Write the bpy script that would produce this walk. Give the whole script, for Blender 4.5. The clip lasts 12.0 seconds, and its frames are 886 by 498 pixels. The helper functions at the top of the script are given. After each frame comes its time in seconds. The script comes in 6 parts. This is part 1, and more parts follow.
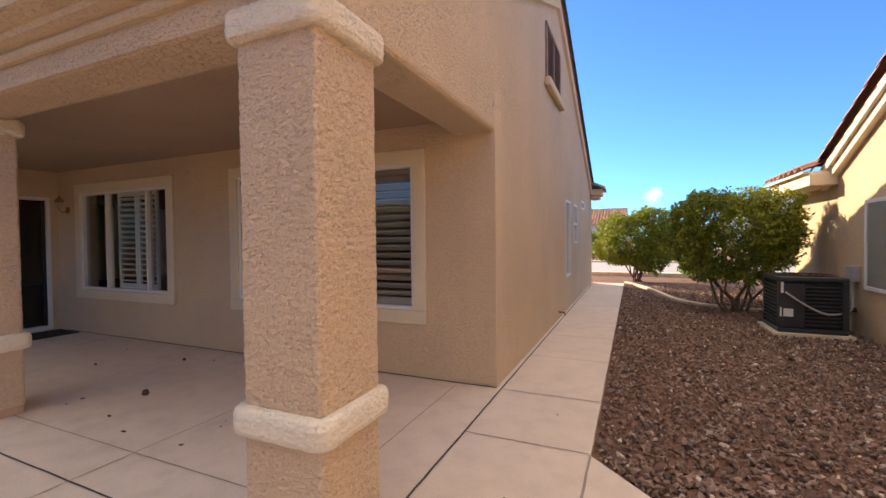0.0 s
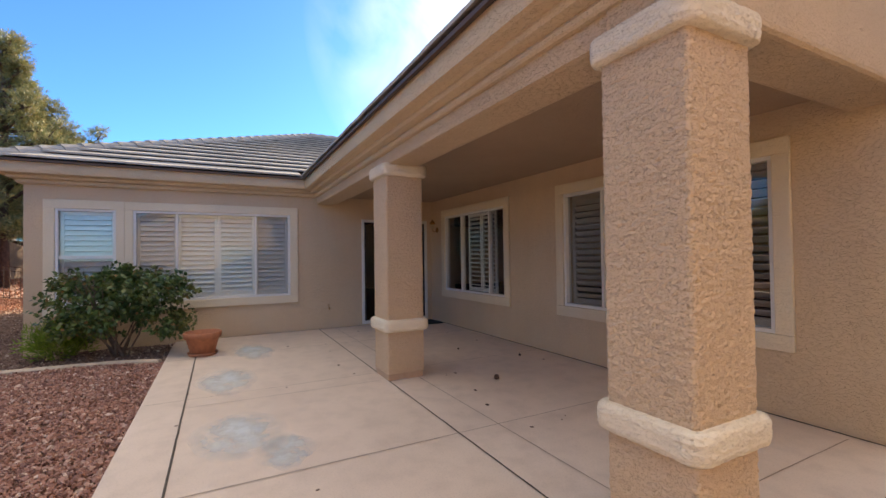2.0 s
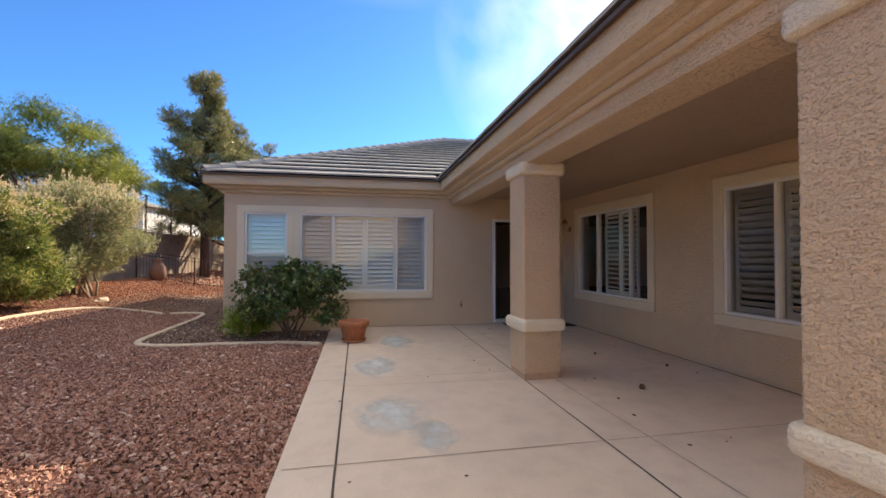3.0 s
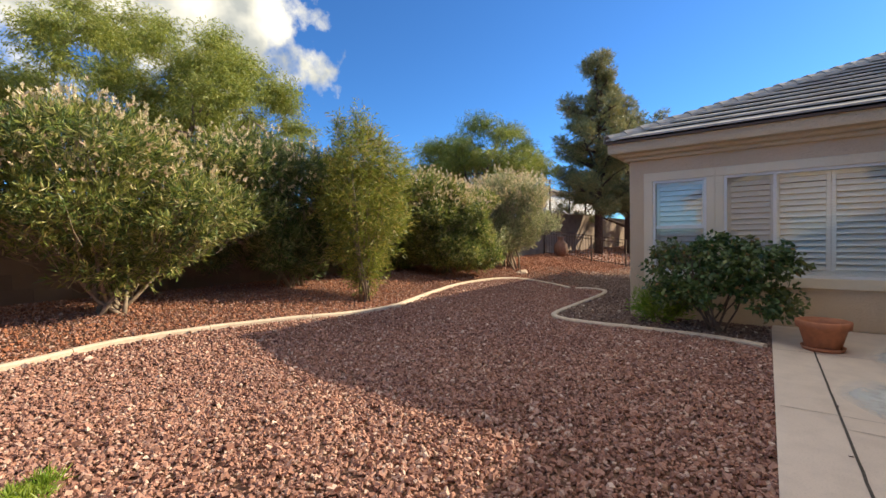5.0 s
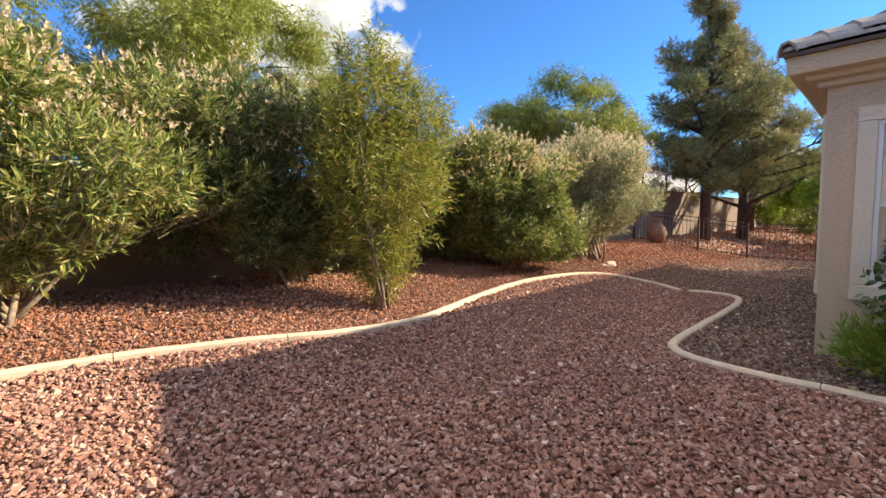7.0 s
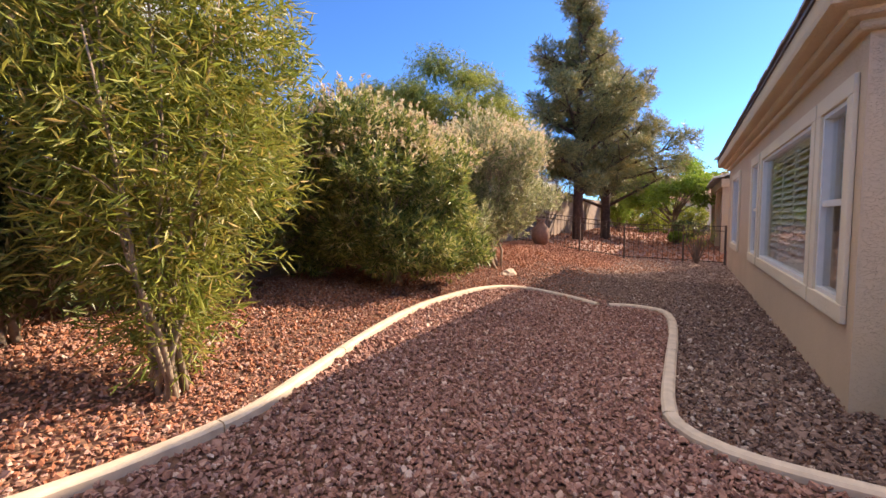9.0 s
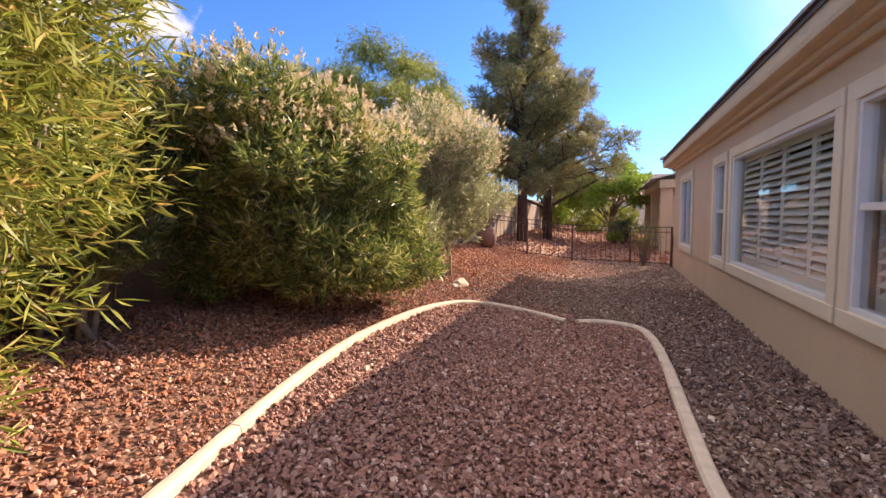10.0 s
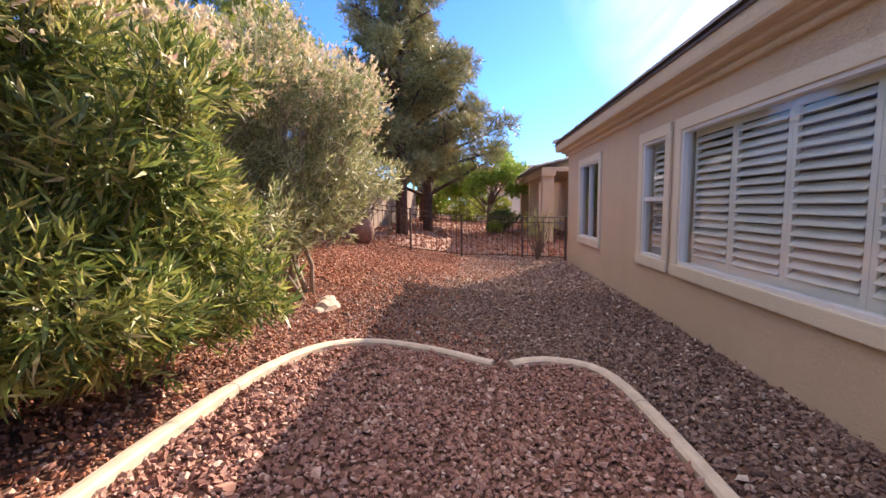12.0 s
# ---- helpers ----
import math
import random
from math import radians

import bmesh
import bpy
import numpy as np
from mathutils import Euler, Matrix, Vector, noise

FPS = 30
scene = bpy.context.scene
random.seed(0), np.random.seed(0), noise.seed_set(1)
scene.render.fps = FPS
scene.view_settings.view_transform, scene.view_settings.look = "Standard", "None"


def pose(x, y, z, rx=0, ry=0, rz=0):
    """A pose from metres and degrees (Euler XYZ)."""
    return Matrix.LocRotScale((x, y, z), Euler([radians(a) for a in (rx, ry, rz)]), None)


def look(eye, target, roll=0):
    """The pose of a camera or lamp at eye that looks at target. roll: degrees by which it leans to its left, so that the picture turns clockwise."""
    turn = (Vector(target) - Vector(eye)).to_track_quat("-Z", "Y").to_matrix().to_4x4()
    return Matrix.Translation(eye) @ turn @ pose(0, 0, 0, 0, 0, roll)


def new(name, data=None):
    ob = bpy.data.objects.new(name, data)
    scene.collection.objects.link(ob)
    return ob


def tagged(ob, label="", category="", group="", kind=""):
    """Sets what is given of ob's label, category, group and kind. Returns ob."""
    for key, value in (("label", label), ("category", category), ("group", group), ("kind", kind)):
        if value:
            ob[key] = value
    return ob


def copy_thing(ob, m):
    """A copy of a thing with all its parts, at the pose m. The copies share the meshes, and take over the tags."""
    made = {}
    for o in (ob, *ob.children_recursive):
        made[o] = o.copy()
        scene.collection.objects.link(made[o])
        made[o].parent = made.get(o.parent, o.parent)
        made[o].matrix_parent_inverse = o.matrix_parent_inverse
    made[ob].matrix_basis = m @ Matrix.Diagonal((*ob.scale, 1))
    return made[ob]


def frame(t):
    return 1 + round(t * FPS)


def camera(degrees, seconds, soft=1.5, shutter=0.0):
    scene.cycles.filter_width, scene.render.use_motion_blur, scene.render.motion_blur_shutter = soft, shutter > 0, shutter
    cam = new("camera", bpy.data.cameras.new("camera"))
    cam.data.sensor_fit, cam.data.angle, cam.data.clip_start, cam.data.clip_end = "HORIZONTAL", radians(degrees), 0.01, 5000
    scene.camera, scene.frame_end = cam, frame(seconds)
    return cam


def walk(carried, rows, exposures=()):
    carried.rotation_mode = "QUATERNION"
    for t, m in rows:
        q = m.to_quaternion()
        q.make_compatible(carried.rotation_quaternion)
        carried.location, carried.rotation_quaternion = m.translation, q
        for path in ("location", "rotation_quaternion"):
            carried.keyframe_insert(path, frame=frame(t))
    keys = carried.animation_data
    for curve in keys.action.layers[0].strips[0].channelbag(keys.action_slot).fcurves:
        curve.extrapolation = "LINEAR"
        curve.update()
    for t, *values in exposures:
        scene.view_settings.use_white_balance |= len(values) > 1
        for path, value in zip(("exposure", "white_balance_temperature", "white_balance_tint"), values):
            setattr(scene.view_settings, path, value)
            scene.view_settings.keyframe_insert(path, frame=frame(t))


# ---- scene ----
cam = camera(91.9, 12.0)
PATH = [
    (0, (1.131, -1.343, 1.355), (0.321, 0.485, 1.309), -0.6),
    (0.5, (1.083, -1.414, 1.349), (-0.082, 0.211, 1.353), -0.7),
    (1, (1.055, -1.474, 1.342), (-0.382, -0.083, 1.366), -0.9),
    (1.5, (1.03, -1.529, 1.328), (-0.593, -0.362, 1.36), -0.9),
    (2, (1.002, -1.591, 1.32), (-0.771, -0.665, 1.354), -0.8),
    (2.5, (0.982, -1.629, 1.302), (-0.906, -0.97, 1.342), -0.7),
    (2.7, (0.993, -1.675, 1.303), (-0.927, -1.116, 1.342), -0.5),
    (4.3, (0.868, -1.99, 1.325), (-1.005, -2.691, 1.308), 0.3),
    (4.5, (0.75, -2.047, 1.327), (-1.037, -2.945, 1.295), -0.7),
    (5, (0.251, -2.281, 1.275), (-1.344, -3.487, 1.223), -1.0),
    (5.5, (-0.268, -2.484, 1.239), (-1.715, -3.862, 1.161), -1.1),
    (6, (-0.846, -2.813, 1.271), (-2.237, -4.246, 1.168), -1.1),
    (6.5, (-1.334, -3.195, 1.295), (-2.712, -4.639, 1.17), -1.0),
    (7, (-1.824, -3.559, 1.283), (-3.192, -5.011, 1.143), -0.5),
    (7.5, (-2.305, -3.855, 1.255), (-3.733, -5.247, 1.104), -0.2),
    (9.3, (-3.631, -5.231, 1.312), (-5.405, -6.144, 1.169), -0.7),
    (9.5, (-3.823, -5.335, 1.333), (-5.616, -6.21, 1.189), -0.8),
    (10, (-4.328, -5.621, 1.344), (-6.188, -6.343, 1.196), -0.7),
    (10.5, (-4.861, -5.844, 1.329), (-6.786, -6.366, 1.184), -0.8),
    (11, (-5.385, -6.055, 1.331), (-7.358, -6.341, 1.166), -0.9),
    (11.5, (-5.898, -6.151, 1.337), (-7.876, -6.377, 1.147), -1.2),
    (12, (-6.414, -6.267, 1.338), (-8.398, -6.416, 1.134), -0.7),
]
walk(cam, [(t, look(eye, target, roll)) for t, eye, target, roll in PATH],
     [(0, 2.08, 8700, 13), (2.7, 1.93, 8400, 7), (4.5, 1.55, 8000, 4), (6, 1.68, 8000, 3), (7.5, 2.05, 8200, 8), (9.5, 2.08, 8300, 19), (12, 2.2, 7600, 20)])

# sun, sky, exposure
SUN_TO = Vector((-1.65, 1.11, 1.0)).normalized()
sun_data = bpy.data.lights.new("sun", "SUN")
sun_data.energy, sun_data.angle, sun_data.color = 2.6, radians(0.55), (1.0, 0.91, 0.8)
sun = new("sun", sun_data)
sun.matrix_world = look((0, 0, 30), Vector((0, 0, 30)) - SUN_TO)
SUN_EL = math.asin(SUN_TO.z)
SUN_AZ = math.atan2(SUN_TO.x, SUN_TO.y)


world = bpy.data.worlds.new("world")
scene.world = world
world.use_nodes = True
wn, wl = world.node_tree.nodes, world.node_tree.links
wn.clear()
w_out, w_bg, w_sky = wn.new("ShaderNodeOutputWorld"), wn.new("ShaderNodeBackground"), wn.new("ShaderNodeTexSky")
w_sky.sky_type, w_sky.sun_disc = "NISHITA", False
w_sky.sun_elevation, w_sky.sun_rotation = SUN_EL, SUN_AZ
w_sky.altitude, w_sky.air_density, w_sky.dust_density, w_sky.ozone_density = 1200, 1.0, 0.5, 5.0
w_bg.inputs["Strength"].default_value = 0.10


def math_node(nodes, links, op, a, b=None, clamp=False):
    n = nodes.new("ShaderNodeMath")
    n.operation, n.use_clamp = op, clamp
    for i, v in enumerate((a, b)):
        if v is None:
            continue
        if isinstance(v, (int, float)):
            n.inputs[i].default_value = v
        else:
            links.new(v, n.inputs[i])
    return n.outputs[0]


def veil_and_fill(tc):
    """Thin streaky high cloud: glow toward the sun, and an unseen bright layer added overhead to fill the shade."""
    stretch = wn.new("ShaderNodeMapping")
    stretch.inputs["Scale"].default_value = (1.0, 2.6, 3.0)
    wl.new(tc.outputs["Generated"], stretch.inputs["Vector"])
    streak = wn.new("ShaderNodeTexNoise")
    streak.inputs["Scale"].default_value, streak.inputs["Detail"].default_value = 1.6, 7
    streak.inputs["Distortion"].default_value = 0.6
    wl.new(stretch.outputs[0], streak.inputs["Vector"])
    sep = wn.new("ShaderNodeSeparateXYZ")
    wl.new(tc.outputs["Generated"], sep.inputs[0])
    dot = wn.new("ShaderNodeVectorMath")
    dot.operation = "DOT_PRODUCT"
    wl.new(tc.outputs["Generated"], dot.inputs[0])
    dot.inputs[1].default_value = SUN_TO
    # overhead layer begins above the camera's view; added to brighten shaded walls
    high = math_node(wn, wl, "MULTIPLY", math_node(wn, wl, "SUBTRACT", sep.outputs[2], 0.50, True), 2.4, True)
    sunward = math_node(wn, wl, "MULTIPLY", math_node(wn, wl, "SUBTRACT", dot.outputs["Value"], 0.93, True), 9.0, True)
    amount = math_node(wn, wl, "MAXIMUM", high, sunward)
    fibre = math_node(wn, wl, "MULTIPLY", math_node(wn, wl, "SUBTRACT", streak.outputs["Fac"], 0.3, True), 2.6, True)
    cover = math_node(wn, wl, "MULTIPLY", amount, fibre, True)
    mix = wn.new("ShaderNodeMixRGB")
    wl.new(cover, mix.inputs[0])
    deep = wn.new("ShaderNodeMixRGB")
    deep.blend_type = "MULTIPLY"
    deep.inputs[0].default_value = 1.0
    wl.new(w_sky.outputs[0], deep.inputs[1])
    deep.inputs[2].default_value = (0.24, 0.52, 0.84, 1)
    wl.new(deep.outputs[0], mix.inputs[1])
    mix.inputs[2].default_value = (7.0, 6.9, 6.8, 1)
    return mix.outputs[0]


def sky_clouds():
    """Cumulus to the south, thin high cloud to the west and unseen overhead fill, mixed over the clear sky."""
    tc = wn.new("ShaderNodeTexCoord")
    sep = wn.new("ShaderNodeSeparateXYZ")
    wl.new(tc.outputs["Generated"], sep.inputs[0])
    noise_tex = wn.new("ShaderNodeTexNoise")
    noise_tex.inputs["Scale"].default_value = 5.5
    noise_tex.inputs["Detail"].default_value = 9
    noise_tex.inputs["Roughness"].default_value = 0.56
    wl.new(tc.outputs["Generated"], noise_tex.inputs["Vector"])
    total = None
    for d, size, gain in CLOUDS:
        dot = wn.new("ShaderNodeVectorMath")
        dot.operation = "DISTANCE"
        wl.new(tc.outputs["Generated"], dot.inputs[0])
        dot.inputs[1].default_value = Vector(d).normalized()
        near = math_node(wn, wl, "DIVIDE", dot.outputs["Value"], size)
        near = math_node(wn, wl, "SUBTRACT", 1.0, near, True)
        near = math_node(wn, wl, "MULTIPLY", near, gain)
        total = near if total is None else math_node(wn, wl, "MAXIMUM", total, near)
    lump = math_node(wn, wl, "SUBTRACT", noise_tex.outputs["Fac"], 0.5)
    lump = math_node(wn, wl, "MULTIPLY", lump, 3.2)
    cover = math_node(wn, wl, "ADD", total, lump)
    cover = math_node(wn, wl, "SUBTRACT", cover, 0.5)
    cover = math_node(wn, wl, "MULTIPLY", cover, 3.5, True)
    gate = math_node(wn, wl, "MULTIPLY", total, 6.0, True)
    cover = math_node(wn, wl, "MULTIPLY", cover, gate, True)
    shade_tex = wn.new("ShaderNodeTexNoise")
    shade_tex.inputs["Scale"].default_value = 9
    shade_tex.inputs["Detail"].default_value = 5
    wl.new(tc.outputs["Generated"], shade_tex.inputs["Vector"])
    ramp = wn.new("ShaderNodeValToRGB")
    ramp.color_ramp.elements[0].position, ramp.color_ramp.elements[0].color = 0.40, (1.9, 2.1, 2.4, 1)
    ramp.color_ramp.elements[1].position, ramp.color_ramp.elements[1].color = 0.6, (4.3, 4.3, 4.3, 1)
    wl.new(shade_tex.outputs["Fac"], ramp.inputs[0])
    mix = wn.new("ShaderNodeMixRGB")
    wl.new(cover, mix.inputs[0])
    wl.new(veil_and_fill(tc), mix.inputs[1])
    wl.new(ramp.outputs[0], mix.inputs[2])
    return mix.outputs[0]


CLOUDS = [((-0.53, -0.92, 0.43), 0.21, 1.3), ((-0.37, -1.05, 0.52), 0.25, 1.3), ((-0.15, -1.25, 0.62), 0.28, 1.3), ((0.04, 1.1, 0.095), 0.06, 1.0)]
wl.new(sky_clouds(), w_bg.inputs["Color"])
wl.new(w_bg.outputs[0], w_out.inputs["Surface"])

# ---------------------------------------------------------------- materials


class Mat:
    """Node material helper."""

    def __init__(self, name, rough=0.8, metal=0.0):
        self.m = bpy.data.materials.new(name)
        self.m.use_nodes = True
        self.n, self.l = self.m.node_tree.nodes, self.m.node_tree.links
        self.b = self.n["Principled BSDF"]
        self.b.inputs["Roughness"].default_value = rough
        self.b.inputs["Metallic"].default_value = metal
        geo = self.n.new("ShaderNodeNewGeometry")
        self.pos, self.island = geo.outputs["Position"], geo.outputs["Random Per Island"]

    def noise(self, scale, detail=4.0, rough=0.55, distort=0.0, vec=None):
        t = self.n.new("ShaderNodeTexNoise")
        t.inputs["Scale"].default_value, t.inputs["Detail"].default_value = scale, detail
        t.inputs["Roughness"].default_value, t.inputs["Distortion"].default_value = rough, distort
        self.l.new(vec or self.pos, t.inputs["Vector"])
        return t.outputs["Fac"]

    def voronoi(self, scale, feature="F1", vec=None, out="Distance"):
        t = self.n.new("ShaderNodeTexVoronoi")
        t.feature = feature
        t.inputs["Scale"].default_value = scale
        self.l.new(vec or self.pos, t.inputs["Vector"])
        return t.outputs[out]

    def stretch(self, x, y, z):
        v = self.n.new("ShaderNodeVectorMath")
        v.operation = "MULTIPLY"
        self.l.new(self.pos, v.inputs[0])
        v.inputs[1].default_value = (x, y, z)
        return v.outputs[0]

    def ramp(self, fac, stops):
        r = self.n.new("ShaderNodeValToRGB")
        els = r.color_ramp.elements
        while len(els) < len(stops):
            els.new(0.5)
        for e, (p, c) in zip(els, stops):
            e.position = p
            e.color = (*c, 1) if len(c) == 3 else c
        self.l.new(fac, r.inputs[0])
        return r.outputs[0]

    def mix(self, fac, a, b, kind="MIX"):
        x = self.n.new("ShaderNodeMixRGB")
        x.blend_type = kind
        for i, v in enumerate((fac, a, b)):
            if isinstance(v, (int, float)):
                x.inputs[i].default_value = v if i == 0 else (v, v, v, 1)
            elif isinstance(v, tuple):
                x.inputs[i].default_value = (*v, 1)
            else:
                self.l.new(v, x.inputs[i])
        return x.outputs[0]

    def math(self, op, a, b=None, clamp=False):
        return math_node(self.n, self.l, op, a, b, clamp)

    def color(self, c):
        if isinstance(c, tuple):
            self.b.inputs["Base Color"].default_value = (*c, 1)
        else:
            self.l.new(c, self.b.inputs["Base Color"])
        return self

    def bump(self, height, strength=0.5, distance=0.01):
        b = self.n.new("ShaderNodeBump")
        b.inputs["Strength"].default_value, b.inputs["Distance"].default_value = strength, distance
        self.l.new(height, b.inputs["Height"])
        self.l.new(b.outputs[0], self.b.inputs["Normal"])
        return self


def stucco(name, base, depth=0.006, scale=34.0, rough=0.9, crease_shade=0.8, relief=True):
    """Lace-textured exterior stucco: short worm-like ridges over a fine sand grain, with shade lines painted at their
    edges.
    """
    m = Mat(name, rough)
    big = m.noise(0.9, 3)
    streak = m.noise(1.0, 3, vec=m.stretch(5, 5, 0.5))
    fine = m.noise(220, 2)
    c = m.ramp(big, [(0.3, tuple(v * 0.93 for v in base)), (0.7, tuple(min(v * 1.05, 1) for v in base))])
    c = m.mix(m.ramp(streak, [(0.45, (0, 0, 0)), (0.8, (0.22, 0.22, 0.22))]), c, tuple(v * 0.78 for v in base))
    c = m.mix(m.ramp(fine, [(0.3, (0.25, 0.25, 0.25)), (0.7, (0, 0, 0))]), c, tuple(v * 0.8 for v in base))
    m.color(c)
    if relief:
        worms = m.noise(scale, 4.0, 0.55, 0.5, m.stretch(0.8, 0.8, 1.5))
        ridge = m.ramp(worms, [(0.485, (0, 0, 0)), (0.515, (1, 1, 1))])
        h = m.mix(0.12, ridge, fine)
        h = m.mix(0.15, h, m.noise(9, 3))
        m.bump(h, 1.0, depth)
        # thin dark lines along the ridges: their small shadows put into the colour
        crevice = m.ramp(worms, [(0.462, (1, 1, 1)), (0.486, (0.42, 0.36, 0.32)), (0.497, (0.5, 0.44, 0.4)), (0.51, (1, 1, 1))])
        m.color(m.mix(crease_shade, c, crevice, "MULTIPLY"))
    else:
        m.bump(m.mix(0.4, m.noise(60, 3), fine), 0.7, depth)
    return m.m


STUCCO = stucco("stucco_tan", (0.69, 0.52, 0.35), 0.007, 46, crease_shade=0.35)
STUCCO_COLUMN = stucco("stucco_tan_column", (0.70, 0.52, 0.355), 0.005, 58, crease_shade=0.6)
TRIM_COLUMN = stucco("stucco_cream_column", (0.86, 0.76, 0.60), 0.004, 50, crease_shade=0.25)
STUCCO_SMOOTH = stucco("stucco_tan_worn_smooth", (0.69, 0.525, 0.355), 0.004, 34, crease_shade=0.15)
STUCCO_FINE = stucco("stucco_eave", (0.68, 0.53, 0.36), 0.004, 30, crease_shade=0.2)
TRIM = stucco("stucco_cream", (0.84, 0.73, 0.56), 0.012, 42, crease_shade=0.35)
TRIM_FINE = stucco("stucco_window_surround", (0.82, 0.71, 0.53), 0.003, 40, crease_shade=0.10)
# darker copy of the tan stucco; the ceiling's shade is in the colour
STUCCO_CEILING_SHADED = stucco("stucco_ceiling_shaded", (0.45, 0.32, 0.22), 0.003, 40, crease_shade=0.1)
NEIGHBOR = stucco("stucco_sunlit_neighbor", (0.66, 0.48, 0.31), 0.008, 20, crease_shade=0.3)


def concrete():
    m = Mat("patio_concrete", 0.82)
    base = m.ramp(m.noise(0.8, 5), [(0.3, (0.64, 0.52, 0.43)), (0.7, (0.73, 0.60, 0.50))])
    base = m.mix(m.ramp(m.noise(5, 6), [(0.45, (0, 0, 0)), (0.75, (0.35, 0.35, 0.35))]), base, (0.43, 0.34, 0.28))
    base = m.mix(m.ramp(m.noise(90, 3), [(0.5, (0, 0, 0)), (0.75, (0.3, 0.3, 0.3))]), base, (0.36, 0.29, 0.24))
    m.color(base)
    return m.bump(m.mix(0.3, m.noise(160, 3), m.noise(12, 3)), 0.35, 0.002).m


def plain(name, c, rough=0.5, metal=0.0, vary=0.12, scale=12, bump=0.0, bscale=80):
    m = Mat(name, rough, metal)
    lo, hi = tuple(v * (1 - vary) for v in c), tuple(min(1, v * (1 + vary)) for v in c)
    m.color(m.ramp(m.noise(scale, 4), [(0.3, lo), (0.7, hi)]))
    if bump:
        m.bump(m.noise(bscale, 3), 0.5, bump)
    return m.m


CONCRETE = concrete()
JOINT = plain("joint_filler", (0.08, 0.065, 0.055), 0.95)
TOOLED = plain("tooled_joint", (0.33, 0.26, 0.21), 0.95)
PATCH = plain("bluish_grey_patch_compound", (0.50, 0.47, 0.42), 0.85, vary=0.2, scale=7)
CURB = plain("curb_concrete", (0.62, 0.50, 0.38), 0.85, vary=0.15, scale=9, bump=0.002)
VINYL = plain("white_vinyl", (0.74, 0.73, 0.70), 0.35, vary=0.04)
SHUTTER = plain("shutter_white", (0.84, 0.83, 0.79), 0.45, vary=0.03)
# darker copy of SHUTTER with the patio's shade put into its colour
SLAT_SHADED = plain("shutter_shaded", (0.56, 0.52, 0.47), 0.5, vary=0.05)
RUST_IRON = plain("brown_iron", (0.09, 0.055, 0.04), 0.6, 0.2)
IRON = plain("dark_iron", (0.035, 0.025, 0.02), 0.5, 0.3)
TERRACOTTA = plain("terracotta", (0.42, 0.16, 0.08), 0.75, vary=0.18, scale=14, bump=0.001)
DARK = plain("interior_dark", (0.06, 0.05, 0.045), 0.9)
MAT_RUBBER = plain("black_rubber_mat", (0.012, 0.012, 0.013), 0.85)
AC_METAL = plain("dark_grey_painted_steel", (0.035, 0.04, 0.045), 0.45, 0.2)
BRASS = plain("aged_brass", (0.35, 0.2, 0.08), 0.35, 0.9)
GREY_PLASTIC = plain("grey_conduit", (0.35, 0.35, 0.34), 0.5)
ROCK = plain("pale_rock", (0.5, 0.38, 0.29), 0.9, vary=0.25, scale=20, bump=0.004, bscale=40)
ASPHALT = plain("street_asphalt", (0.30, 0.29, 0.28), 0.9, scale=3)


def roof_tile(name, a, b):
    m = Mat(name, 0.8)
    c = m.ramp(m.island, [(0.0, a), (0.5, tuple((p + q) / 2 for p, q in zip(a, b))), (1.0, b)])
    c = m.mix(m.ramp(m.noise(14, 5), [(0.4, (0, 0, 0)), (0.8, (0.5, 0.5, 0.5))]), c, tuple(v * 0.6 for v in a))
    m.color(c)
    return m.bump(m.noise(60, 3), 0.4, 0.003).m


TILE = roof_tile("roof_tile_grey_brown", (0.36, 0.325, 0.29), (0.46, 0.42, 0.38))
TILE_RED = roof_tile("roof_tile_red", (0.30, 0.13, 0.08), (0.42, 0.22, 0.15))


def glass(name, tint=(0.95, 0.97, 0.96), gloss=1.0):
    m = Mat(name, 0.02)
    n, l = m.n, m.l
    n.remove(m.b)
    out = [x for x in n if x.type == "OUTPUT_MATERIAL"][0]
    tr, gl, fr, mx = (n.new("ShaderNodeBsdfTransparent"), n.new("ShaderNodeBsdfGlossy"), n.new("ShaderNodeLayerWeight"),
                      n.new("ShaderNodeMixShader"))
    tr.inputs[0].default_value = (*tint, 1)
    gl.inputs["Roughness"].default_value = 0.015
    fr.inputs["Blend"].default_value = 0.5
    f = math_node(n, l, "POWER", fr.outputs["Facing"], 4.0)
    f = math_node(n, l, "ADD", math_node(n, l, "MULTIPLY", f, 0.6), 0.055 * gloss, True)
    l.new(f, mx.inputs[0]), l.new(tr.outputs[0], mx.inputs[1]), l.new(gl.outputs[0], mx.inputs[2])
    l.new(mx.outputs[0], out.inputs["Surface"])
    return m.m


GLASS = glass("window_glass")
SCREEN = glass("window_screen_glass", (0.86, 0.87, 0.87), 0.8)


def gravel_mat(name, stops, rough=0.85):
    m = Mat(name, rough)
    c = m.ramp(m.island, stops)
    c = m.mix(m.ramp(m.noise(55, 4), [(0.4, (0, 0, 0)), (0.75, (0.45, 0.45, 0.45))]), c, (0.5, 0.36, 0.3), "MULTIPLY")
    big = m.ramp(m.noise(0.7, 3), [(0.35, (0.9, 0.85, 0.85)), (0.7, (1.08, 1.04, 1.0))])
    m.color(m.mix(1.0, c, big, "MULTIPLY"))
    return m.bump(m.noise(90, 3), 0.5, 0.003).m


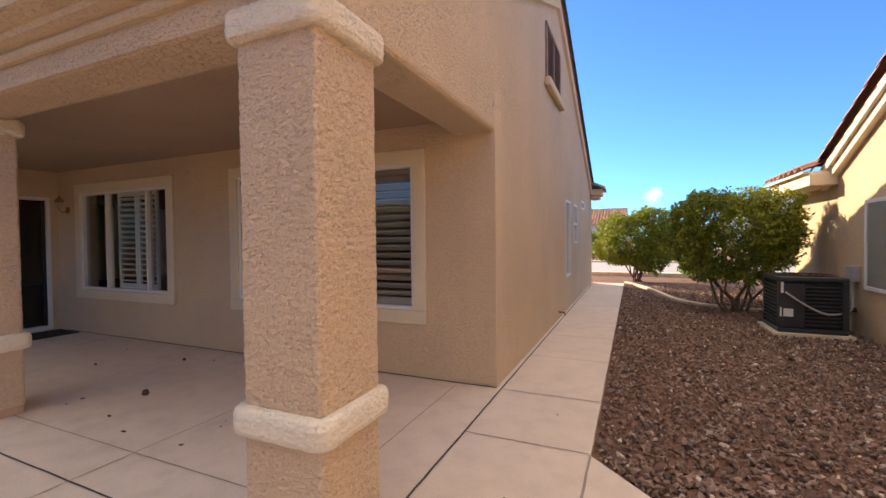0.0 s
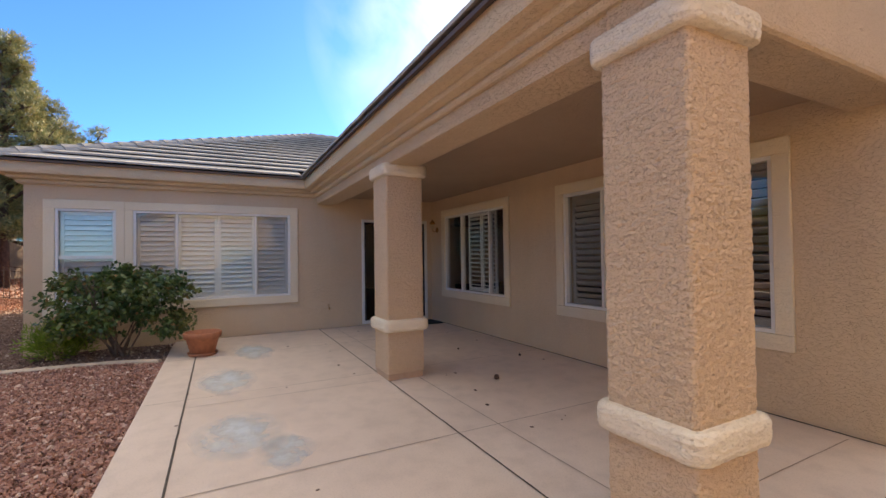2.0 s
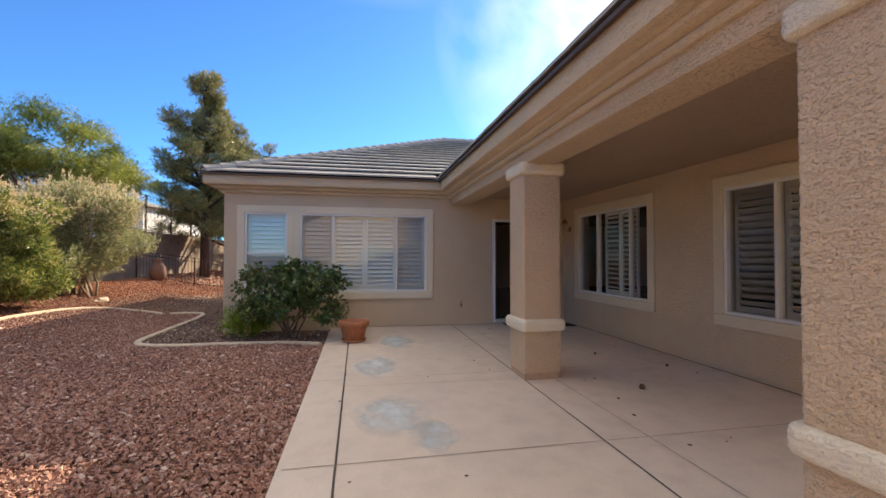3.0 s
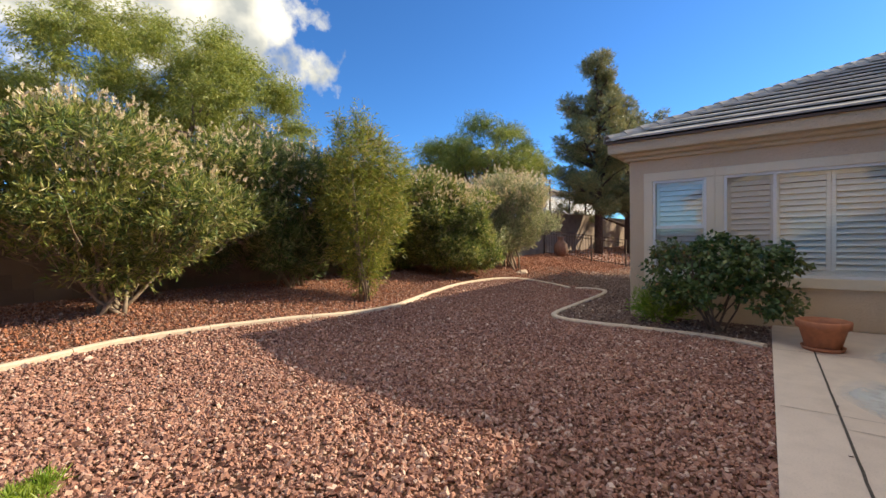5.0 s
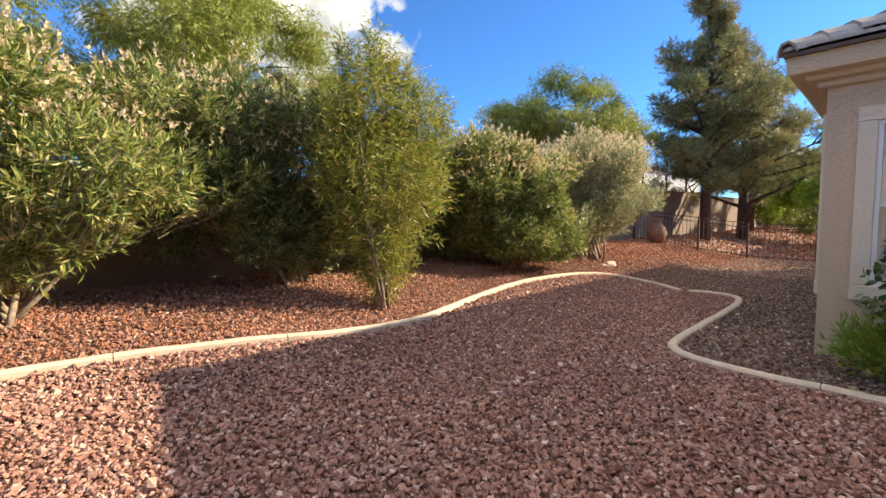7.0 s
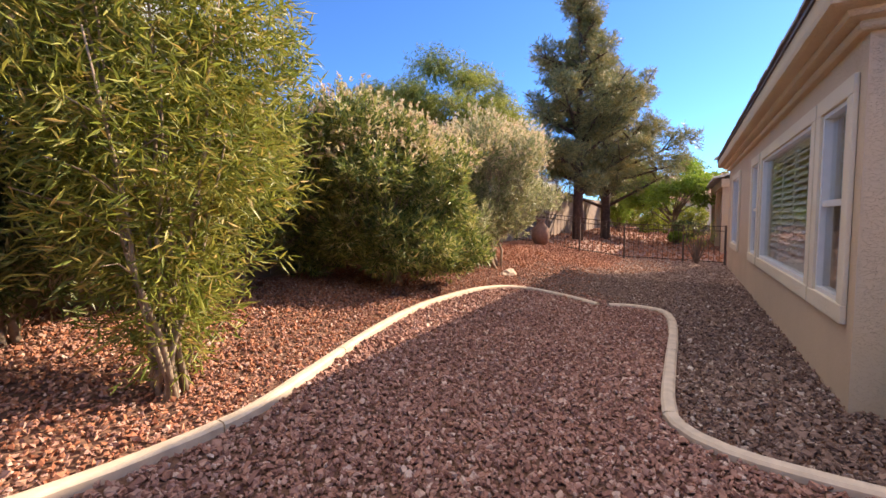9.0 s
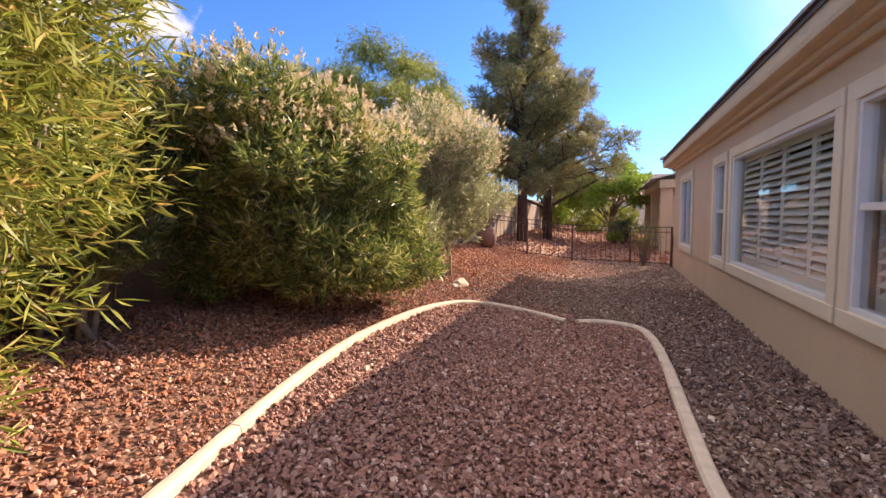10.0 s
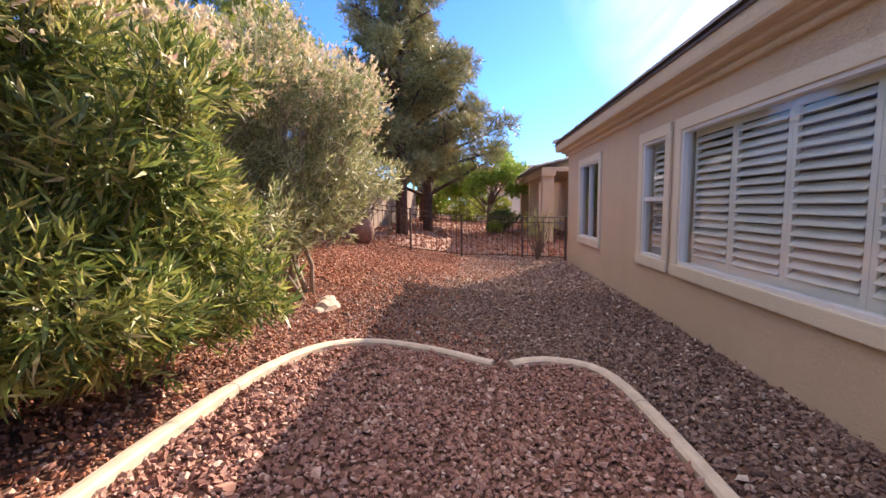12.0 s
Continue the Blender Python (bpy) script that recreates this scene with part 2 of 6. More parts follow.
GRAVEL_RED = gravel_mat("crushed_red_rock", [(0.0, (0.20, 0.098, 0.078)), (0.3, (0.36, 0.185, 0.14)), (0.55, (0.48, 0.27, 0.20)),
                                             (0.8, (0.36, 0.215, 0.18)), (0.93, (0.58, 0.40, 0.32)), (1.0, (0.70, 0.56, 0.47))])
GRAVEL_BROWN = gravel_mat("crushed_brown_rock", [(0.0, (0.11, 0.07, 0.055)), (0.4, (0.24, 0.155, 0.12)), (0.7, (0.33, 0.225, 0.175)),
                                                 (0.92, (0.30, 0.22, 0.18)), (1.0, (0.68, 0.60, 0.5))])
GRAVEL_TAN = gravel_mat("crushed_tan_rock", [(0.0, (0.2, 0.12, 0.09)), (0.4, (0.36, 0.24, 0.18)), (0.8, (0.5, 0.36, 0.28)), (1.0, (0.66, 0.55, 0.45))])
GRAVEL_ORANGE = gravel_mat("orange_decomposed_rock", [(0.0, (0.284, 0.106, 0.058)), (0.4, (0.406, 0.168, 0.093)), (0.7, (0.473, 0.222, 0.132)),
                                                      (1.0, (0.491, 0.295, 0.209))])


def ground_mat():
    m = Mat("ground_gravel", 0.95)
    v = m.voronoi(26, out="Color")
    sep = m.n.new("ShaderNodeSeparateXYZ")
    m.l.new(v, sep.inputs[0])
    c = m.ramp(sep.outputs[0], [(0.0, (0.15, 0.075, 0.055)), (0.4, (0.27, 0.14, 0.105)), (0.75, (0.36, 0.20, 0.155)), (1.0, (0.45, 0.31, 0.25))])
    c = m.mix(m.ramp(m.noise(1.4, 4), [(0.4, (0, 0, 0)), (0.7, (0.5, 0.5, 0.5))]), c, (0.34, 0.17, 0.105))
    m.color(c)
    # ground under the near gravel darkened: shade between stones put into the colour
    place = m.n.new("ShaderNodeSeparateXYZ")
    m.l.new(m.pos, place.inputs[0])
    gap_shade = m.math("ADD", place.outputs[0], 18.5, True)
    m.color(m.mix(gap_shade, c, (0.17, 0.085, 0.055)))
    d = m.voronoi(26)
    return m.bump(m.math("SUBTRACT", 1.0, d), 1.0, 0.02).m


GROUND = ground_mat()


def leaf_mat(name, stops, glow=0.35, rough=0.45, warm=0.3):
    """Leaves: varied by leaf, part of the light passes through."""
    m = Mat(name, rough)
    c = m.ramp(m.island, stops)
    c = m.mix(m.ramp(m.noise(1.6, 3), [(0.35, (0.25, 0.25, 0.25)), (0.7, (0, 0, 0))]), c, (0.6, 0.62, 0.5), "MULTIPLY")
    c = m.mix(m.ramp(m.noise(2.3, 4), [(0.5, (0, 0, 0)), (0.72, (warm, warm, warm))]), c, (0.42, 0.28, 0.09))
    m.color(c)
    tr, mx = m.n.new("ShaderNodeBsdfTranslucent"), m.n.new("ShaderNodeMixShader")
    m.l.new(c, tr.inputs[0])
    mx.inputs[0].default_value = glow
    out = [x for x in m.n if x.type == "OUTPUT_MATERIAL"][0]
    m.l.new(m.b.outputs[0], mx.inputs[1]), m.l.new(tr.outputs[0], mx.inputs[2])
    m.l.new(mx.outputs[0], out.inputs["Surface"])
    return m.m


L_OLEANDER = leaf_mat("oleander_leaf", [(0.0, (0.06, 0.10, 0.03)), (0.35, (0.14, 0.21, 0.06)), (0.65, (0.30, 0.35, 0.08)),
                                        (0.85, (0.50, 0.49, 0.16)), (1.0, (0.68, 0.58, 0.30))])
L_OLEANDER_PALE = leaf_mat("oleander_leaf_pale", [(0.0, (0.13, 0.17, 0.06)), (0.45, (0.33, 0.36, 0.16)), (0.8, (0.58, 0.56, 0.33)),
                                                  (1.0, (0.78, 0.70, 0.50))])
L_OLEANDER_DARK = leaf_mat("oleander_leaf_deep_green", [(0.0, (0.06, 0.10, 0.03)), (0.5, (0.12, 0.18, 0.05)), (0.85, (0.3, 0.33, 0.12)), (1.0, (0.5, 0.44, 0.22))])
L_TIP = leaf_mat("oleander_spent_flower", [(0.0, (0.643, 0.513, 0.279)), (0.6, (0.8, 0.698, 0.447)), (1.0, (0.785, 0.497, 0.419))], 0.3)
L_BAMBOO = leaf_mat("willow_leaf_yellow_green", [(0.0, (0.12, 0.165, 0.03)), (0.5, (0.29, 0.33, 0.06)), (0.85, (0.46, 0.44, 0.10)),
                                                 (1.0, (0.62, 0.42, 0.15))], 0.4)
L_MESQUITE = leaf_mat("mesquite_leaf", [(0.0, (0.15, 0.19, 0.035)), (0.6, (0.33, 0.37, 0.07)), (1.0, (0.52, 0.51, 0.14))], 0.4)
L_PINE = leaf_mat("pine_needle", [(0.0, (0.10, 0.13, 0.06)), (0.5, (0.24, 0.26, 0.11)), (1.0, (0.52, 0.43, 0.2))], 0.25, warm=0.55)
L_ROSE = leaf_mat("rose_leaf", [(0.0, (0.035, 0.08, 0.026)), (0.6, (0.086, 0.152, 0.043)), (0.93, (0.156, 0.208, 0.065)), (1.0, (0.38, 0.192, 0.086))], 0.25, 0.35)
L_BRIGHT = leaf_mat("bright_green_leaf", [(0.0, (0.13, 0.24, 0.032)), (0.6, (0.246, 0.384, 0.043)), (1.0, (0.389, 0.504, 0.076))], 0.4)
L_SHRUB = leaf_mat("clipped_shrub_leaf", [(0.0, (0.108, 0.163, 0.017)), (0.6, (0.23, 0.288, 0.034)), (1.0, (0.432, 0.425, 0.056))], 0.35)
BARK = plain("grey_brown_bark", (0.17, 0.12, 0.09), 0.95, vary=0.35, scale=18, bump=0.01, bscale=30)
BARK_PALE = plain("pale_bark", (0.30, 0.23, 0.17), 0.9, vary=0.3, scale=22, bump=0.005)
BARK_DARK = plain("pine_bark", (0.10, 0.06, 0.045), 0.95, vary=0.4, scale=10, bump=0.02, bscale=18)

# ---------------------------------------------------------------- mesh helpers


def thing(name, label, category="", group="", kind="", at=(0, 0, 0)):
    ob = new(name)
    ob.location = at
    ob.empty_display_size = 0.1
    return tagged(ob, label, category, group, kind)


def link_mesh(name, mesh, material, parent=None, label="", kind=""):
    if material and not mesh.materials:
        mesh.materials.append(material)
    ob = new(name, mesh)
    if parent:
        ob.parent = parent
    return tagged(ob, label, kind=kind)


def part(name, bm, material, parent=None, label="", smooth=False, kind=""):
    mesh = bpy.data.meshes.new(name)
    bm.to_mesh(mesh)
    bm.free()
    if smooth:
        mesh.polygons.foreach_set("use_smooth", [True] * len(mesh.polygons))
    return link_mesh(name, mesh, material, parent, label, kind)


def np_mesh(name, verts, faces, smooth=False):
    mesh = bpy.data.meshes.new(name)
    verts, faces = np.asarray(verts, np.float32), np.asarray(faces, np.int32)
    k = faces.shape[1]
    mesh.vertices.add(len(verts))
    mesh.vertices.foreach_set("co", verts.ravel())
    mesh.loops.add(faces.size)
    mesh.loops.foreach_set("vertex_index", faces.ravel())
    mesh.polygons.add(len(faces))
    mesh.polygons.foreach_set("loop_start", np.arange(0, faces.size, k, dtype=np.int32))
    mesh.polygons.foreach_set("use_smooth", np.full(len(faces), smooth))
    mesh.update(calc_edges=True)
    return mesh


def box(bm, lo, hi, bevel=0.0, m=None):
    lo, hi = Vector(lo), Vector(hi)
    r = bmesh.ops.create_cube(bm, size=1.0)
    vs = r["verts"]
    for v in vs:
        v.co = Vector([(a + b) / 2 + c * (b - a) for a, b, c in zip(lo, hi, v.co)])
    if bevel > 0:
        es = list({e for v in vs for e in v.link_edges})
        r = bmesh.ops.bevel(bm, geom=es, offset=bevel, segments=2, affect="EDGES", profile=0.6)
        vs = r["verts"]
    if m is not None:
        bmesh.ops.transform(bm, matrix=m, verts=vs)
    return vs


def box_part(name, lo, hi, material, parent=None, label="", bevel=0.0, kind=""):
    bm = bmesh.new()
    box(bm, lo, hi, bevel)
    return part(name, bm, material, parent, label, kind=kind)


def lathe(bm, profile, steps=20, centre=(0, 0, 0)):
    rings = []
    for r, z in profile:
        rings.append([bm.verts.new((centre[0] + r * math.cos(2 * math.pi * i / steps), centre[1] + r * math.sin(2 * math.pi * i / steps),
                                    centre[2] + z)) for i in range(steps)])
    for a, b in zip(rings, rings[1:]):
        for i in range(steps):
            bm.faces.new((a[i], a[(i + 1) % steps], b[(i + 1) % steps], b[i]))
    return rings


def tube(bm, pts, radii, sides=7, cap=True):
    """A tapered limb through the points."""
    pts = [Vector(p) for p in pts]
    rings = []
    for i, p in enumerate(pts):
        d = (pts[min(i + 1, len(pts) - 1)] - pts[max(i - 1, 0)]).normalized()
        a = d.orthogonal().normalized() if i == 0 else (rings_a - d * rings_a.dot(d)).normalized()
        rings_a = a
        b = d.cross(a)
        rings.append([bm.verts.new(p + radii[i] * (a * math.cos(2 * math.pi * k / sides) + b * math.sin(2 * math.pi * k / sides)))
                      for k in range(sides)])
    for r0, r1 in zip(rings, rings[1:]):
        for k in range(sides):
            bm.faces.new((r0[k], r0[(k + 1) % sides], r1[(k + 1) % sides], r1[k]))
    if cap:
        bm.faces.new(rings[-1]), bm.faces.new(rings[0][::-1])


def sweep(bm, path, profile, closed_profile=True):
    """Sweep a profile (across, up) along a level path with mitred corners."""
    path = [Vector(p) for p in path]
    rings = []
    for i, p in enumerate(path):
        d0 = (path[i] - path[i - 1]).normalized() if i else None
        d1 = (path[i + 1] - path[i]).normalized() if i < len(path) - 1 else None
        d0, d1 = d0 or d1, d1 or d0
        n0, n1 = Vector((d0.y, -d0.x, 0)), Vector((d1.y, -d1.x, 0))
        n = (n0 + n1).normalized()
        n /= max(0.3, n.dot(n0))
        rings.append([bm.verts.new(p + n * a + Vector((0, 0, z))) for a, z in profile])
    k = len(profile)
    for r0, r1 in zip(rings, rings[1:]):
        for i in range(k if closed_profile else k - 1):
            bm.faces.new((r0[i], r0[(i + 1) % k], r1[(i + 1) % k], r1[i]))
    if closed_profile:
        bm.faces.new(rings[0][::-1]), bm.faces.new(rings[-1])


def wall_mesh(a0, a1, z0, z1, openings, thick):
    """A wall in local x (along), z (up), y from 0 (outer face) to -thick, with rectangular openings cut through."""
    xs = sorted({a0, a1, *[v for o in openings for v in o[:2]]})
    zs = sorted({z0, z1, *[v for o in openings for v in o[2:]]})
    solid = {}
    for i in range(len(xs) - 1):
        for j in range(len(zs) - 1):
            cx, cz = (xs[i] + xs[i + 1]) / 2, (zs[j] + zs[j + 1]) / 2
            solid[i, j] = not any(o[0] < cx < o[1] and o[2] < cz < o[3] for o in openings)
    bm = bmesh.new()

    def q(*p):
        bm.faces.new([bm.verts.new(v) for v in p])

    for (i, j), s in solid.items():
        if not s:
            continue
        x0, x1, u0, u1, t = xs[i], xs[i + 1], zs[j], zs[j + 1], -thick
        q((x0, 0, u0), (x0, 0, u1), (x1, 0, u1), (x1, 0, u0))
        q((x0, t, u0), (x1, t, u0), (x1, t, u1), (x0, t, u1))
        if not solid.get((i - 1, j)):
            q((x0, 0, u0), (x0, t, u0), (x0, t, u1), (x0, 0, u1))
        if not solid.get((i + 1, j)):
            q((x1, 0, u0), (x1, 0, u1), (x1, t, u1), (x1, t, u0))
        if not solid.get((i, j - 1)):
            q((x0, 0, u0), (x1, 0, u0), (x1, t, u0), (x0, t, u0))
        if not solid.get((i, j + 1)):
            q((x0, 0, u1), (x0, t, u1), (x1, t, u1), (x1, 0, u1))
    bmesh.ops.remove_doubles(bm, verts=bm.verts, dist=1e-4)
    return bm


# walls' local frames: x along the wall to the viewer's right as seen from outside... y outward
M_SOUTH = lambda y: Matrix.Translation((0, y, 0)) @ Matrix(((1, 0, 0, 0), (0, -1, 0, 0), (0, 0, 1, 0), (0, 0, 0, 1)))
M_EAST = lambda x: Matrix.Translation((x, 0, 0)) @ Matrix(((0, 1, 0, 0), (1, 0, 0, 0), (0, 0, 1, 0), (0, 0, 0, 1)))


def wall(name, m, a0, a1, z0, z1, openings, label, thick=0.2, material=None):
    bm = wall_mesh(a0, a1, z0, z1, openings, thick)
    bmesh.ops.transform(bm, matrix=m, verts=bm.verts)
    bmesh.ops.recalc_face_normals(bm, faces=bm.faces)
    return tagged(part(name, bm, material or STUCCO_SMOOTH), label, "wall", kind="structure")


# ---------------------------------------------------------------- ground

SLOPE_Y = (-30, -14, -9.6, -8.6, -7.7, -6.8, -6.2, -5.4, 40)
SLOPE_Z = (0.55, 0.55, 0.49, 0.39, 0.19, 0.05, -0.01, -0.03, -0.03)


def ground_z(x, y):
    x, y = np.asarray(x, float), np.asarray(y, float)
    z = np.interp(y, SLOPE_Y, SLOPE_Z)
    west = np.clip((-19 - x) / 25, 0, 1)
    return z + 0.05 * west + 0.012 * np.sin(x * 1.3 + 0.5) * np.cos(y * 1.7) * np.clip((-y - 5.5) / 2, 0, 1)


def make_ground():
    xs = np.concatenate([[-900, -300, -120], np.arange(-60, -20, 2.0), np.arange(-20, 6, 0.25), np.arange(6, 40, 3.0), [80, 200, 900]])
    ys = np.concatenate([[-900, -300, -100, -50, -30, -20], np.arange(-14, -4.5, 0.2), np.arange(-4.5, 16, 1.0), np.arange(16, 60, 5.0), [100, 300, 900]])
    gx, gy = np.meshgrid(xs, ys, indexing="ij")
    gz = ground_z(gx, gy) - 0.012
    verts = np.stack([gx, gy, gz], -1).reshape(-1, 3)
    nx, ny = len(xs), len(ys)
    i = np.arange(nx * ny).reshape(nx, ny)
    faces = np.stack([i[:-1, :-1], i[1:, :-1], i[1:, 1:], i[:-1, 1:]], -1).reshape(-1, 4)
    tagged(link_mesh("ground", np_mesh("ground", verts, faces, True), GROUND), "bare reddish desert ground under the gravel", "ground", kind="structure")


make_ground()

SLAB_W, SLAB_S, XW, YB = -7.14, -2.23, -7.14, 2.385
YS, X_FAR = -4.055, -16.86


def make_patio():
    bm = bmesh.new()
    outline = [(XW, SLAB_S + 0.02), (-6.85, SLAB_S), (2.6, SLAB_S), (2.6, -0.3), (0.89, 1.43), (0.89, 12.3), (0.0, 12.3), (0.0, YB), (XW, YB)]
    low = [bm.verts.new((x, y, -0.12)) for x, y in outline]
    top = [bm.verts.new((x, y, 0.0)) for x, y in outline]
    bm.faces.new(top), bm.faces.new(low[::-1])
    for i in range(len(outline)):
        j = (i + 1) % len(outline)
        bm.faces.new((low[i], low[j], top[j], top[i]))
    bmesh.ops.recalc_face_normals(bm, faces=bm.faces)
    slab = tagged(part("patio_pavement", bm, CONCRETE), "tan concrete patio slab and side walk with tooled joints and stains", "pavement", kind="structure")

    def joint(name, a, b, w, mat, label, z=0.004):
        a, b = Vector((*a, 0)), Vector((*b, 0))
        d = (b - a).normalized()
        n = Vector((-d.y, d.x, 0)) * w / 2
        steps = max(2, int((b - a).length / 0.12))
        jm = bmesh.new()
        left, right = [], []
        for i in range(steps + 1):
            p = a.lerp(b, i / steps)
            k = noise.noise(p * 9) * w * 0.35
            left.append(jm.verts.new(p + n + n.normalized() * k + Vector((0, 0, z))))
            right.append(jm.verts.new(p - n + n.normalized() * k * 0.6 + Vector((0, 0, z))))
        for i in range(steps):
            jm.faces.new((left[i], right[i], right[i + 1], left[i + 1]))
        part(name, jm, mat, slab, label)

    e = "expansion_joint"
    joint(e, (-6.6, -1.88), (2.6, -1.87), 0.015, JOINT, "dark open expansion joint")
    joint(e, (XW, 0.04), (2.2, -0.05), 0.012, JOINT, "dark open expansion joint")
    joint(e, (0.04, 12.2), (0.05, -0.04), 0.015, JOINT, "dark open expansion joint")
    joint(e, (-6.9, YB - 0.012), (0, YB - 0.012), 0.02, JOINT, "dark gap at the foot of the wall")
    joint(e, (XW + 0.012, -2.2), (XW + 0.012, 0.85), 0.012, JOINT, "dark gap at the foot of the wall")
    t = "tooled_joint"
    joint(t, (-6.9, 0.34), (-0.4, 0.34), 0.008, TOOLED, "shallow tooled joint")
    joint("slab_crack", (-3.46, -1.87), (-3.40, -0.05), 0.008, TOOLED, "fine crack across the slab")
    for x in (-3.71, -1.8):
        joint(t, (x, -2.2), (x, 2.3), 0.008, TOOLED, "shallow tooled joint", 0.0045)
    joint(t, (-0.37, 0.4), (-0.37, 2.3), 0.008, TOOLED, "shallow tooled joint")
    joint(t, (0.3, -2.2), (0.3, -0.1), 0.008, TOOLED, "shallow tooled joint")
    joint(t, (-5.62, -2.2), (-5.62, 2.3), 0.010, TOOLED, "shallow tooled joint")
    for y in (1.44, 2.36, 3.57, 4.72, 5.89, 7.6, 9.3, 11.0):
        joint(t, (0.06, y), (0.88, y), 0.010, TOOLED, "shallow tooled joint")
    joint(t, (0.89, 1.43), (0.86, -2.2), 0.014, TOOLED, "shallow tooled joint")


make_patio()

# ---------------------------------------------------------------- house shell

Z_SOFFIT, Z_EAVE, WALL_TOP, BEAM = 2.44, 2.72, 2.70, 2.31
W_TOP, W_BOT = 2.10, 0.66
EAST_WINDOWS = [(-3.71, -2.99), (-2.775, -0.455)]
PATIO_WINDOWS = [(-6.49, -4.50), (-3.20, -0.825)]
SOUTH_WINDOWS = [(-8.07, -7.40), (-11.23, -8.37), (-12.27, -11.60), (-15.62, -14.28)]
DOOR = (0.87, 2.27)

wall("wall_wing_east", M_EAST(XW), YS + 0.2, YB + 0.2, -0.15, WALL_TOP, [(a, b, W_BOT, W_TOP) for a, b in EAST_WINDOWS] + [(DOOR[0], DOOR[1], 0.03, 2.06)],
     "tan lace stucco wall with a window pair and a sliding door")
wall("wall_patio_back", M_SOUTH(YB), XW, 0.0, -0.15, WALL_TOP, [(a, b, W_BOT, W_TOP) for a, b in PATIO_WINDOWS],
     "tan stucco wall under the patio roof with two windows")
wall("wall_wing_south", M_SOUTH(YS), X_FAR, XW, -0.25, WALL_TOP, [(a, b, W_BOT, W_TOP) for a, b in SOUTH_WINDOWS],
     "tan stucco wall along the gravel yard with four windows")
wall("wall_wing_west", M_EAST(X_FAR + 0.2), YS + 0.2, 11.9, -0.25, WALL_TOP, [], "plain tan stucco wall")
wall("wall_north", M_SOUTH(12.0), X_FAR, 0.0, -0.2, WALL_TOP, [], "plain tan stucco wall")
SIDE_WINDOWS = [(6.78, 7.42, 0.62, 2.06), (7.98, 8.55, 1.24, 2.06), (9.4, 10.0, 2.05, 2.25)]
wall("wall_side_east", M_EAST(0.0), YB + 0.2, 12.0, -0.2, WALL_TOP, SIDE_WINDOWS, "tan lace stucco side wall beside the concrete walk", material=STUCCO)

RIDGE_Y, SLOPE, EAVE_S, EAVE_N = 5.88, 0.42, -0.27, 12.03 + 0.0
RIDGE_Z = Z_EAVE + (RIDGE_Y - EAVE_S) * SLOPE


def gable_wall():
    bm = bmesh.new()
    pts = [(0.0, WALL_TOP), (YB, WALL_TOP), (12.0, WALL_TOP), (RIDGE_Y, RIDGE_Z - 0.06)]
    f = [bm.verts.new((0.0, y, z)) for y, z in pts]
    b = [bm.verts.new((-0.2, y, z)) for y, z in pts]
    bm.faces.new(f), bm.faces.new(b[::-1])
    for i in range(4):
        j = (i + 1) % 4
        bm.faces.new((f[i], b[i], b[j], f[j]))
    bmesh.ops.recalc_face_normals(bm, faces=bm.faces)
    tagged(part("wall_gable", bm, STUCCO), "tan lace stucco gable above the side wall", "wall", kind="structure")


gable_wall()


def beam(name, lo, hi, label):
    bm = bmesh.new()
    box(bm, lo, hi, 0.035)
    tagged(part(name, bm, STUCCO, smooth=False), label, "beam", kind="structure")


beam("beam_patio_front", (XW + 0.002, 0.012, BEAM), (-0.39, 0.37, WALL_TOP - 0.03), "tan stucco patio beam with rounded edges")
def side_header():
    bm = bmesh.new()
    box(bm, (-0.38, 0.0, BEAM), (0.0, YB, WALL_TOP))
    low = [e for e in bm.edges if all(v.co.z < BEAM + 0.01 for v in e.verts) and abs(e.verts[0].co.y - e.verts[1].co.y) > 0.5]
    bmesh.ops.bevel(bm, geom=low, offset=0.04, segments=3, affect="EDGES", profile=0.5)
    tagged(part("wall_header_side", bm, STUCCO), "tan stucco header over the open patio side", "wall", kind="structure")


side_header()
box_part("patio_ceiling", (XW, 0.37, 2.46), (-0.38, YB, 2.52), STUCCO_CEILING_SHADED, label="stucco patio ceiling, its shade put into a darker tan", kind="structure")
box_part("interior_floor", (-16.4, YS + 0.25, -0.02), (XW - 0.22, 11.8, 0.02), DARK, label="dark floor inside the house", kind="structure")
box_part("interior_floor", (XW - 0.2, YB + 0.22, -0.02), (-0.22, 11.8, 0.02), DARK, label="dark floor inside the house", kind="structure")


def lattice_noise(p):
    """Smooth value noise at points (n, 3), from -1 to 1."""
    i = np.floor(p).astype(np.int64)
    f = p - i
    f = f * f * (3 - 2 * f)
    out = np.zeros(len(p))
    for dx in (0, 1):
        for dy in (0, 1):
            for dz in (0, 1):
                k = (i[:, 0] + dx) * 73856093 ^ (i[:, 1] + dy) * 19349663 ^ (i[:, 2] + dz) * 83492791
                k = (k ^ (k >> 13)) * 1274126177 & 0x7FFFFFFF
                w = (f[:, 0] if dx else 1 - f[:, 0]) * (f[:, 1] if dy else 1 - f[:, 1]) * (f[:, 2] if dz else 1 - f[:, 2])
                out += w * (((k ^ (k >> 15)) & 0xFFFF) / 32767.5 - 1)
    return out


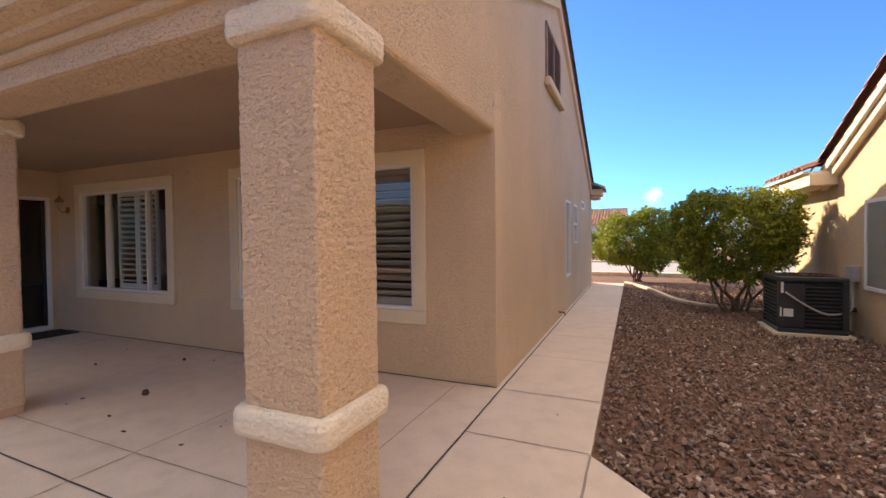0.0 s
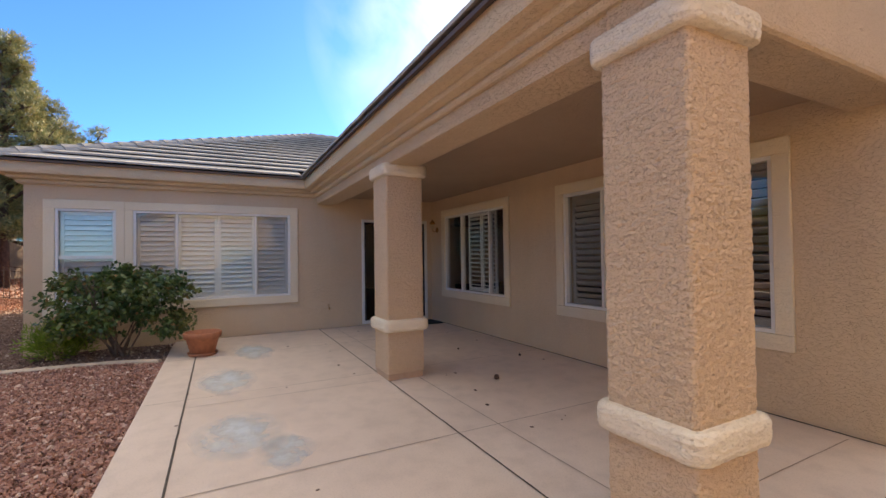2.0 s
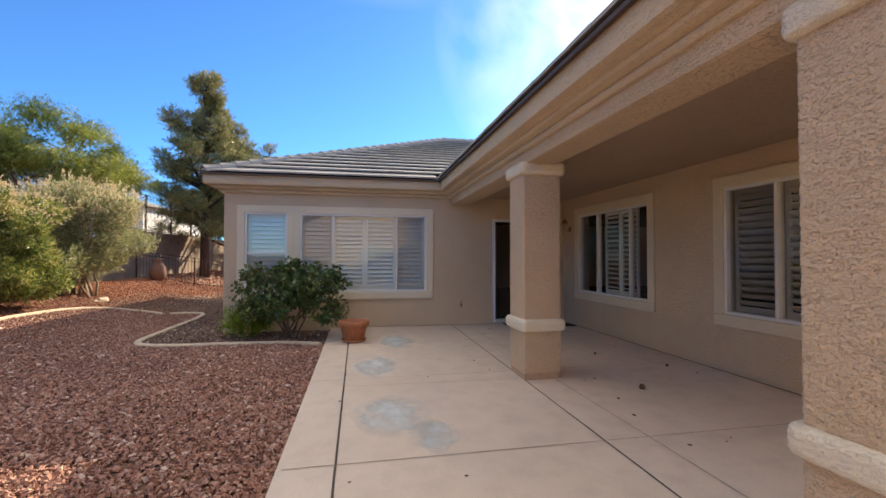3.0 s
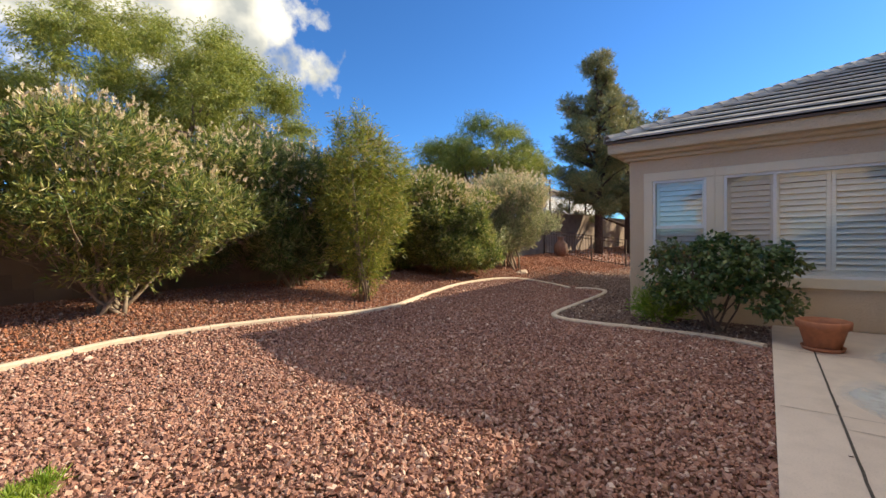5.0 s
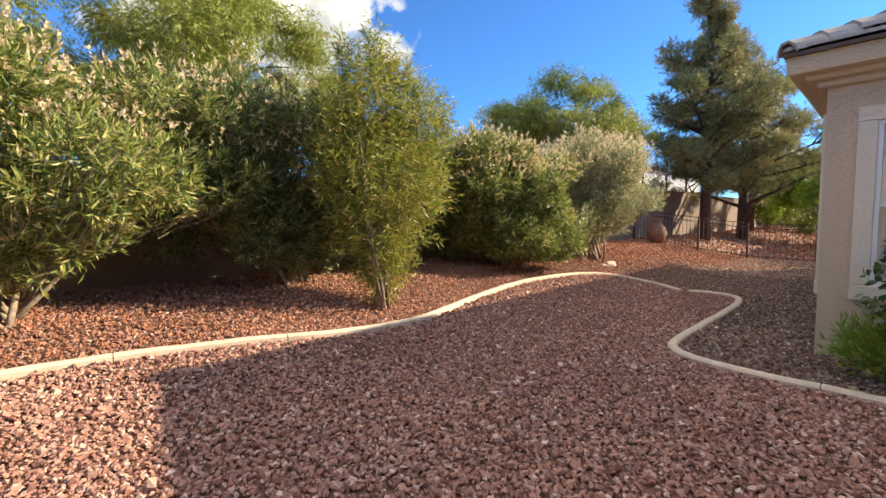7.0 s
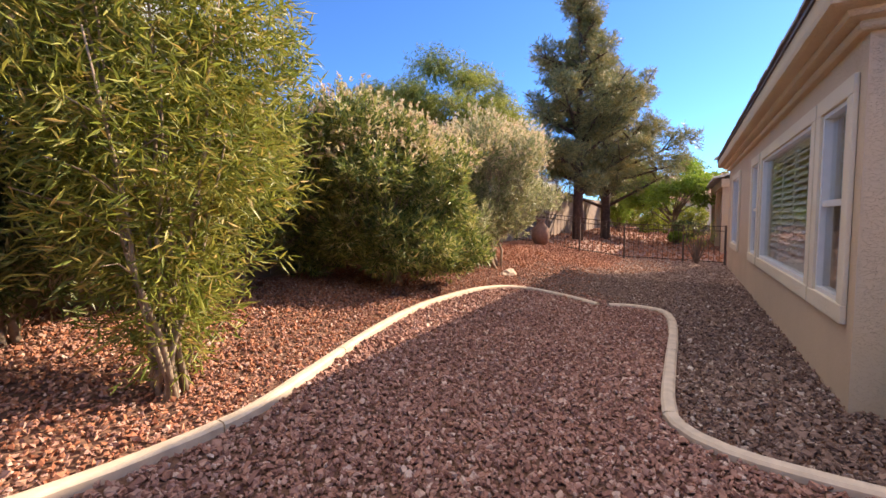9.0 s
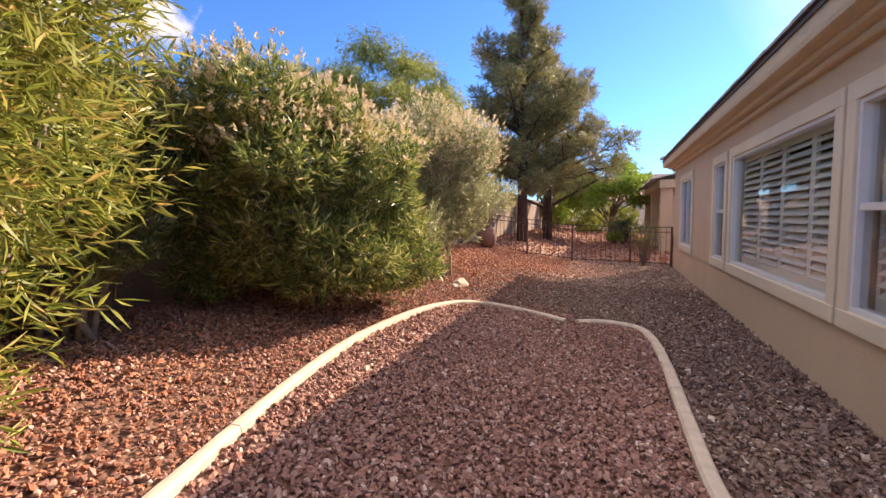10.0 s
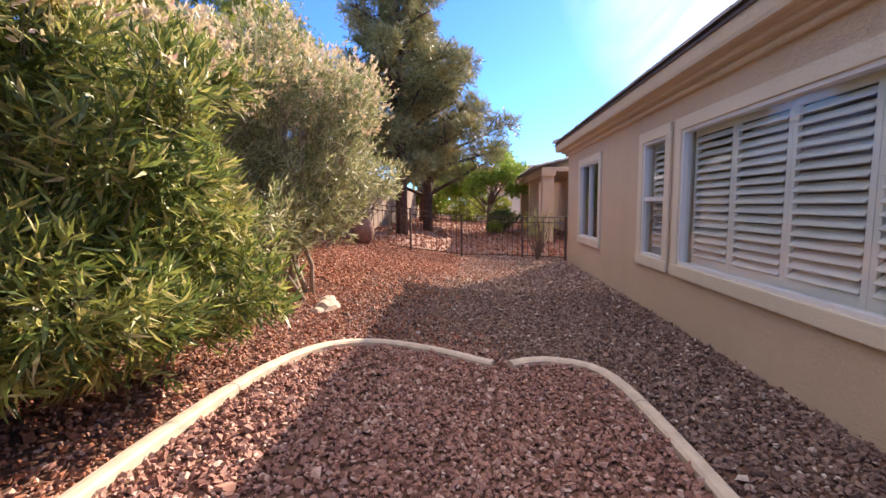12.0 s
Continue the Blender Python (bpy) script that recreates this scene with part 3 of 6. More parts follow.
def lace_height(p):
    """Dashed and knocked-down stucco: flat islands with crinkled edges over a lower coat."""
    q = p * np.array([1.0, 1.0, 1.7])
    warp = lattice_noise(q * 60 + 7.7) * 0.35
    n = lattice_noise(q * 38 + warp[:, None]) + 0.5 * lattice_noise(q * 80 + 3.1) + 0.28 * lattice_noise(q * 130 + 9.2)
    step = np.clip((n + 0.1) / 0.12, 0, 1)
    top = np.clip((n - 0.55) / 0.2, 0, 1)
    return step * step * (3 - 2 * step) * 0.75 + top * 0.35 + 0.12 * lattice_noise(p * 170)


def lace_block(name, x0, x1, y0, y1, profile, material, parent, label="", radius=0.022, amp=0.0042, cell=0.0042):
    """A square block with rounded corners, its relief built; profile is (outward, z) from bottom to top."""
    rows = []
    for (o0, z0), (o1, z1) in zip(profile, profile[1:]):
        n = max(1, int(math.hypot(o1 - o0, z1 - z0) / cell))
        rows += [(o0 + (o1 - o0) * k / n, z0 + (z1 - z0) * k / n) for k in range(n)]
    rows.append(profile[-1])
    rows = np.array(rows)
    ring = []
    for cx, cy, a0 in ((x1 - radius, y1 - radius, 0), (x0 + radius, y1 - radius, 90), (x0 + radius, y0 + radius, 180), (x1 - radius, y0 + radius, 270)):
        for k in range(8):
            a = math.radians(a0 + 90 * k / 7)
            ring.append((cx + radius * math.cos(a), cy + radius * math.sin(a), math.cos(a), math.sin(a)))
    pts = []
    for a, b in zip(ring, ring[1:] + ring[:1]):
        n = max(1, int(math.hypot(b[0] - a[0], b[1] - a[1]) / cell))
        pts += [tuple(u + (v - u) * k / n for u, v in zip(a, b)) for k in range(n)]
    pts = np.array(pts)
    nr, nc = len(rows), len(pts)
    g = np.empty((nr, nc, 3))
    g[:, :, 0] = pts[None, :, 0] + rows[:, None, 0] * pts[None, :, 2]
    g[:, :, 1] = pts[None, :, 1] + rows[:, None, 0] * pts[None, :, 3]
    g[:, :, 2] = rows[:, None, 1]
    across = np.roll(g, -1, 1) - np.roll(g, 1, 1)
    nrm = unit_rows(np.cross(across, np.gradient(g, axis=0)))
    h = lace_height(g.reshape(-1, 3)).reshape(nr, nc) * amp
    g += nrm * h[:, :, None]
    i = np.arange(nr * nc).reshape(nr, nc)
    j = np.roll(i, -1, 1)
    faces = np.stack([i[:-1], j[:-1], j[1:], i[1:]], -1).reshape(-1, 4)
    mid = np.array([[(x0 + x1) / 2, (y0 + y1) / 2, rows[0, 1]], [(x0 + x1) / 2, (y0 + y1) / 2, rows[-1, 1]]])
    k = nr * nc
    low = np.stack([i[0, :-1:2], np.full(len(i[0, :-1:2]), k), i[0, 2::2] if nc % 2 else np.append(i[0, 2::2], i[0, 0]), i[0, 1::2]], -1)
    top = np.stack([i[-1, :-1:2], i[-1, 1::2], i[-1, 2::2] if nc % 2 else np.append(i[-1, 2::2], i[-1, 0]), np.full(len(i[-1, :-1:2]), k + 1)], -1)
    return link_mesh(name, np_mesh(name, np.concatenate([g.reshape(-1, 3), mid]), np.concatenate([faces, low, top]), True), material, parent, label)


def unit_rows(v):
    return v / np.maximum(np.linalg.norm(v, axis=-1, keepdims=True), 1e-9)


def patio_column():
    """Square stucco column with its front right corner at its origin."""
    s = 0.425
    t = thing("patio_column", "square tan lace stucco patio column with cream cap and collar", "column", "patio columns")
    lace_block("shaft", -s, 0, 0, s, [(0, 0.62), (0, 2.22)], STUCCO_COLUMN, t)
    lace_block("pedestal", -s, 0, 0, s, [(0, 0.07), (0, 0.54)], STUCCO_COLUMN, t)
    bm = bmesh.new()
    box(bm, (-s + 0.01, 0.01, 0.0), (-0.01, s - 0.01, 0.075), 0.004)
    part("plinth", bm, plain_reddish, t, "reddish plinth strip")
    for name, z0, z1 in (("collar", 0.515, 0.645), ("cap", 2.195, 2.33)):
        e = 0.05
        lace_block(name, -s, 0, 0, s, [(-0.01, z0), (e - 0.025, z0 + 0.003), (e - 0.008, z0 + 0.012), (e, z0 + 0.035), (e, z1 - 0.035), (e - 0.008, z1 - 0.012), (e - 0.025, z1 - 0.003), (-0.01, z1)],
                   TRIM_COLUMN, t, "cream stucco band with soft rounded edges", amp=0.0038)
    return t


plain_reddish = plain("plinth_reddish_stucco", (0.52, 0.36, 0.25), 0.9, bump=0.003)
copy_thing(patio_column(), pose(-3.32, -0.01, 0))


# eaves: stepped stucco moulding with a fascia; profile across (outward) and up from the wall face
EAVE_PROFILE = [(0.0, 2.44), (0.05, 2.44), (0.065, 2.452), (0.072, 2.475), (0.062, 2.497), (0.10, 2.50), (0.135, 2.507), (0.15, 2.53), (0.15, 2.545),
                (0.185, 2.55), (0.225, 2.552), (0.255, 2.562), (0.265, 2.60), (0.27, Z_EAVE), (0.0, Z_EAVE)]


def eaves():
    path = [(0.03, 0.03, 0), (XW, 0.03, 0), (XW, YS, 0), (X_FAR, YS, 0), (X_FAR, 12.0, 0)]
    path = path[::-1]
    bm = bmesh.new()
    # side to which the profile points is the right of travel; travelling from north-west round to the patio corner
    sweep(bm, path, EAVE_PROFILE)
    bmesh.ops.recalc_face_normals(bm, faces=bm.faces)
    tagged(part("eave_moulding", bm, STUCCO_FINE), "tan stepped stucco eave moulding under the roof edge", "eave", kind="structure")


eaves()
OUTER = []


def roof_plane(parent, eave_a, eave_b, up, run, left, right, material, tile=0.30, course=0.33, lift=0.058, seed=1, name="tile_field"):
    """Tiles laid in courses. eave_a to eave_b is the lower edge; up is the level direction up the slope; run is how far it goes in plan;
    left and right: how far each end moves inward per metre of run."""
    rng = np.random.default_rng(seed)
    a, b, up = np.array(eave_a, float), np.array(eave_b, float), np.array((*up, 0.0), float)
    along = (b - a) / np.linalg.norm(b - a)
    length = np.linalg.norm(b - a)
    verts, faces = [], []
    n, step = int(math.ceil(run / course)), course
    corner = np.array([[0, 0, 0], [1, 0, 0], [1, 1, 0], [0, 1, 0], [0, 0, 1], [1, 0, 1], [1, 1, 1], [0, 1, 1]], float)
    quads = np.array([[4, 5, 6, 7], [0, 1, 5, 4], [1, 2, 6, 5], [3, 0, 4, 7], [0, 3, 2, 1]])
    for k in range(n):
        d0, d1 = k * step, min((k + 1) * step + 0.05, run + 0.02)
        s0, s1 = left * d0, length - right * d0
        if s1 - s0 < 0.05:
            break
        off = (k % 2) * tile * 0.5
        edges = [s0] + [x for x in np.arange(math.floor(s0 / tile) * tile + off, s1, tile) if s0 + 0.04 < x < s1 - 0.04] + [s1]
        for e0, e1 in zip(edges, edges[1:]):
            c = corner.copy()
            j = rng.uniform(-0.006, 0.006)
            t = np.empty((8, 3))
            for q, (u, v, w) in enumerate(c):
                dd = d0 + (d1 - d0) * v + (j if v == 0 else 0)
                lo_, hi_ = max(e0, left * dd), min(e1, length - right * dd)
                if hi_ < lo_:
                    hi_ = lo_ = (hi_ + lo_) / 2
                uu = lo_ + 0.0015 if u == 0 else hi_ - 0.0015
                h = dd * SLOPE + ((lift if k else 0.045) * (1 - v) + 0.004) + w * 0.028 + rng.uniform(-0.002, 0.002)
                p = a + along * uu + up * dd
                t[q] = (p[0], p[1], a[2] + h)
            faces.append(quads + len(verts) * 8)
            verts.append(t)
    return link_mesh(name, np_mesh(name, np.concatenate(verts), np.concatenate(faces)), material, parent, kind="stuff")


def cap_row(parent, a, b, material, size=0.13, length=0.36, name="cap_tile"):
    """Overlapping ridge or hip cap tiles from a (low) to b (high)."""
    a, b = Vector(a), Vector(b)
    d = (b - a)
    n = int(d.length / (length * 0.8))
    q = d.to_track_quat("X", "Z").to_matrix().to_4x4()
    bm = bmesh.new()
    prof = [(-size, -0.06), (-size * 0.8, 0.0), (-size * 0.35, 0.05), (size * 0.35, 0.05), (size * 0.8, 0.0), (size, -0.06)]
    rings = []
    for x, up_ in ((0, 0.035), (length, 0.0)):
        rings.append([bm.verts.new((x, y, z + up_)) for y, z in prof])
        rings.append([bm.verts.new((x, y * 0.86, z + up_ - 0.022)) for y, z in prof])
    for i in range(len(prof) - 1):
        bm.faces.new((rings[0][i], rings[2][i], rings[2][i + 1], rings[0][i + 1]))
        bm.faces.new((rings[0][i], rings[0][i + 1], rings[1][i + 1], rings[1][i]))
    mesh = bpy.data.meshes.new(name)
    bmesh.ops.recalc_face_normals(bm, faces=bm.faces)
    bm.to_mesh(mesh)
    bm.free()
    mesh.materials.append(material)
    for i in range(n):
        ob = new(name, mesh)
        ob.parent = parent
        ob.matrix_basis = Matrix.Translation(a + d * (i / n) + Vector((0, 0, 0.055))) @ q @ pose(0, 0, 0, random.uniform(-2, 2))


def sheet(bm, pts):
    bm.faces.new([bm.verts.new(p) for p in pts])


def make_roof():
    roof = thing("roof", "grey-brown flat concrete tile roof with hip caps", "roof", kind="structure")
    x_e, x_w, y_s = XW + 0.28, X_FAR - 0.27, YS - 0.27
    half = (x_e - x_w) / 2
    x_m, z_m = (x_e + x_w) / 2, Z_EAVE + half * SLOPE
    y_m = y_s + half
    # decking under the tiles
    bm = bmesh.new()
    v_end = (x_e - (RIDGE_Y - EAVE_S), RIDGE_Y)
    zc = 0.0
    sheet(bm, [(x_e, y_s, Z_EAVE), (x_w, y_s, Z_EAVE), (x_m, y_m, z_m)])
    sheet(bm, [(x_e, y_s, Z_EAVE), (x_m, y_m, z_m), (x_m, EAVE_S + half, z_m), (x_e, EAVE_S, Z_EAVE)])
    sheet(bm, [(x_w, y_s, Z_EAVE), (x_w, 12.2, Z_EAVE), (x_m, 12.2 - 0.0, z_m), (x_m, y_m, z_m)])
    sheet(bm, [(x_e, EAVE_S, Z_EAVE), (x_m, EAVE_S + half, z_m), (x_m, RIDGE_Y, RIDGE_Z), (0.05, RIDGE_Y, RIDGE_Z), (0.05, EAVE_S, Z_EAVE)])
    sheet(bm, [(x_m, RIDGE_Y, RIDGE_Z), (x_m, 12.03, Z_EAVE + 0.0), (0.05, 12.03, Z_EAVE), (0.05, RIDGE_Y, RIDGE_Z)])
    sheet(bm, [(x_w + 0.25, 12.0, Z_EAVE - 0.1), (x_m, 12.0, z_m), (x_m, 12.0, Z_EAVE - 0.1)])
    sheet(bm, [(x_m, EAVE_S + half, z_m - 0.05), (x_m, RIDGE_Y, RIDGE_Z), (x_m, 12.03, Z_EAVE), (x_m, 12.03, z_m), (x_m, RIDGE_Y, z_m)])
    part("decking", bm, DARK, roof)
    roof_plane(roof, (x_e + 0.03, y_s, Z_EAVE), (x_e + 0.03, EAVE_S - 0.03, Z_EAVE), (-1, 0), half, 1, -1, TILE, seed=2)
    roof_plane(roof, (x_w, y_s - 0.03, Z_EAVE), (x_e, y_s - 0.03, Z_EAVE), (0, 1), half, 1, 1, TILE, seed=3)
    roof_plane(roof, (x_e, EAVE_S - 0.03, Z_EAVE), (0.07, EAVE_S - 0.03, Z_EAVE), (0, 1), RIDGE_Y - EAVE_S, -1, 0, TILE, seed=4)
    roof_plane(roof, (0.07, 12.06, Z_EAVE), (x_m, 12.06, Z_EAVE), (0, -1), 12.03 - RIDGE_Y, 0, 0, TILE, seed=5)
    roof_plane(roof, (x_w - 0.03, 12.2, Z_EAVE), (x_w - 0.03, y_s, Z_EAVE), (1, 0), half, 0, 1, TILE, seed=6)
    cap_row(roof, (x_e, y_s, Z_EAVE), (x_m, y_m, z_m), TILE)
    cap_row(roof, (x_w, y_s, Z_EAVE), (x_m, y_m, z_m), TILE)
    cap_row(roof, (x_m, y_m, z_m), (x_m, EAVE_S + half, z_m), TILE)
    cap_row(roof, (0.05, RIDGE_Y, RIDGE_Z), (x_m, RIDGE_Y, RIDGE_Z), TILE)
    cap_row(roof, (0.06, EAVE_S - 0.02, Z_EAVE), (0.06, RIDGE_Y, RIDGE_Z), TILE, 0.06, name="rake_tile")
    cap_row(roof, (0.06, 12.05, Z_EAVE), (0.06, RIDGE_Y, RIDGE_Z), TILE, 0.06, name="rake_tile")
    # drip edge
    bm = bmesh.new()
    sweep(bm, [(0.12, EAVE_S + 0.02, 0), (x_e, EAVE_S + 0.02, 0), (x_e, y_s + 0.02, 0), (x_w, y_s + 0.02, 0), (x_w, 12.2, 0)][::-1],
          [(0.0, Z_EAVE - 0.012), (0.035, Z_EAVE - 0.012), (0.035, Z_EAVE + 0.02), (0.0, Z_EAVE + 0.02)])
    part("drip_edge", bm, RUST_IRON, roof, "dark metal drip edge")
    # rake board
    for y0, z0, y1, z1 in ((EAVE_S, Z_EAVE, RIDGE_Y, RIDGE_Z), (12.05, Z_EAVE, RIDGE_Y, RIDGE_Z)):
        bm = bmesh.new()
        vs = [bm.verts.new(p) for p in [(0.002, y0, z0 - 0.24), (0.05, y0, z0 - 0.22), (0.05, y0, z0 - 0.005), (0.002, y0, z0 - 0.005),
                                        (0.002, y1, z1 - 0.24), (0.05, y1, z1 - 0.22), (0.05, y1, z1 - 0.005), (0.002, y1, z1 - 0.005)]]
        for f in ((0, 1, 2, 3), (4, 7, 6, 5), (0, 4, 5, 1), (1, 5, 6, 2), (2, 6, 7, 3), (3, 7, 4, 0)):
            bm.faces.new([vs[i] for i in f])
        bmesh.ops.recalc_face_normals(bm, faces=bm.faces)
        part("rake_moulding", bm, STUCCO_FINE, roof, "tan stucco rake moulding")


make_roof()


def eave_return():
    t = thing("eave_return", "boxed stucco eave return with tiles at the gable foot", "eave", kind="structure")
    bm = bmesh.new()
    box(bm, (0.004, 11.72, 2.46), (0.26, 12.28, 2.56), 0.03)
    box(bm, (0.004, 11.66, 2.56), (0.33, 12.34, 2.74), 0.03)
    part("moulding", bm, STUCCO_FINE, t)
    bm = bmesh.new()
    vs = [bm.verts.new(p) for p in [(0.0, 11.55, 2.98), (0.42, 11.6, 2.80), (0.42, 12.42, 2.74), (0.0, 12.42, 2.76), (0.0, 11.55, 2.92), (0.42, 11.6, 2.75), (0.42, 12.42, 2.70), (0.0, 12.42, 2.70)]]
    for f in ((0, 1, 2, 3), (7, 6, 5, 4), (0, 4, 5, 1), (1, 5, 6, 2), (2, 6, 7, 3), (3, 7, 4, 0)):
        bm.faces.new([vs[i] for i in f])
    part("tile", bm, TILE, t)


eave_return()

# ---------------------------------------------------------------- windows and door

SLAT_MESHES = {}


def slat_mesh(width, mat, depth=0.06):
    key = (round(width, 3), mat.name)
    if key not in SLAT_MESHES:
        bm = bmesh.new()
        box(bm, (0, -depth / 2, -0.0055), (width, depth / 2, 0.0055))
        mesh = bpy.data.meshes.new("slat")
        bm.to_mesh(mesh)
        bm.free()
        mesh.materials.append(mat)
        SLAT_MESHES[key] = mesh
    return SLAT_MESHES[key]


def shutter_panel(parent, m, x0, x1, z0, z1, y, tilt, mat=None, pitch=0.078):
    mat = mat or SHUTTER
    panel = new("shutter")
    tagged(panel, "white louvred plantation shutter panel")
    panel.parent = parent
    s = 0.045
    bm = bmesh.new()
    for lo, hi in (((x0, y - 0.015, z0), (x0 + s, y + 0.015, z1)), ((x1 - s, y - 0.015, z0), (x1, y + 0.015, z1)),
                   ((x0 + s, y - 0.015, z0), (x1 - s, y + 0.015, z0 + 0.09)), ((x0 + s, y - 0.015, z1 - 0.07), (x1 - s, y + 0.015, z1))):
        box(bm, lo, hi)
    bmesh.ops.transform(bm, matrix=m, verts=bm.verts)
    bmesh.ops.recalc_face_normals(bm, faces=bm.faces)
    part("stile", bm, mat, panel)
    n = max(1, int((z1 - z0 - 0.16) / pitch))
    gap = (z1 - z0 - 0.16) / n
    mesh = slat_mesh(x1 - x0 - 2 * s - 0.004, mat, gap * 1.12)
    for i in range(n):
        ob = new("slat", mesh)
        ob.parent = panel
        ob.matrix_basis = m @ Matrix.Translation((x0 + s + 0.002, y, z0 + 0.09 + gap * (i + 0.5))) @ pose(0, 0, 0, tilt + random.uniform(-1.5, 1.5))


def window(name, m, x0, x1, z0, z1, label, divs=(), hung=False, trim=0.13, shutters=(), tilt=50, mat=None, trim_sides=(1, 1), screens=(), surround=True):
    """Vinyl window in the wall's frame m: x along, y outward. divs: x of mullions."""
    w = thing(name, label, "window", kind="structure")

    def add(nm, boxes, material, lab="", bevel=0.0, p=w):
        bm = bmesh.new()
        for lo, hi in boxes:
            box(bm, lo, hi, bevel)
        bmesh.ops.transform(bm, matrix=m, verts=bm.verts)
        bmesh.ops.recalc_face_normals(bm, faces=bm.faces)
        return part(nm, bm, material, p, lab)

    if surround:
        tl, tr = trim * trim_sides[0], trim * trim_sides[1]
        y0, y1 = 0.002, 0.034
        add("surround", [((x0 - tl, y0, z1), (x1 + tr, y1, z1 + trim)), ((x0 - tl, y0, z0 - trim), (x1 + tr, y1 + 0.006, z0))]
            + ([((x0 - tl, y0, z0), (x0, y1, z1))] if tl else []) + ([((x1, y0, z0), (x1 + tr, y1, z1))] if tr else []),
            TRIM_FINE, "cream stucco surround", 0.009)
    f, ya, yb = 0.035, -0.075, 0.012
    add("window_frame", [((x0, ya, z0), (x1, yb, z0 + f)), ((x0, ya, z1 - f), (x1, yb, z1)), ((x0, ya, z0 + f), (x0 + f, yb, z1 - f)),
                         ((x1 - f, ya, z0 + f), (x1, yb, z1 - f))] + [((d - 0.017, ya, z0 + f), (d + 0.017, yb - 0.004, z1 - f)) for d in divs],
        VINYL, "white vinyl frame", 0.003)
    cuts = [x0, *divs, x1]
    for i, (a, b) in enumerate(zip(cuts, cuts[1:])):
        a_, b_ = (a + f if i == 0 else a + 0.017), (b - f if i == len(cuts) - 2 else b - 0.017)
        if hung:
            zm = (z0 + z1) / 2
            add("sash_rail", [((a_, -0.05, zm - 0.025), (b_, 0.0, zm + 0.025))], VINYL, "white meeting rail", 0.003)
            panes = [(z0 + f, zm - 0.025, -0.03, SCREEN), (zm + 0.025, z1 - f, -0.045, GLASS)]
        else:
            panes = [(z0 + f, z1 - f, -0.04, SCREEN if i in screens else GLASS)]
        for p0, p1, yy, gmat in panes:
            ob = add("pane", [((a_, yy - 0.003, p0), (b_, yy + 0.003, p1))], gmat)
            ob.visible_shadow = False
    for s in shutters:
        a, b = s[0], s[1]
        shutter_panel(w, m, a, b, z0 + 0.01, z1 - 0.01, -0.13, s[2] if len(s) > 2 else tilt, s[3] if len(s) > 3 else mat)
    return w


ME, MS, MB, MX = M_EAST(XW), M_SOUTH(YS), M_SOUTH(YB), M_EAST(0.0)
(a0, a1), (b0, b1) = EAST_WINDOWS
window("window_1", ME, a0, a1, W_BOT, W_TOP, "tall white hung window with closed shutters in a cream surround", hung=True, shutters=[(a0 + 0.03, a1 - 0.03)], tilt=-50,
       trim_sides=(1, (b0 - a1) / 0.26))
window("window_2", ME, b0, b1, W_BOT, W_TOP, "wide three-light window with closed white shutters in a cream surround", divs=(-2.195, -1.03),
       shutters=[(b0 + 0.03, -2.2), (-2.19, -1.615), (-1.61, -1.035), (-1.025, b1 - 0.03)], tilt=-50, screens=(0, 2), trim_sides=((b0 - a1) / 0.26, 1))
(a0, a1), (b0, b1) = PATIO_WINDOWS
window("window_3", MB, a0, a1, W_BOT, W_TOP, "three-light sliding window with half-open white shutters under the patio roof", divs=(-5.87, -4.95),
       shutters=[(-5.80, -5.36), (-5.35, -4.91)], tilt=15, screens=(0, 2))
# white shutters drawn in the darker slat colour that carries the roof's shade
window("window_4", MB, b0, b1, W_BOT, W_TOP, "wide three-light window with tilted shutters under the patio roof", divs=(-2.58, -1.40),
       shutters=[(b0 + 0.03, -2.6), (-2.58, -2.0), (-1.99, -1.41), (-1.40, b1 - 0.03)], tilt=35, screens=(0, 2), mat=SLAT_SHADED)
(s0, s1), (t0, t1), (u0, u1), (v0, v1) = SOUTH_WINDOWS
window("window_5", MS, s0, s1, W_BOT, W_TOP, "tall white hung window with a screen in a cream surround", hung=True, shutters=[(s0 + 0.03, s1 - 0.03)], tilt=-42)
q = (t1 - t0 - 0.06) / 4
window("window_6", MS, t0, t1, W_BOT, W_TOP, "large picture window with open white shutters behind it", 
       shutters=[(t0 + 0.03 + q * i, t0 + 0.03 + q * (i + 1) - 0.005) for i in range(4)], tilt=-42)
window("window_7", MS, u0, u1, W_BOT, W_TOP, "narrow white hung window with a screen in a cream surround", hung=True, shutters=[(u0 + 0.03, u1 - 0.03)], tilt=-42)
window("window_8", MS, v0, v1, W_BOT, W_TOP, "two-light sliding window in a cream surround", divs=((v0 + v1) / 2,), screens=(0,))
for i, (a, b, z0, z1) in enumerate(SIDE_WINDOWS):
    window(f"window_{9 + i}", MX, a, b, z0, z1, ("tall", "small", "high square")[i] + " white window in the side wall by the walk", hung=i == 1, surround=False)


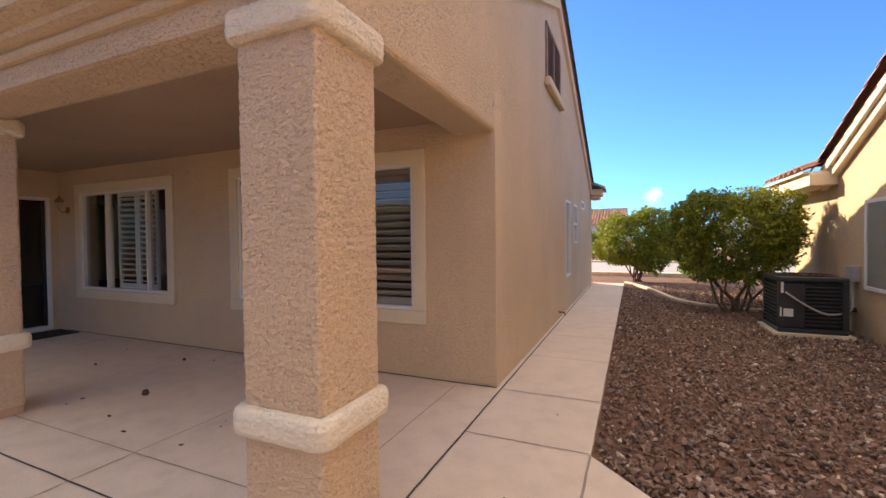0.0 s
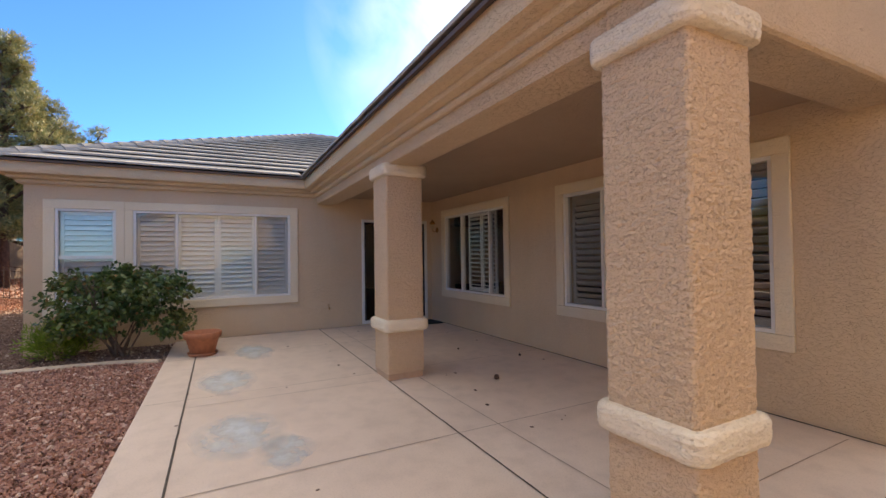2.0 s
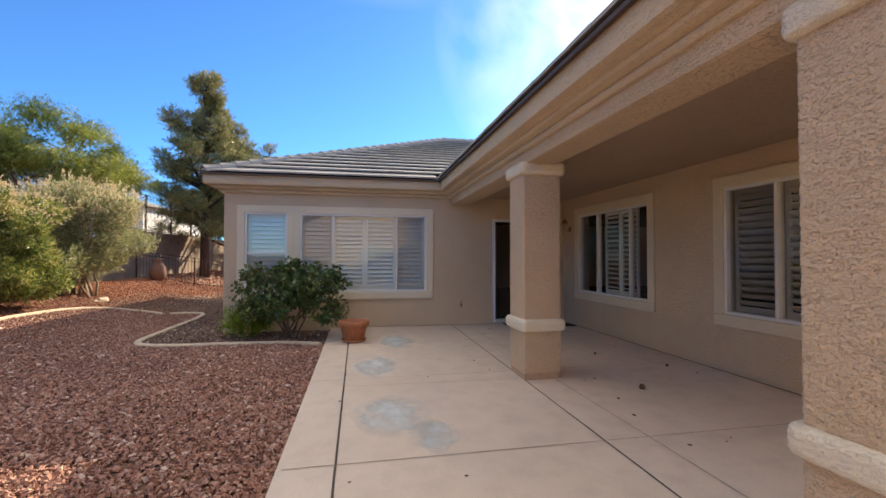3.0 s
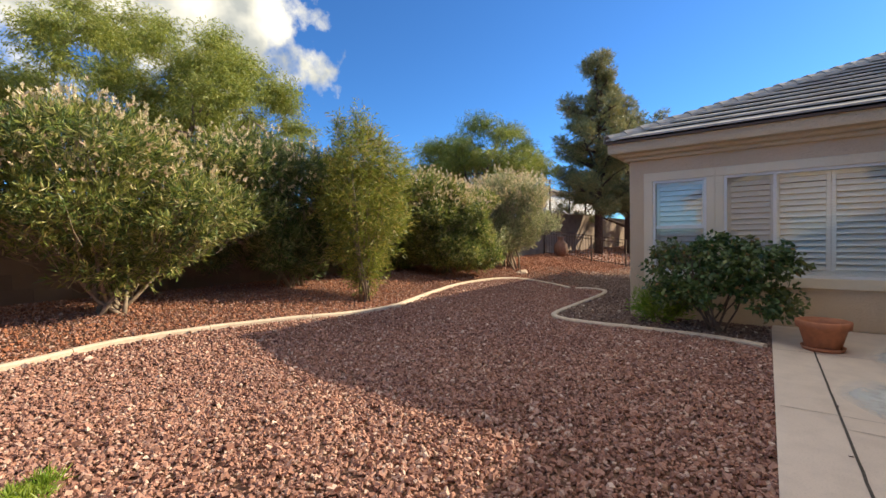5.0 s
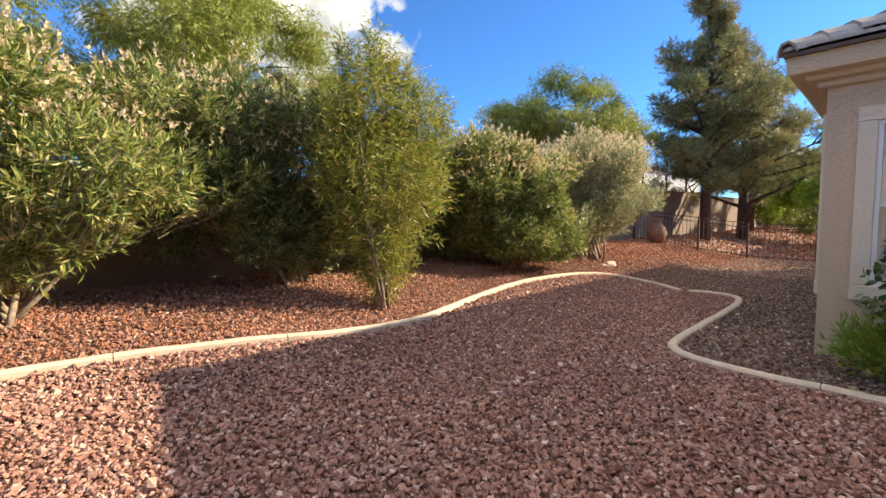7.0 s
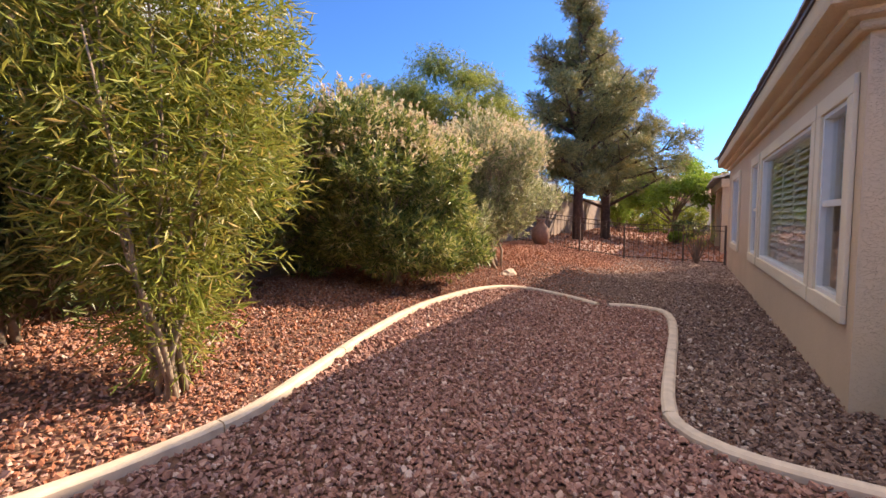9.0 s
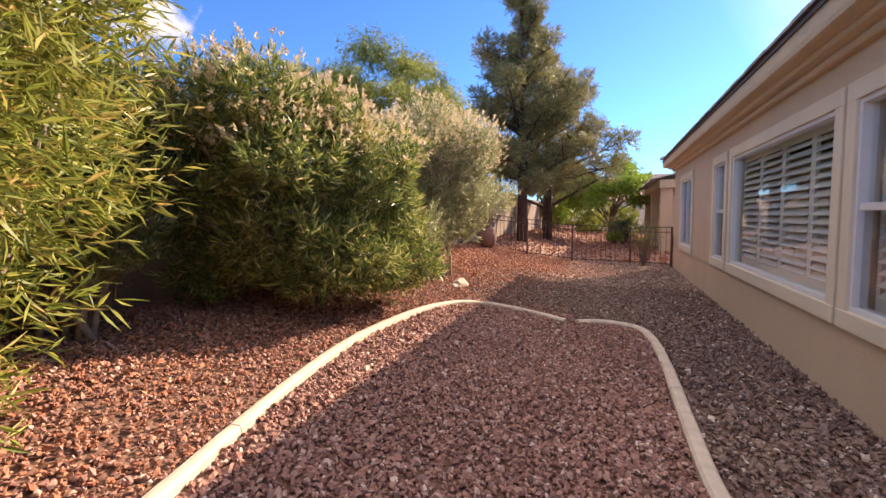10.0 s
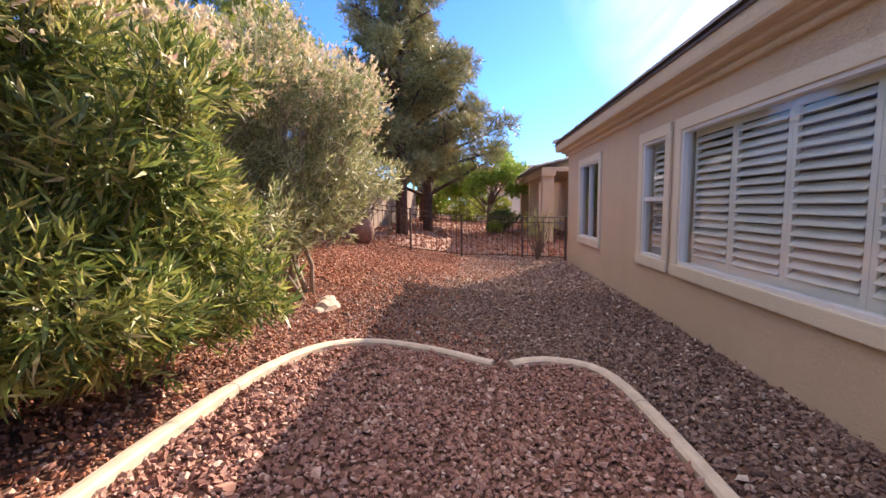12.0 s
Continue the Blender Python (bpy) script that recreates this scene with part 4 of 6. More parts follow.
def sliding_door():
    d = thing("door_1", "closed white-framed sliding screen door with dark glass onto the patio", "door", kind="structure")
    y0, y1, z1 = DOOR[0], DOOR[1], 2.06

    def add(nm, boxes, mat, lab=""):
        bm = bmesh.new()
        for lo, hi in boxes:
            box(bm, lo, hi, 0.003 if mat is VINYL else 0)
        bmesh.ops.transform(bm, matrix=ME, verts=bm.verts)
        bmesh.ops.recalc_face_normals(bm, faces=bm.faces)
        return part(nm, bm, mat, d, lab)

    add("door_frame", [((y0, -0.12, 0.03), (y0 + 0.05, 0.03, z1)), ((y1 - 0.05, -0.12, 0.03), (y1, 0.03, z1)), ((y0 + 0.05, -0.12, z1 - 0.05), (y1 - 0.05, 0.03, z1)),
                       ((y0 + 0.05, -0.12, 0.03), (y1 - 0.05, 0.05, 0.08))], VINYL, "white door frame and sill")
    mid = (y0 + y1) / 2
    add("sash", [((mid - 0.03, -0.05, 0.08), (mid + 0.03, -0.01, z1 - 0.05)), ((y0 + 0.05, -0.05, 0.08), (y0 + 0.09, -0.01, z1 - 0.05)),
                 ((y1 - 0.09, -0.05, 0.08), (y1 - 0.05, -0.01, z1 - 0.05))], IRON, "dark sliding sash")
    for a, b in ((y0 + 0.09, mid - 0.03), (mid + 0.03, y1 - 0.09)):
        ob = add("pane", [((a, -0.034, 0.08), (b, -0.03, z1 - 0.05))], SCREEN)
        ob.visible_shadow = False


sliding_door()

# ---------------------------------------------------------------- plants

RNG = np.random.default_rng(7)


def unit(v):
    return v / np.maximum(np.linalg.norm(v, axis=-1, keepdims=True), 1e-9)


def leaves(pos, axis, per, length, width, tilt=(25, 70), stem=0.1, droop=0.15, seed=0, bend=0.25):
    """Leaf quads round shoots. pos, axis: (n,3); per: leaves a shoot."""
    rng = np.random.default_rng(seed)
    n = len(pos)
    axis = unit(axis)
    ref = np.where(np.abs(axis[:, 2:3]) < 0.9, np.array([[0, 0, 1.0]]), np.array([[1.0, 0, 0]]))
    a = unit(np.cross(axis, ref))
    b = np.cross(axis, a)
    N = n * per
    A, B, X, P = (np.repeat(v, per, 0) for v in (a, b, axis, pos))
    ang = rng.uniform(0, 2 * np.pi, N)[:, None]
    til = np.radians(rng.uniform(*tilt, N))[:, None]
    out = A * np.cos(ang) + B * np.sin(ang)
    d = unit(X * np.cos(til) + out * np.sin(til) + np.array([[0, 0, -droop]]))
    base = P + X * (rng.uniform(-1, 1, N) * stem)[:, None]
    L = (length * rng.uniform(0.6, 1.2, N))[:, None]
    W = (width * rng.uniform(0.7, 1.2, N))[:, None]
    side = unit(np.cross(d, unit(rng.normal(size=(N, 3)))))
    nrm = np.cross(side, d)
    mid = base + d * L * 0.45 + nrm * L * bend * 0.2
    tip = base + d * L
    verts = np.stack([base, mid + side * W / 2, tip, mid - side * W / 2], 1).reshape(-1, 3)
    faces = np.arange(N * 4).reshape(N, 4)
    return verts, faces


def clump_points(clumps, count, shell=(0.72, 1.04), seed=0, low=None):
    """Points near the surfaces of ellipsoids (x, y, z, rx, ry, rz), with outward directions."""
    rng = np.random.default_rng(seed)
    c = np.array(clumps, float)
    area = (c[:, 3] * c[:, 4] + c[:, 4] * c[:, 5] + c[:, 3] * c[:, 5])
    which = rng.choice(len(c), int(count * 1.7), p=area / area.sum())
    u = unit(rng.normal(size=(len(which), 3)))
    r = rng.uniform(*shell, len(which))[:, None]
    wob = 1 + 0.10 * np.sin(u[:, :1] * 7 + which[:, None]) + 0.08 * np.sin(u[:, 1:2] * 9 + 2 * which[:, None])
    p = c[which, :3] + u * c[which, 3:] * r * wob
    inside = np.zeros(len(p), bool)
    for k in range(len(c)):
        inside |= ((((p - c[k, :3]) / c[k, 3:]) ** 2).sum(1) < 0.5) & (which != k)
    keep = ~inside
    if low is not None:
        keep &= p[:, 2] > low
    p, u = p[keep][:count], (u / c[which, 3:])[keep][:count]
    return p, unit(u)


def join(*vf):
    vs, fs, n = [], [], 0
    for v, f in vf:
        vs.append(v), fs.append(f + n)
        n += len(v)
    return np.concatenate(vs), np.concatenate(fs)


def plant(name, label, category, at, group=""):
    z = float(ground_z(at[0], at[1]))
    return thing(name, label, category, group, at=(at[0], at[1], z))


def stems(parent, ends, base_r, mat, spread=0.15, seed=0, name="trunk", sides=6, start=0.0, twist=0.12):
    rng = random.Random(seed)
    bm = bmesh.new()
    for e in ends:
        e = Vector(e)
        a = Vector((rng.uniform(-spread, spread), rng.uniform(-spread, spread), -0.08 + start))
        pts = []
        for i in range(6):
            t = i / 5
            p = a.lerp(e, t)
            p += Vector((rng.uniform(-1, 1), rng.uniform(-1, 1), rng.uniform(-0.4, 0.4))) * twist * math.sin(math.pi * t)
            pts.append(p)
        tube(bm, pts, [base_r * (1 - 0.75 * i / 5) for i in range(6)], sides)
        for k in range(3):
            t = rng.randint(2, 4)
            q = pts[t] + Vector((rng.uniform(-1, 1), rng.uniform(-1, 1), rng.uniform(0.2, 1))) * e.length * 0.17
            tube(bm, [pts[t], (pts[t] + q) / 2 + Vector((0, 0, 0.04)), q], [base_r * 0.4, base_r * 0.28, base_r * 0.12], 5)
    return part(name, bm, mat, parent, smooth=True)


def twigs(start, end, radius, seed=0):
    """Thin three-sided twigs, slightly bowed."""
    rng = np.random.default_rng(seed)
    n = len(start)
    mid = (start + end) / 2 + rng.normal(size=(n, 3)) * 0.03
    d = unit(end - start)
    a = unit(np.cross(d, rng.normal(size=(n, 3))))
    b = np.cross(d, a)
    rings = []
    for p, r in ((start, radius), (mid, radius * 0.75), (end, radius * 0.35)):
        for k in range(3):
            t = 2 * math.pi * k / 3
            rings.append(p + (a * math.cos(t) + b * math.sin(t)) * r)
    v = np.stack(rings, 1).reshape(-1, 3)
    f = [[r * 3 + k, r * 3 + (k + 1) % 3, r * 3 + 3 + (k + 1) % 3, r * 3 + 3 + k] for r in (0, 1) for k in range(3)]
    f = (np.array(f)[None] + (np.arange(n) * 9)[:, None, None]).reshape(-1, 4)
    return v, f


def oleander(at, w, d, h, label, leafm, tips=0.12, seed=0, n=2600, low=0.35, zlow=0.42, extra=(), leaf=0.125):
    """Canes from one foot, shoots to an uneven envelope, whorls of lance leaves at their ends."""
    t = plant("oleander", label, "shrub", at, "oleander hedge")
    rng = random.Random(seed)
    clumps = []
    for i in range(38):
        a, r = rng.uniform(0, 6.28), math.sqrt(rng.uniform(0.05, 0.62))
        z = rng.uniform(zlow, 0.86) * h
        clumps.append((math.cos(a) * r * w / 2, math.sin(a) * r * d / 2, z, w * rng.uniform(0.09, 0.19), d * rng.uniform(0.11, 0.2), h * rng.uniform(0.09, 0.17)))
    clumps.append((0, 0, h * 0.6, w * 0.33, d * 0.33, h * 0.3))
    clumps += list(extra)
    p, u = clump_points(clumps, n, seed=seed, low=low, shell=(0.75, 1.12))
    ax = unit(u * 0.75 + np.array([[0, 0, 0.7]]) + np.random.default_rng(seed).normal(size=u.shape) * 0.18)
    v1 = leaves(p, ax, 9, leaf, leaf * 0.14, (12, 50), 0.05, 0.02, seed, 0.5)
    v2 = leaves(p - ax * 0.10, ax, 7, leaf * 1.05, leaf * 0.14, (45, 95), 0.06, 0.2, seed + 5, 0.5)
    ip, iu = clump_points(clumps, n // 2, seed=seed + 2, low=low, shell=(0.3, 0.8))
    v3 = leaves(ip, unit(iu + np.array([[0, 0, 0.4]])), 5, leaf, leaf * 0.2, (20, 90), 0.08, 0.2, seed + 6)
    v, f = join(v1, v2, v3)
    link_mesh("crown", np_mesh("crown", v, f), leafm, t, kind="stuff")
    foot = p * np.array([[0.72, 0.72, 0.72]]) - ax * 0.1
    pick = np.random.default_rng(seed + 3).uniform(size=len(p)) < 0.33
    v, f = twigs(foot[pick], (p + ax * 0.06)[pick], 0.0045, seed)
    link_mesh("twig", np_mesh("twig", v, f), BARK_PALE, t, "thin pale grey twigs", kind="stuff")
    if tips:
        k = (p[:, 2] > h * 0.6) & (np.random.default_rng(seed).uniform(size=len(p)) < tips * 3.2)
        v, f = leaves(p[k] + ax[k] * 0.17, ax[k], 8, 0.045, 0.02, (5, 75), 0.03, 0, seed + 1)
        link_mesh("spent_blossom", np_mesh("spent_blossom", v, f), L_TIP, t, "dry pinkish spent flower heads", kind="stuff")
    ends = [(rng.uniform(-0.24, 0.24) * w, rng.uniform(-0.28, 0.28) * d, h * rng.uniform(0.5, 0.75)) for _ in range(11)]
    stems(t, ends, 0.03, BARK_PALE, 0.22, seed)
    return t


# ---------------------------------------------------------------- garden wall and boundary


def block_wall():
    """Split-block garden wall on the south boundary, higher past the iron gate."""
    t = thing("garden_wall", "tall tan block garden wall with cap blocks and recessed joints", "wall", kind="structure")
    mat = Mat("garden_block", 0.92)
    c = mat.ramp(mat.island, [(0.0, (0.22, 0.16, 0.125)), (0.5, (0.25, 0.18, 0.14)), (1.0, (0.29, 0.21, 0.16))])
    c = mat.mix(mat.ramp(mat.noise(6, 5), [(0.4, (0, 0, 0)), (0.8, (0.4, 0.4, 0.4))]), c, (0.2, 0.14, 0.10))
    mat.color(c)
    mat.bump(mat.noise(60, 3), 0.5, 0.002)
    core = plain("block_mortar", (0.20, 0.15, 0.115), 0.95)
    for x0, x1, top in ((-15.8, 7.0, 1.95), (-62.0, -15.8, 2.35)):
        box_part("core", (x0, -10.29, 0.2), (x1, -10.11, top - 0.05), core, t)
    rng = random.Random(4)
    verts, faces = [], []
    quads = np.array([[0, 1, 2, 3], [4, 7, 6, 5], [0, 4, 5, 1], [1, 5, 6, 2], [2, 6, 7, 3], [3, 7, 4, 0]])

    def block(x0, x1, y0, y1, z0, z1):
        j = rng.uniform(-0.0015, 0.0015)
        y1 += j
        v = np.array([[x0, y1, z0], [x0, y1, z1], [x1, y1, z1], [x1, y1, z0], [x0, y0, z0], [x0, y0, z1], [x1, y0, z1], [x1, y0, z0]])
        faces.append(quads + 8 * len(verts))
        verts.append(v)

    for xa, xb, top in ((-15.8, 7.0, 1.95), (-45.0, -15.8, 2.35)):
        n = int((top - 0.3) / 0.2)
        for k in range(n):
            z1 = top - 0.06 - 0.2 * k
            x = xa + (0.2 if k % 2 else 0.0)
            while x < xb - 0.05:
                block(x + 0.003, min(x + 0.398, xb), -10.31, -10.10, z1 - 0.197, z1)
                x += 0.4
        x = xa
        while x < xb - 0.05:
            block(x + 0.004, min(x + 0.396, xb), -10.32, -10.09, top - 0.055, top)
            x += 0.4
    link_mesh("block", np_mesh("block", np.concatenate(verts), np.concatenate(faces)), mat.m, t, kind="stuff")


block_wall()
box_part("raised_lot", (-60, -26, 0.3), (-15.85, -10.32, 1.9), GROUND, label="raised bare ground of the lot behind the wall", kind="structure")


def bar_mesh(name, lo, hi):
    bm = bmesh.new()
    box(bm, lo, hi)
    mesh = bpy.data.meshes.new(name)
    bm.to_mesh(mesh)
    bm.free()
    mesh.materials.append(RUST_IRON)
    return mesh


def iron_fence(points, height, label, base=None, spacing=0.125, posts_every=None):
    t = thing("iron_fence", label, "fence")
    picket = bar_mesh("picket", (-0.0055, -0.0055, 0.0), (0.0055, 0.0055, height - 0.05))
    post = bar_mesh("post", (-0.025, -0.025, 0.0), (0.025, 0.025, height + 0.03))
    for (xa, ya), (xb, yb) in zip(points, points[1:]):
        a, b = Vector((xa, ya, 0)), Vector((xb, yb, 0))
        za, zb = ((base, base) if base is not None else (float(ground_z(xa, ya)), float(ground_z(xb, yb))))
        n = max(2, int((b - a).length / spacing))
        for i in range(1, n):
            p = a.lerp(b, i / n)
            ob = new("picket", picket)
            ob.parent = t
            ob.location = (p.x, p.y, za + (zb - za) * i / n + 0.04)
        for h in (0.08, height - 0.14, height - 0.01):
            bm = bmesh.new()
            tube(bm, [(a.x, a.y, za + h), (b.x, b.y, zb + h)], [0.014, 0.014], 4)
            part("rail", bm, RUST_IRON, t)
    for x, y in points:
        ob = new("post", post)
        ob.parent = t
        ob.location = (x, y, (base if base is not None else float(ground_z(x, y))) - 0.02)
    return t


iron_fence([(X_FAR, -4.10), (-17.35, -5.07), (-17.1, -6.6), (-16.9, -7.85), (-17.4, -10.05)], 1.05, "low dark wrought iron fence with thin pickets across the gravel yard")
iron_fence([(x, -10.2) for x in np.arange(-28.0, -15.9, 2.4)], 1.5, "dark wrought iron fence standing on the garden wall", base=2.33)


# ---------------------------------------------------------------- curbs and gravel


def smooth_path(pts, step=0.12):
    """Catmull-Rom through the points, resampled."""
    p = [np.array(q, float) for q in pts]
    p = [2 * p[0] - p[1]] + p + [2 * p[-1] - p[-2]]
    out = []
    for i in range(1, len(p) - 2):
        n = max(2, int(np.linalg.norm(p[i + 1] - p[i]) / step))
        for k in range(n):
            t = k / n
            out.append(0.5 * (2 * p[i] + (p[i + 1] - p[i - 1]) * t + (2 * p[i - 1] - 5 * p[i] + 4 * p[i + 1] - p[i + 2]) * t * t
                              + (3 * p[i] - p[i - 1] - 3 * p[i + 1] + p[i + 2]) * t ** 3))
    out.append(p[-2])
    return out


def curb(name, pts, width, height, label, seg=1.3):
    """Cast concrete edging in lengths with narrow joints, one mesh a length."""
    t = thing(name, label, "curb", kind="structure")
    path = smooth_path(pts)
    start, run = 0, 0.0
    for i in range(1, len(path)):
        run += np.linalg.norm(path[i] - path[i - 1])
        if run > seg or i == len(path) - 1:
            cut = path[start:i + 1]
            run, start = 0.0, i
            if len(cut) < 2:
                continue
            bm = bmesh.new()
            h = height
            prof = [(-width / 2, -0.12), (-width / 2, h * 0.55), (-width * 0.33, h * 0.92), (0, h), (width * 0.33, h * 0.92), (width / 2, h * 0.55), (width / 2, -0.12)]
            c = [Vector((q[0], q[1], float(ground_z(q[0], q[1])))) for q in cut]
            c[0] += (c[1] - c[0]).normalized() * 0.004
            c[-1] += (c[-2] - c[-1]).normalized() * 0.004
            rings = []
            for k, q in enumerate(c):
                d = (c[min(k + 1, len(c) - 1)] - c[max(k - 1, 0)]).normalized()
                n = Vector((d.y, -d.x, 0)).normalized()
                wob = 1 + 0.05 * noise.noise(q * 5)
                rings.append([bm.verts.new(q + n * a * wob + Vector((0, 0, z * (1 + 0.12 * noise.noise(q * 4))))) for a, z in prof])
            m = len(prof)
            for r0, r1 in zip(rings, rings[1:]):
                for k in range(m):
                    bm.faces.new((r0[k], r0[(k + 1) % m], r1[(k + 1) % m], r1[k]))
            bm.faces.new(rings[0][::-1]), bm.faces.new(rings[-1])
            bmesh.ops.recalc_face_normals(bm, faces=bm.faces)
            part("curb_length", bm, CURB, t, smooth=False)


CURB_GARDEN = [(4.5, -7.2), (2.0, -7.45), (-0.3, -7.66), (-1.2, -7.82), (-2.2, -7.78), (-3.1, -7.6), (-4.0, -7.34), (-4.9, -7.28), (-5.7, -7.47), (-6.7, -7.7), (-7.7, -7.81),
               (-8.7, -7.78), (-9.4, -7.68), (-9.85, -7.48), (-10.12, -7.12), (-10.13, -6.7), (-9.93, -6.12)]
CURB_BED = [(-9.93, -5.98), (-10.06, -5.68), (-9.93, -5.32), (-9.5, -5.17), (-8.6, -5.12), (-7.6, -5.12), (-6.7, -5.11), (-6.35, -5.04), (-6.14, -4.8), (-6.05, -4.35),
            (-6.05, -3.75), (-6.02, -3.15), (-5.93, -2.65), (-5.78, -2.29)]
curb("curb_garden", CURB_GARDEN, 0.088, 0.045, "long winding pale concrete curb between the gravel and the planted bank")
curb("curb_house_bed", CURB_BED, 0.095, 0.045, "winding pale concrete curb round the gravel bed along the house")


def inside(poly, x, y):
    poly = np.asarray(poly)
    r = np.zeros(len(x), bool)
    j = len(poly) - 1
    for i in range(len(poly)):
        xi, yi, xj, yj = *poly[i], *poly[j]
        c = ((yi > y) != (yj > y)) & (x < (xj - xi) * (y - yi) / (yj - yi + 1e-12) + xi)
        r ^= c
        j = i
    return r


OCTA = np.array([[1, -0.5, 0], [0.6, 0.9, 0.1], [-0.9, 0.6, 0], [-0.7, -0.8, 0.1], [0.1, 0.1, 1], [0, 0, -1]], float)
CHUNK = np.array([[-0.9, -0.8, -0.6], [0.9, -0.9, -0.7], [0.8, 0.9, -0.6], [-0.8, 0.7, -0.7], [-0.7, -0.6, 0.7], [0.6, -0.7, 0.8], [0.7, 0.6, 0.6], [-0.6, 0.8, 0.7]], float)
CHUNK_F = np.array([[3, 2, 1, 0], [4, 5, 6, 7], [0, 1, 5, 4], [1, 2, 6, 5], [2, 3, 7, 6], [3, 0, 4, 7]])
OCTA_F = np.array([[0, 1, 4], [1, 2, 4], [2, 3, 4], [3, 0, 4], [1, 0, 5], [2, 1, 5], [3, 2, 5], [0, 3, 5]])
BED_POLY = [tuple(p) for p in CURB_BED] + [(-5.7, -2.2), (XW + 0.3, -2.2), (XW, -2.3), (XW, YS), (X_FAR - 0.3, YS), (-17.6, -4.4), (-17.0, -6.6), (-12.0, -6.6)]
GARDEN_LINE = np.array(sorted(CURB_GARDEN[:-3]))


def stones(name, label, mats, x0, x1, y0, y1, per_m2, size, keep, seed, blocky=False):
    rng = np.random.default_rng(seed)
    n = int((x1 - x0) * (y1 - y0) * per_m2)
    x, y = rng.uniform(x0, x1, n), rng.uniform(y0, y1, n)
    k = keep(x, y)
    x, y = x[k], y[k]
    n = len(x)
    s = size * rng.lognormal(0, 0.27, n)
    scale = np.stack([s, s * rng.uniform(0.6, 1.0, n), s * rng.uniform(0.4, 0.75, n)], 1) / 2
    shape, sides = (CHUNK, CHUNK_F) if blocky else (OCTA, OCTA_F)
    v = (shape[None] + rng.uniform(-0.4, 0.4, (n, len(shape), 3))) * 1.05 * scale[:, None]
    q = rng.normal(size=(n, 4))
    q[:, 1:3] *= 0.45
    q /= np.linalg.norm(q, axis=1, keepdims=True)
    w, a, b, c = q.T
    rot = np.stack([1 - 2 * (b * b + c * c), 2 * (a * b - c * w), 2 * (a * c + b * w), 2 * (a * b + c * w), 1 - 2 * (a * a + c * c), 2 * (b * c - a * w),
                    2 * (a * c - b * w), 2 * (b * c + a * w), 1 - 2 * (a * a + b * b)], 1).reshape(n, 3, 3)
    v = np.einsum("nij,nkj->nki", rot, v)
    z = ground_z(x, y) + scale[:, 2] * 0.35 + rng.uniform(-0.004, 0.010, n)
    v += np.stack([x, y, z], 1)[:, None]
    f = (sides[None] + (np.arange(n) * len(shape))[:, None, None]).reshape(-1, sides.shape[1])
    ob = link_mesh(name, np_mesh(name, v.reshape(-1, 3), f), mats)
    tagged(ob, label, "gravel", kind="stuff")


def on_slab(x, y):
    return ((x > XW) & (y > SLAB_S) & (x < 0.9)) | ((x > 0.8) & (y > SLAB_S) & (x < 2.6) & (x + y < 2.33))


def curb_gap(x, y, pts, w):
    near = np.full(len(x), 9.0)
    for q in smooth_path(pts, 0.08):
        near = np.minimum(near, np.hypot(x - q[0], y - q[1]))
    return near > w


def is_bank(x, y):
    return y < np.interp(x, GARDEN_LINE[:, 0], GARDEN_LINE[:, 1])


def keep_red(x, y):
    return ~on_slab(x, y) & ~inside(BED_POLY, x, y) & ~is_bank(x, y) & curb_gap(x, y, CURB_GARDEN, 0.065) & curb_gap(x, y, CURB_BED, 0.06) & (x > -10.3)


def keep_bed(x, y):
    house = (x < XW + 0.02) & (y > YS - 0.02)
    return ~on_slab(x, y) & (inside(BED_POLY, x, y) | ((x <= -10.2) & ~bank_mix(x, y))) & ~house & curb_gap(x, y, CURB_BED, 0.06) & curb_gap(x, y, CURB_GARDEN, 0.065)


def bank_mix(x, y):
    """Where the orange bank rock mingles with the brown bed west of the curbs."""
    wave = 0.35 * np.sin(x * 1.1) + 0.2 * np.sin(x * 2.9 + y)
    share = np.clip((-6.3 + wave - y) / 1.5 + np.clip((-12.5 - x) / 4, 0, 0.6), 0, 1)
    return (np.sin(x * 917.3 + y * 1311.7) * 0.5 + 0.5) < share


def keep_bank(x, y):
    west = (x <= -10.2) & bank_mix(x, y)
    return (is_bank(x, y) | west) & (y > -10.05) & curb_gap(x, y, CURB_GARDEN, 0.06)


stones("gravel_yard", "angular crushed red and purple landscaping rock in the yard", GRAVEL_RED, -10.4, 0.6, -7.9, SLAB_S, 2050, 0.0250, keep_red, 1, True)
stones("gravel_yard_east", "angular crushed red rock in the east part of the yard", GRAVEL_RED, 0.6, 6.5, -7.9, SLAB_S, 750, 0.036, keep_red, 21)
stones("gravel_bank_east", "orange rock on the east part of the bank", GRAVEL_ORANGE, 2.5, 6.5, -10.0, -6.8, 750, 0.036, keep_bank, 22)
stones("gravel_bed", "greyish brown crushed rock in the bed along the house", GRAVEL_BROWN, -13.0, -5.7, -8.0, -2.2, 1700, 0.027, keep_bed, 2, True)
stones("gravel_bed_far", "tan and brown crushed rock beside the fence", GRAVEL_TAN, -17.6, -13.0, -8.0, -4.0, 900, 0.038, keep_bed, 3)
stones("gravel_bank", "orange and red rock on the planted bank", GRAVEL_ORANGE, -12.0, 2.5, -10.0, -4.8, 900, 0.026, keep_bank, 4)
stones("gravel_bank_fines", "purple grey rock mixed over the planted bank", GRAVEL_RED, -12.0, 2.5, -10.0, -4.8, 800, 0.025, keep_bank, 5)
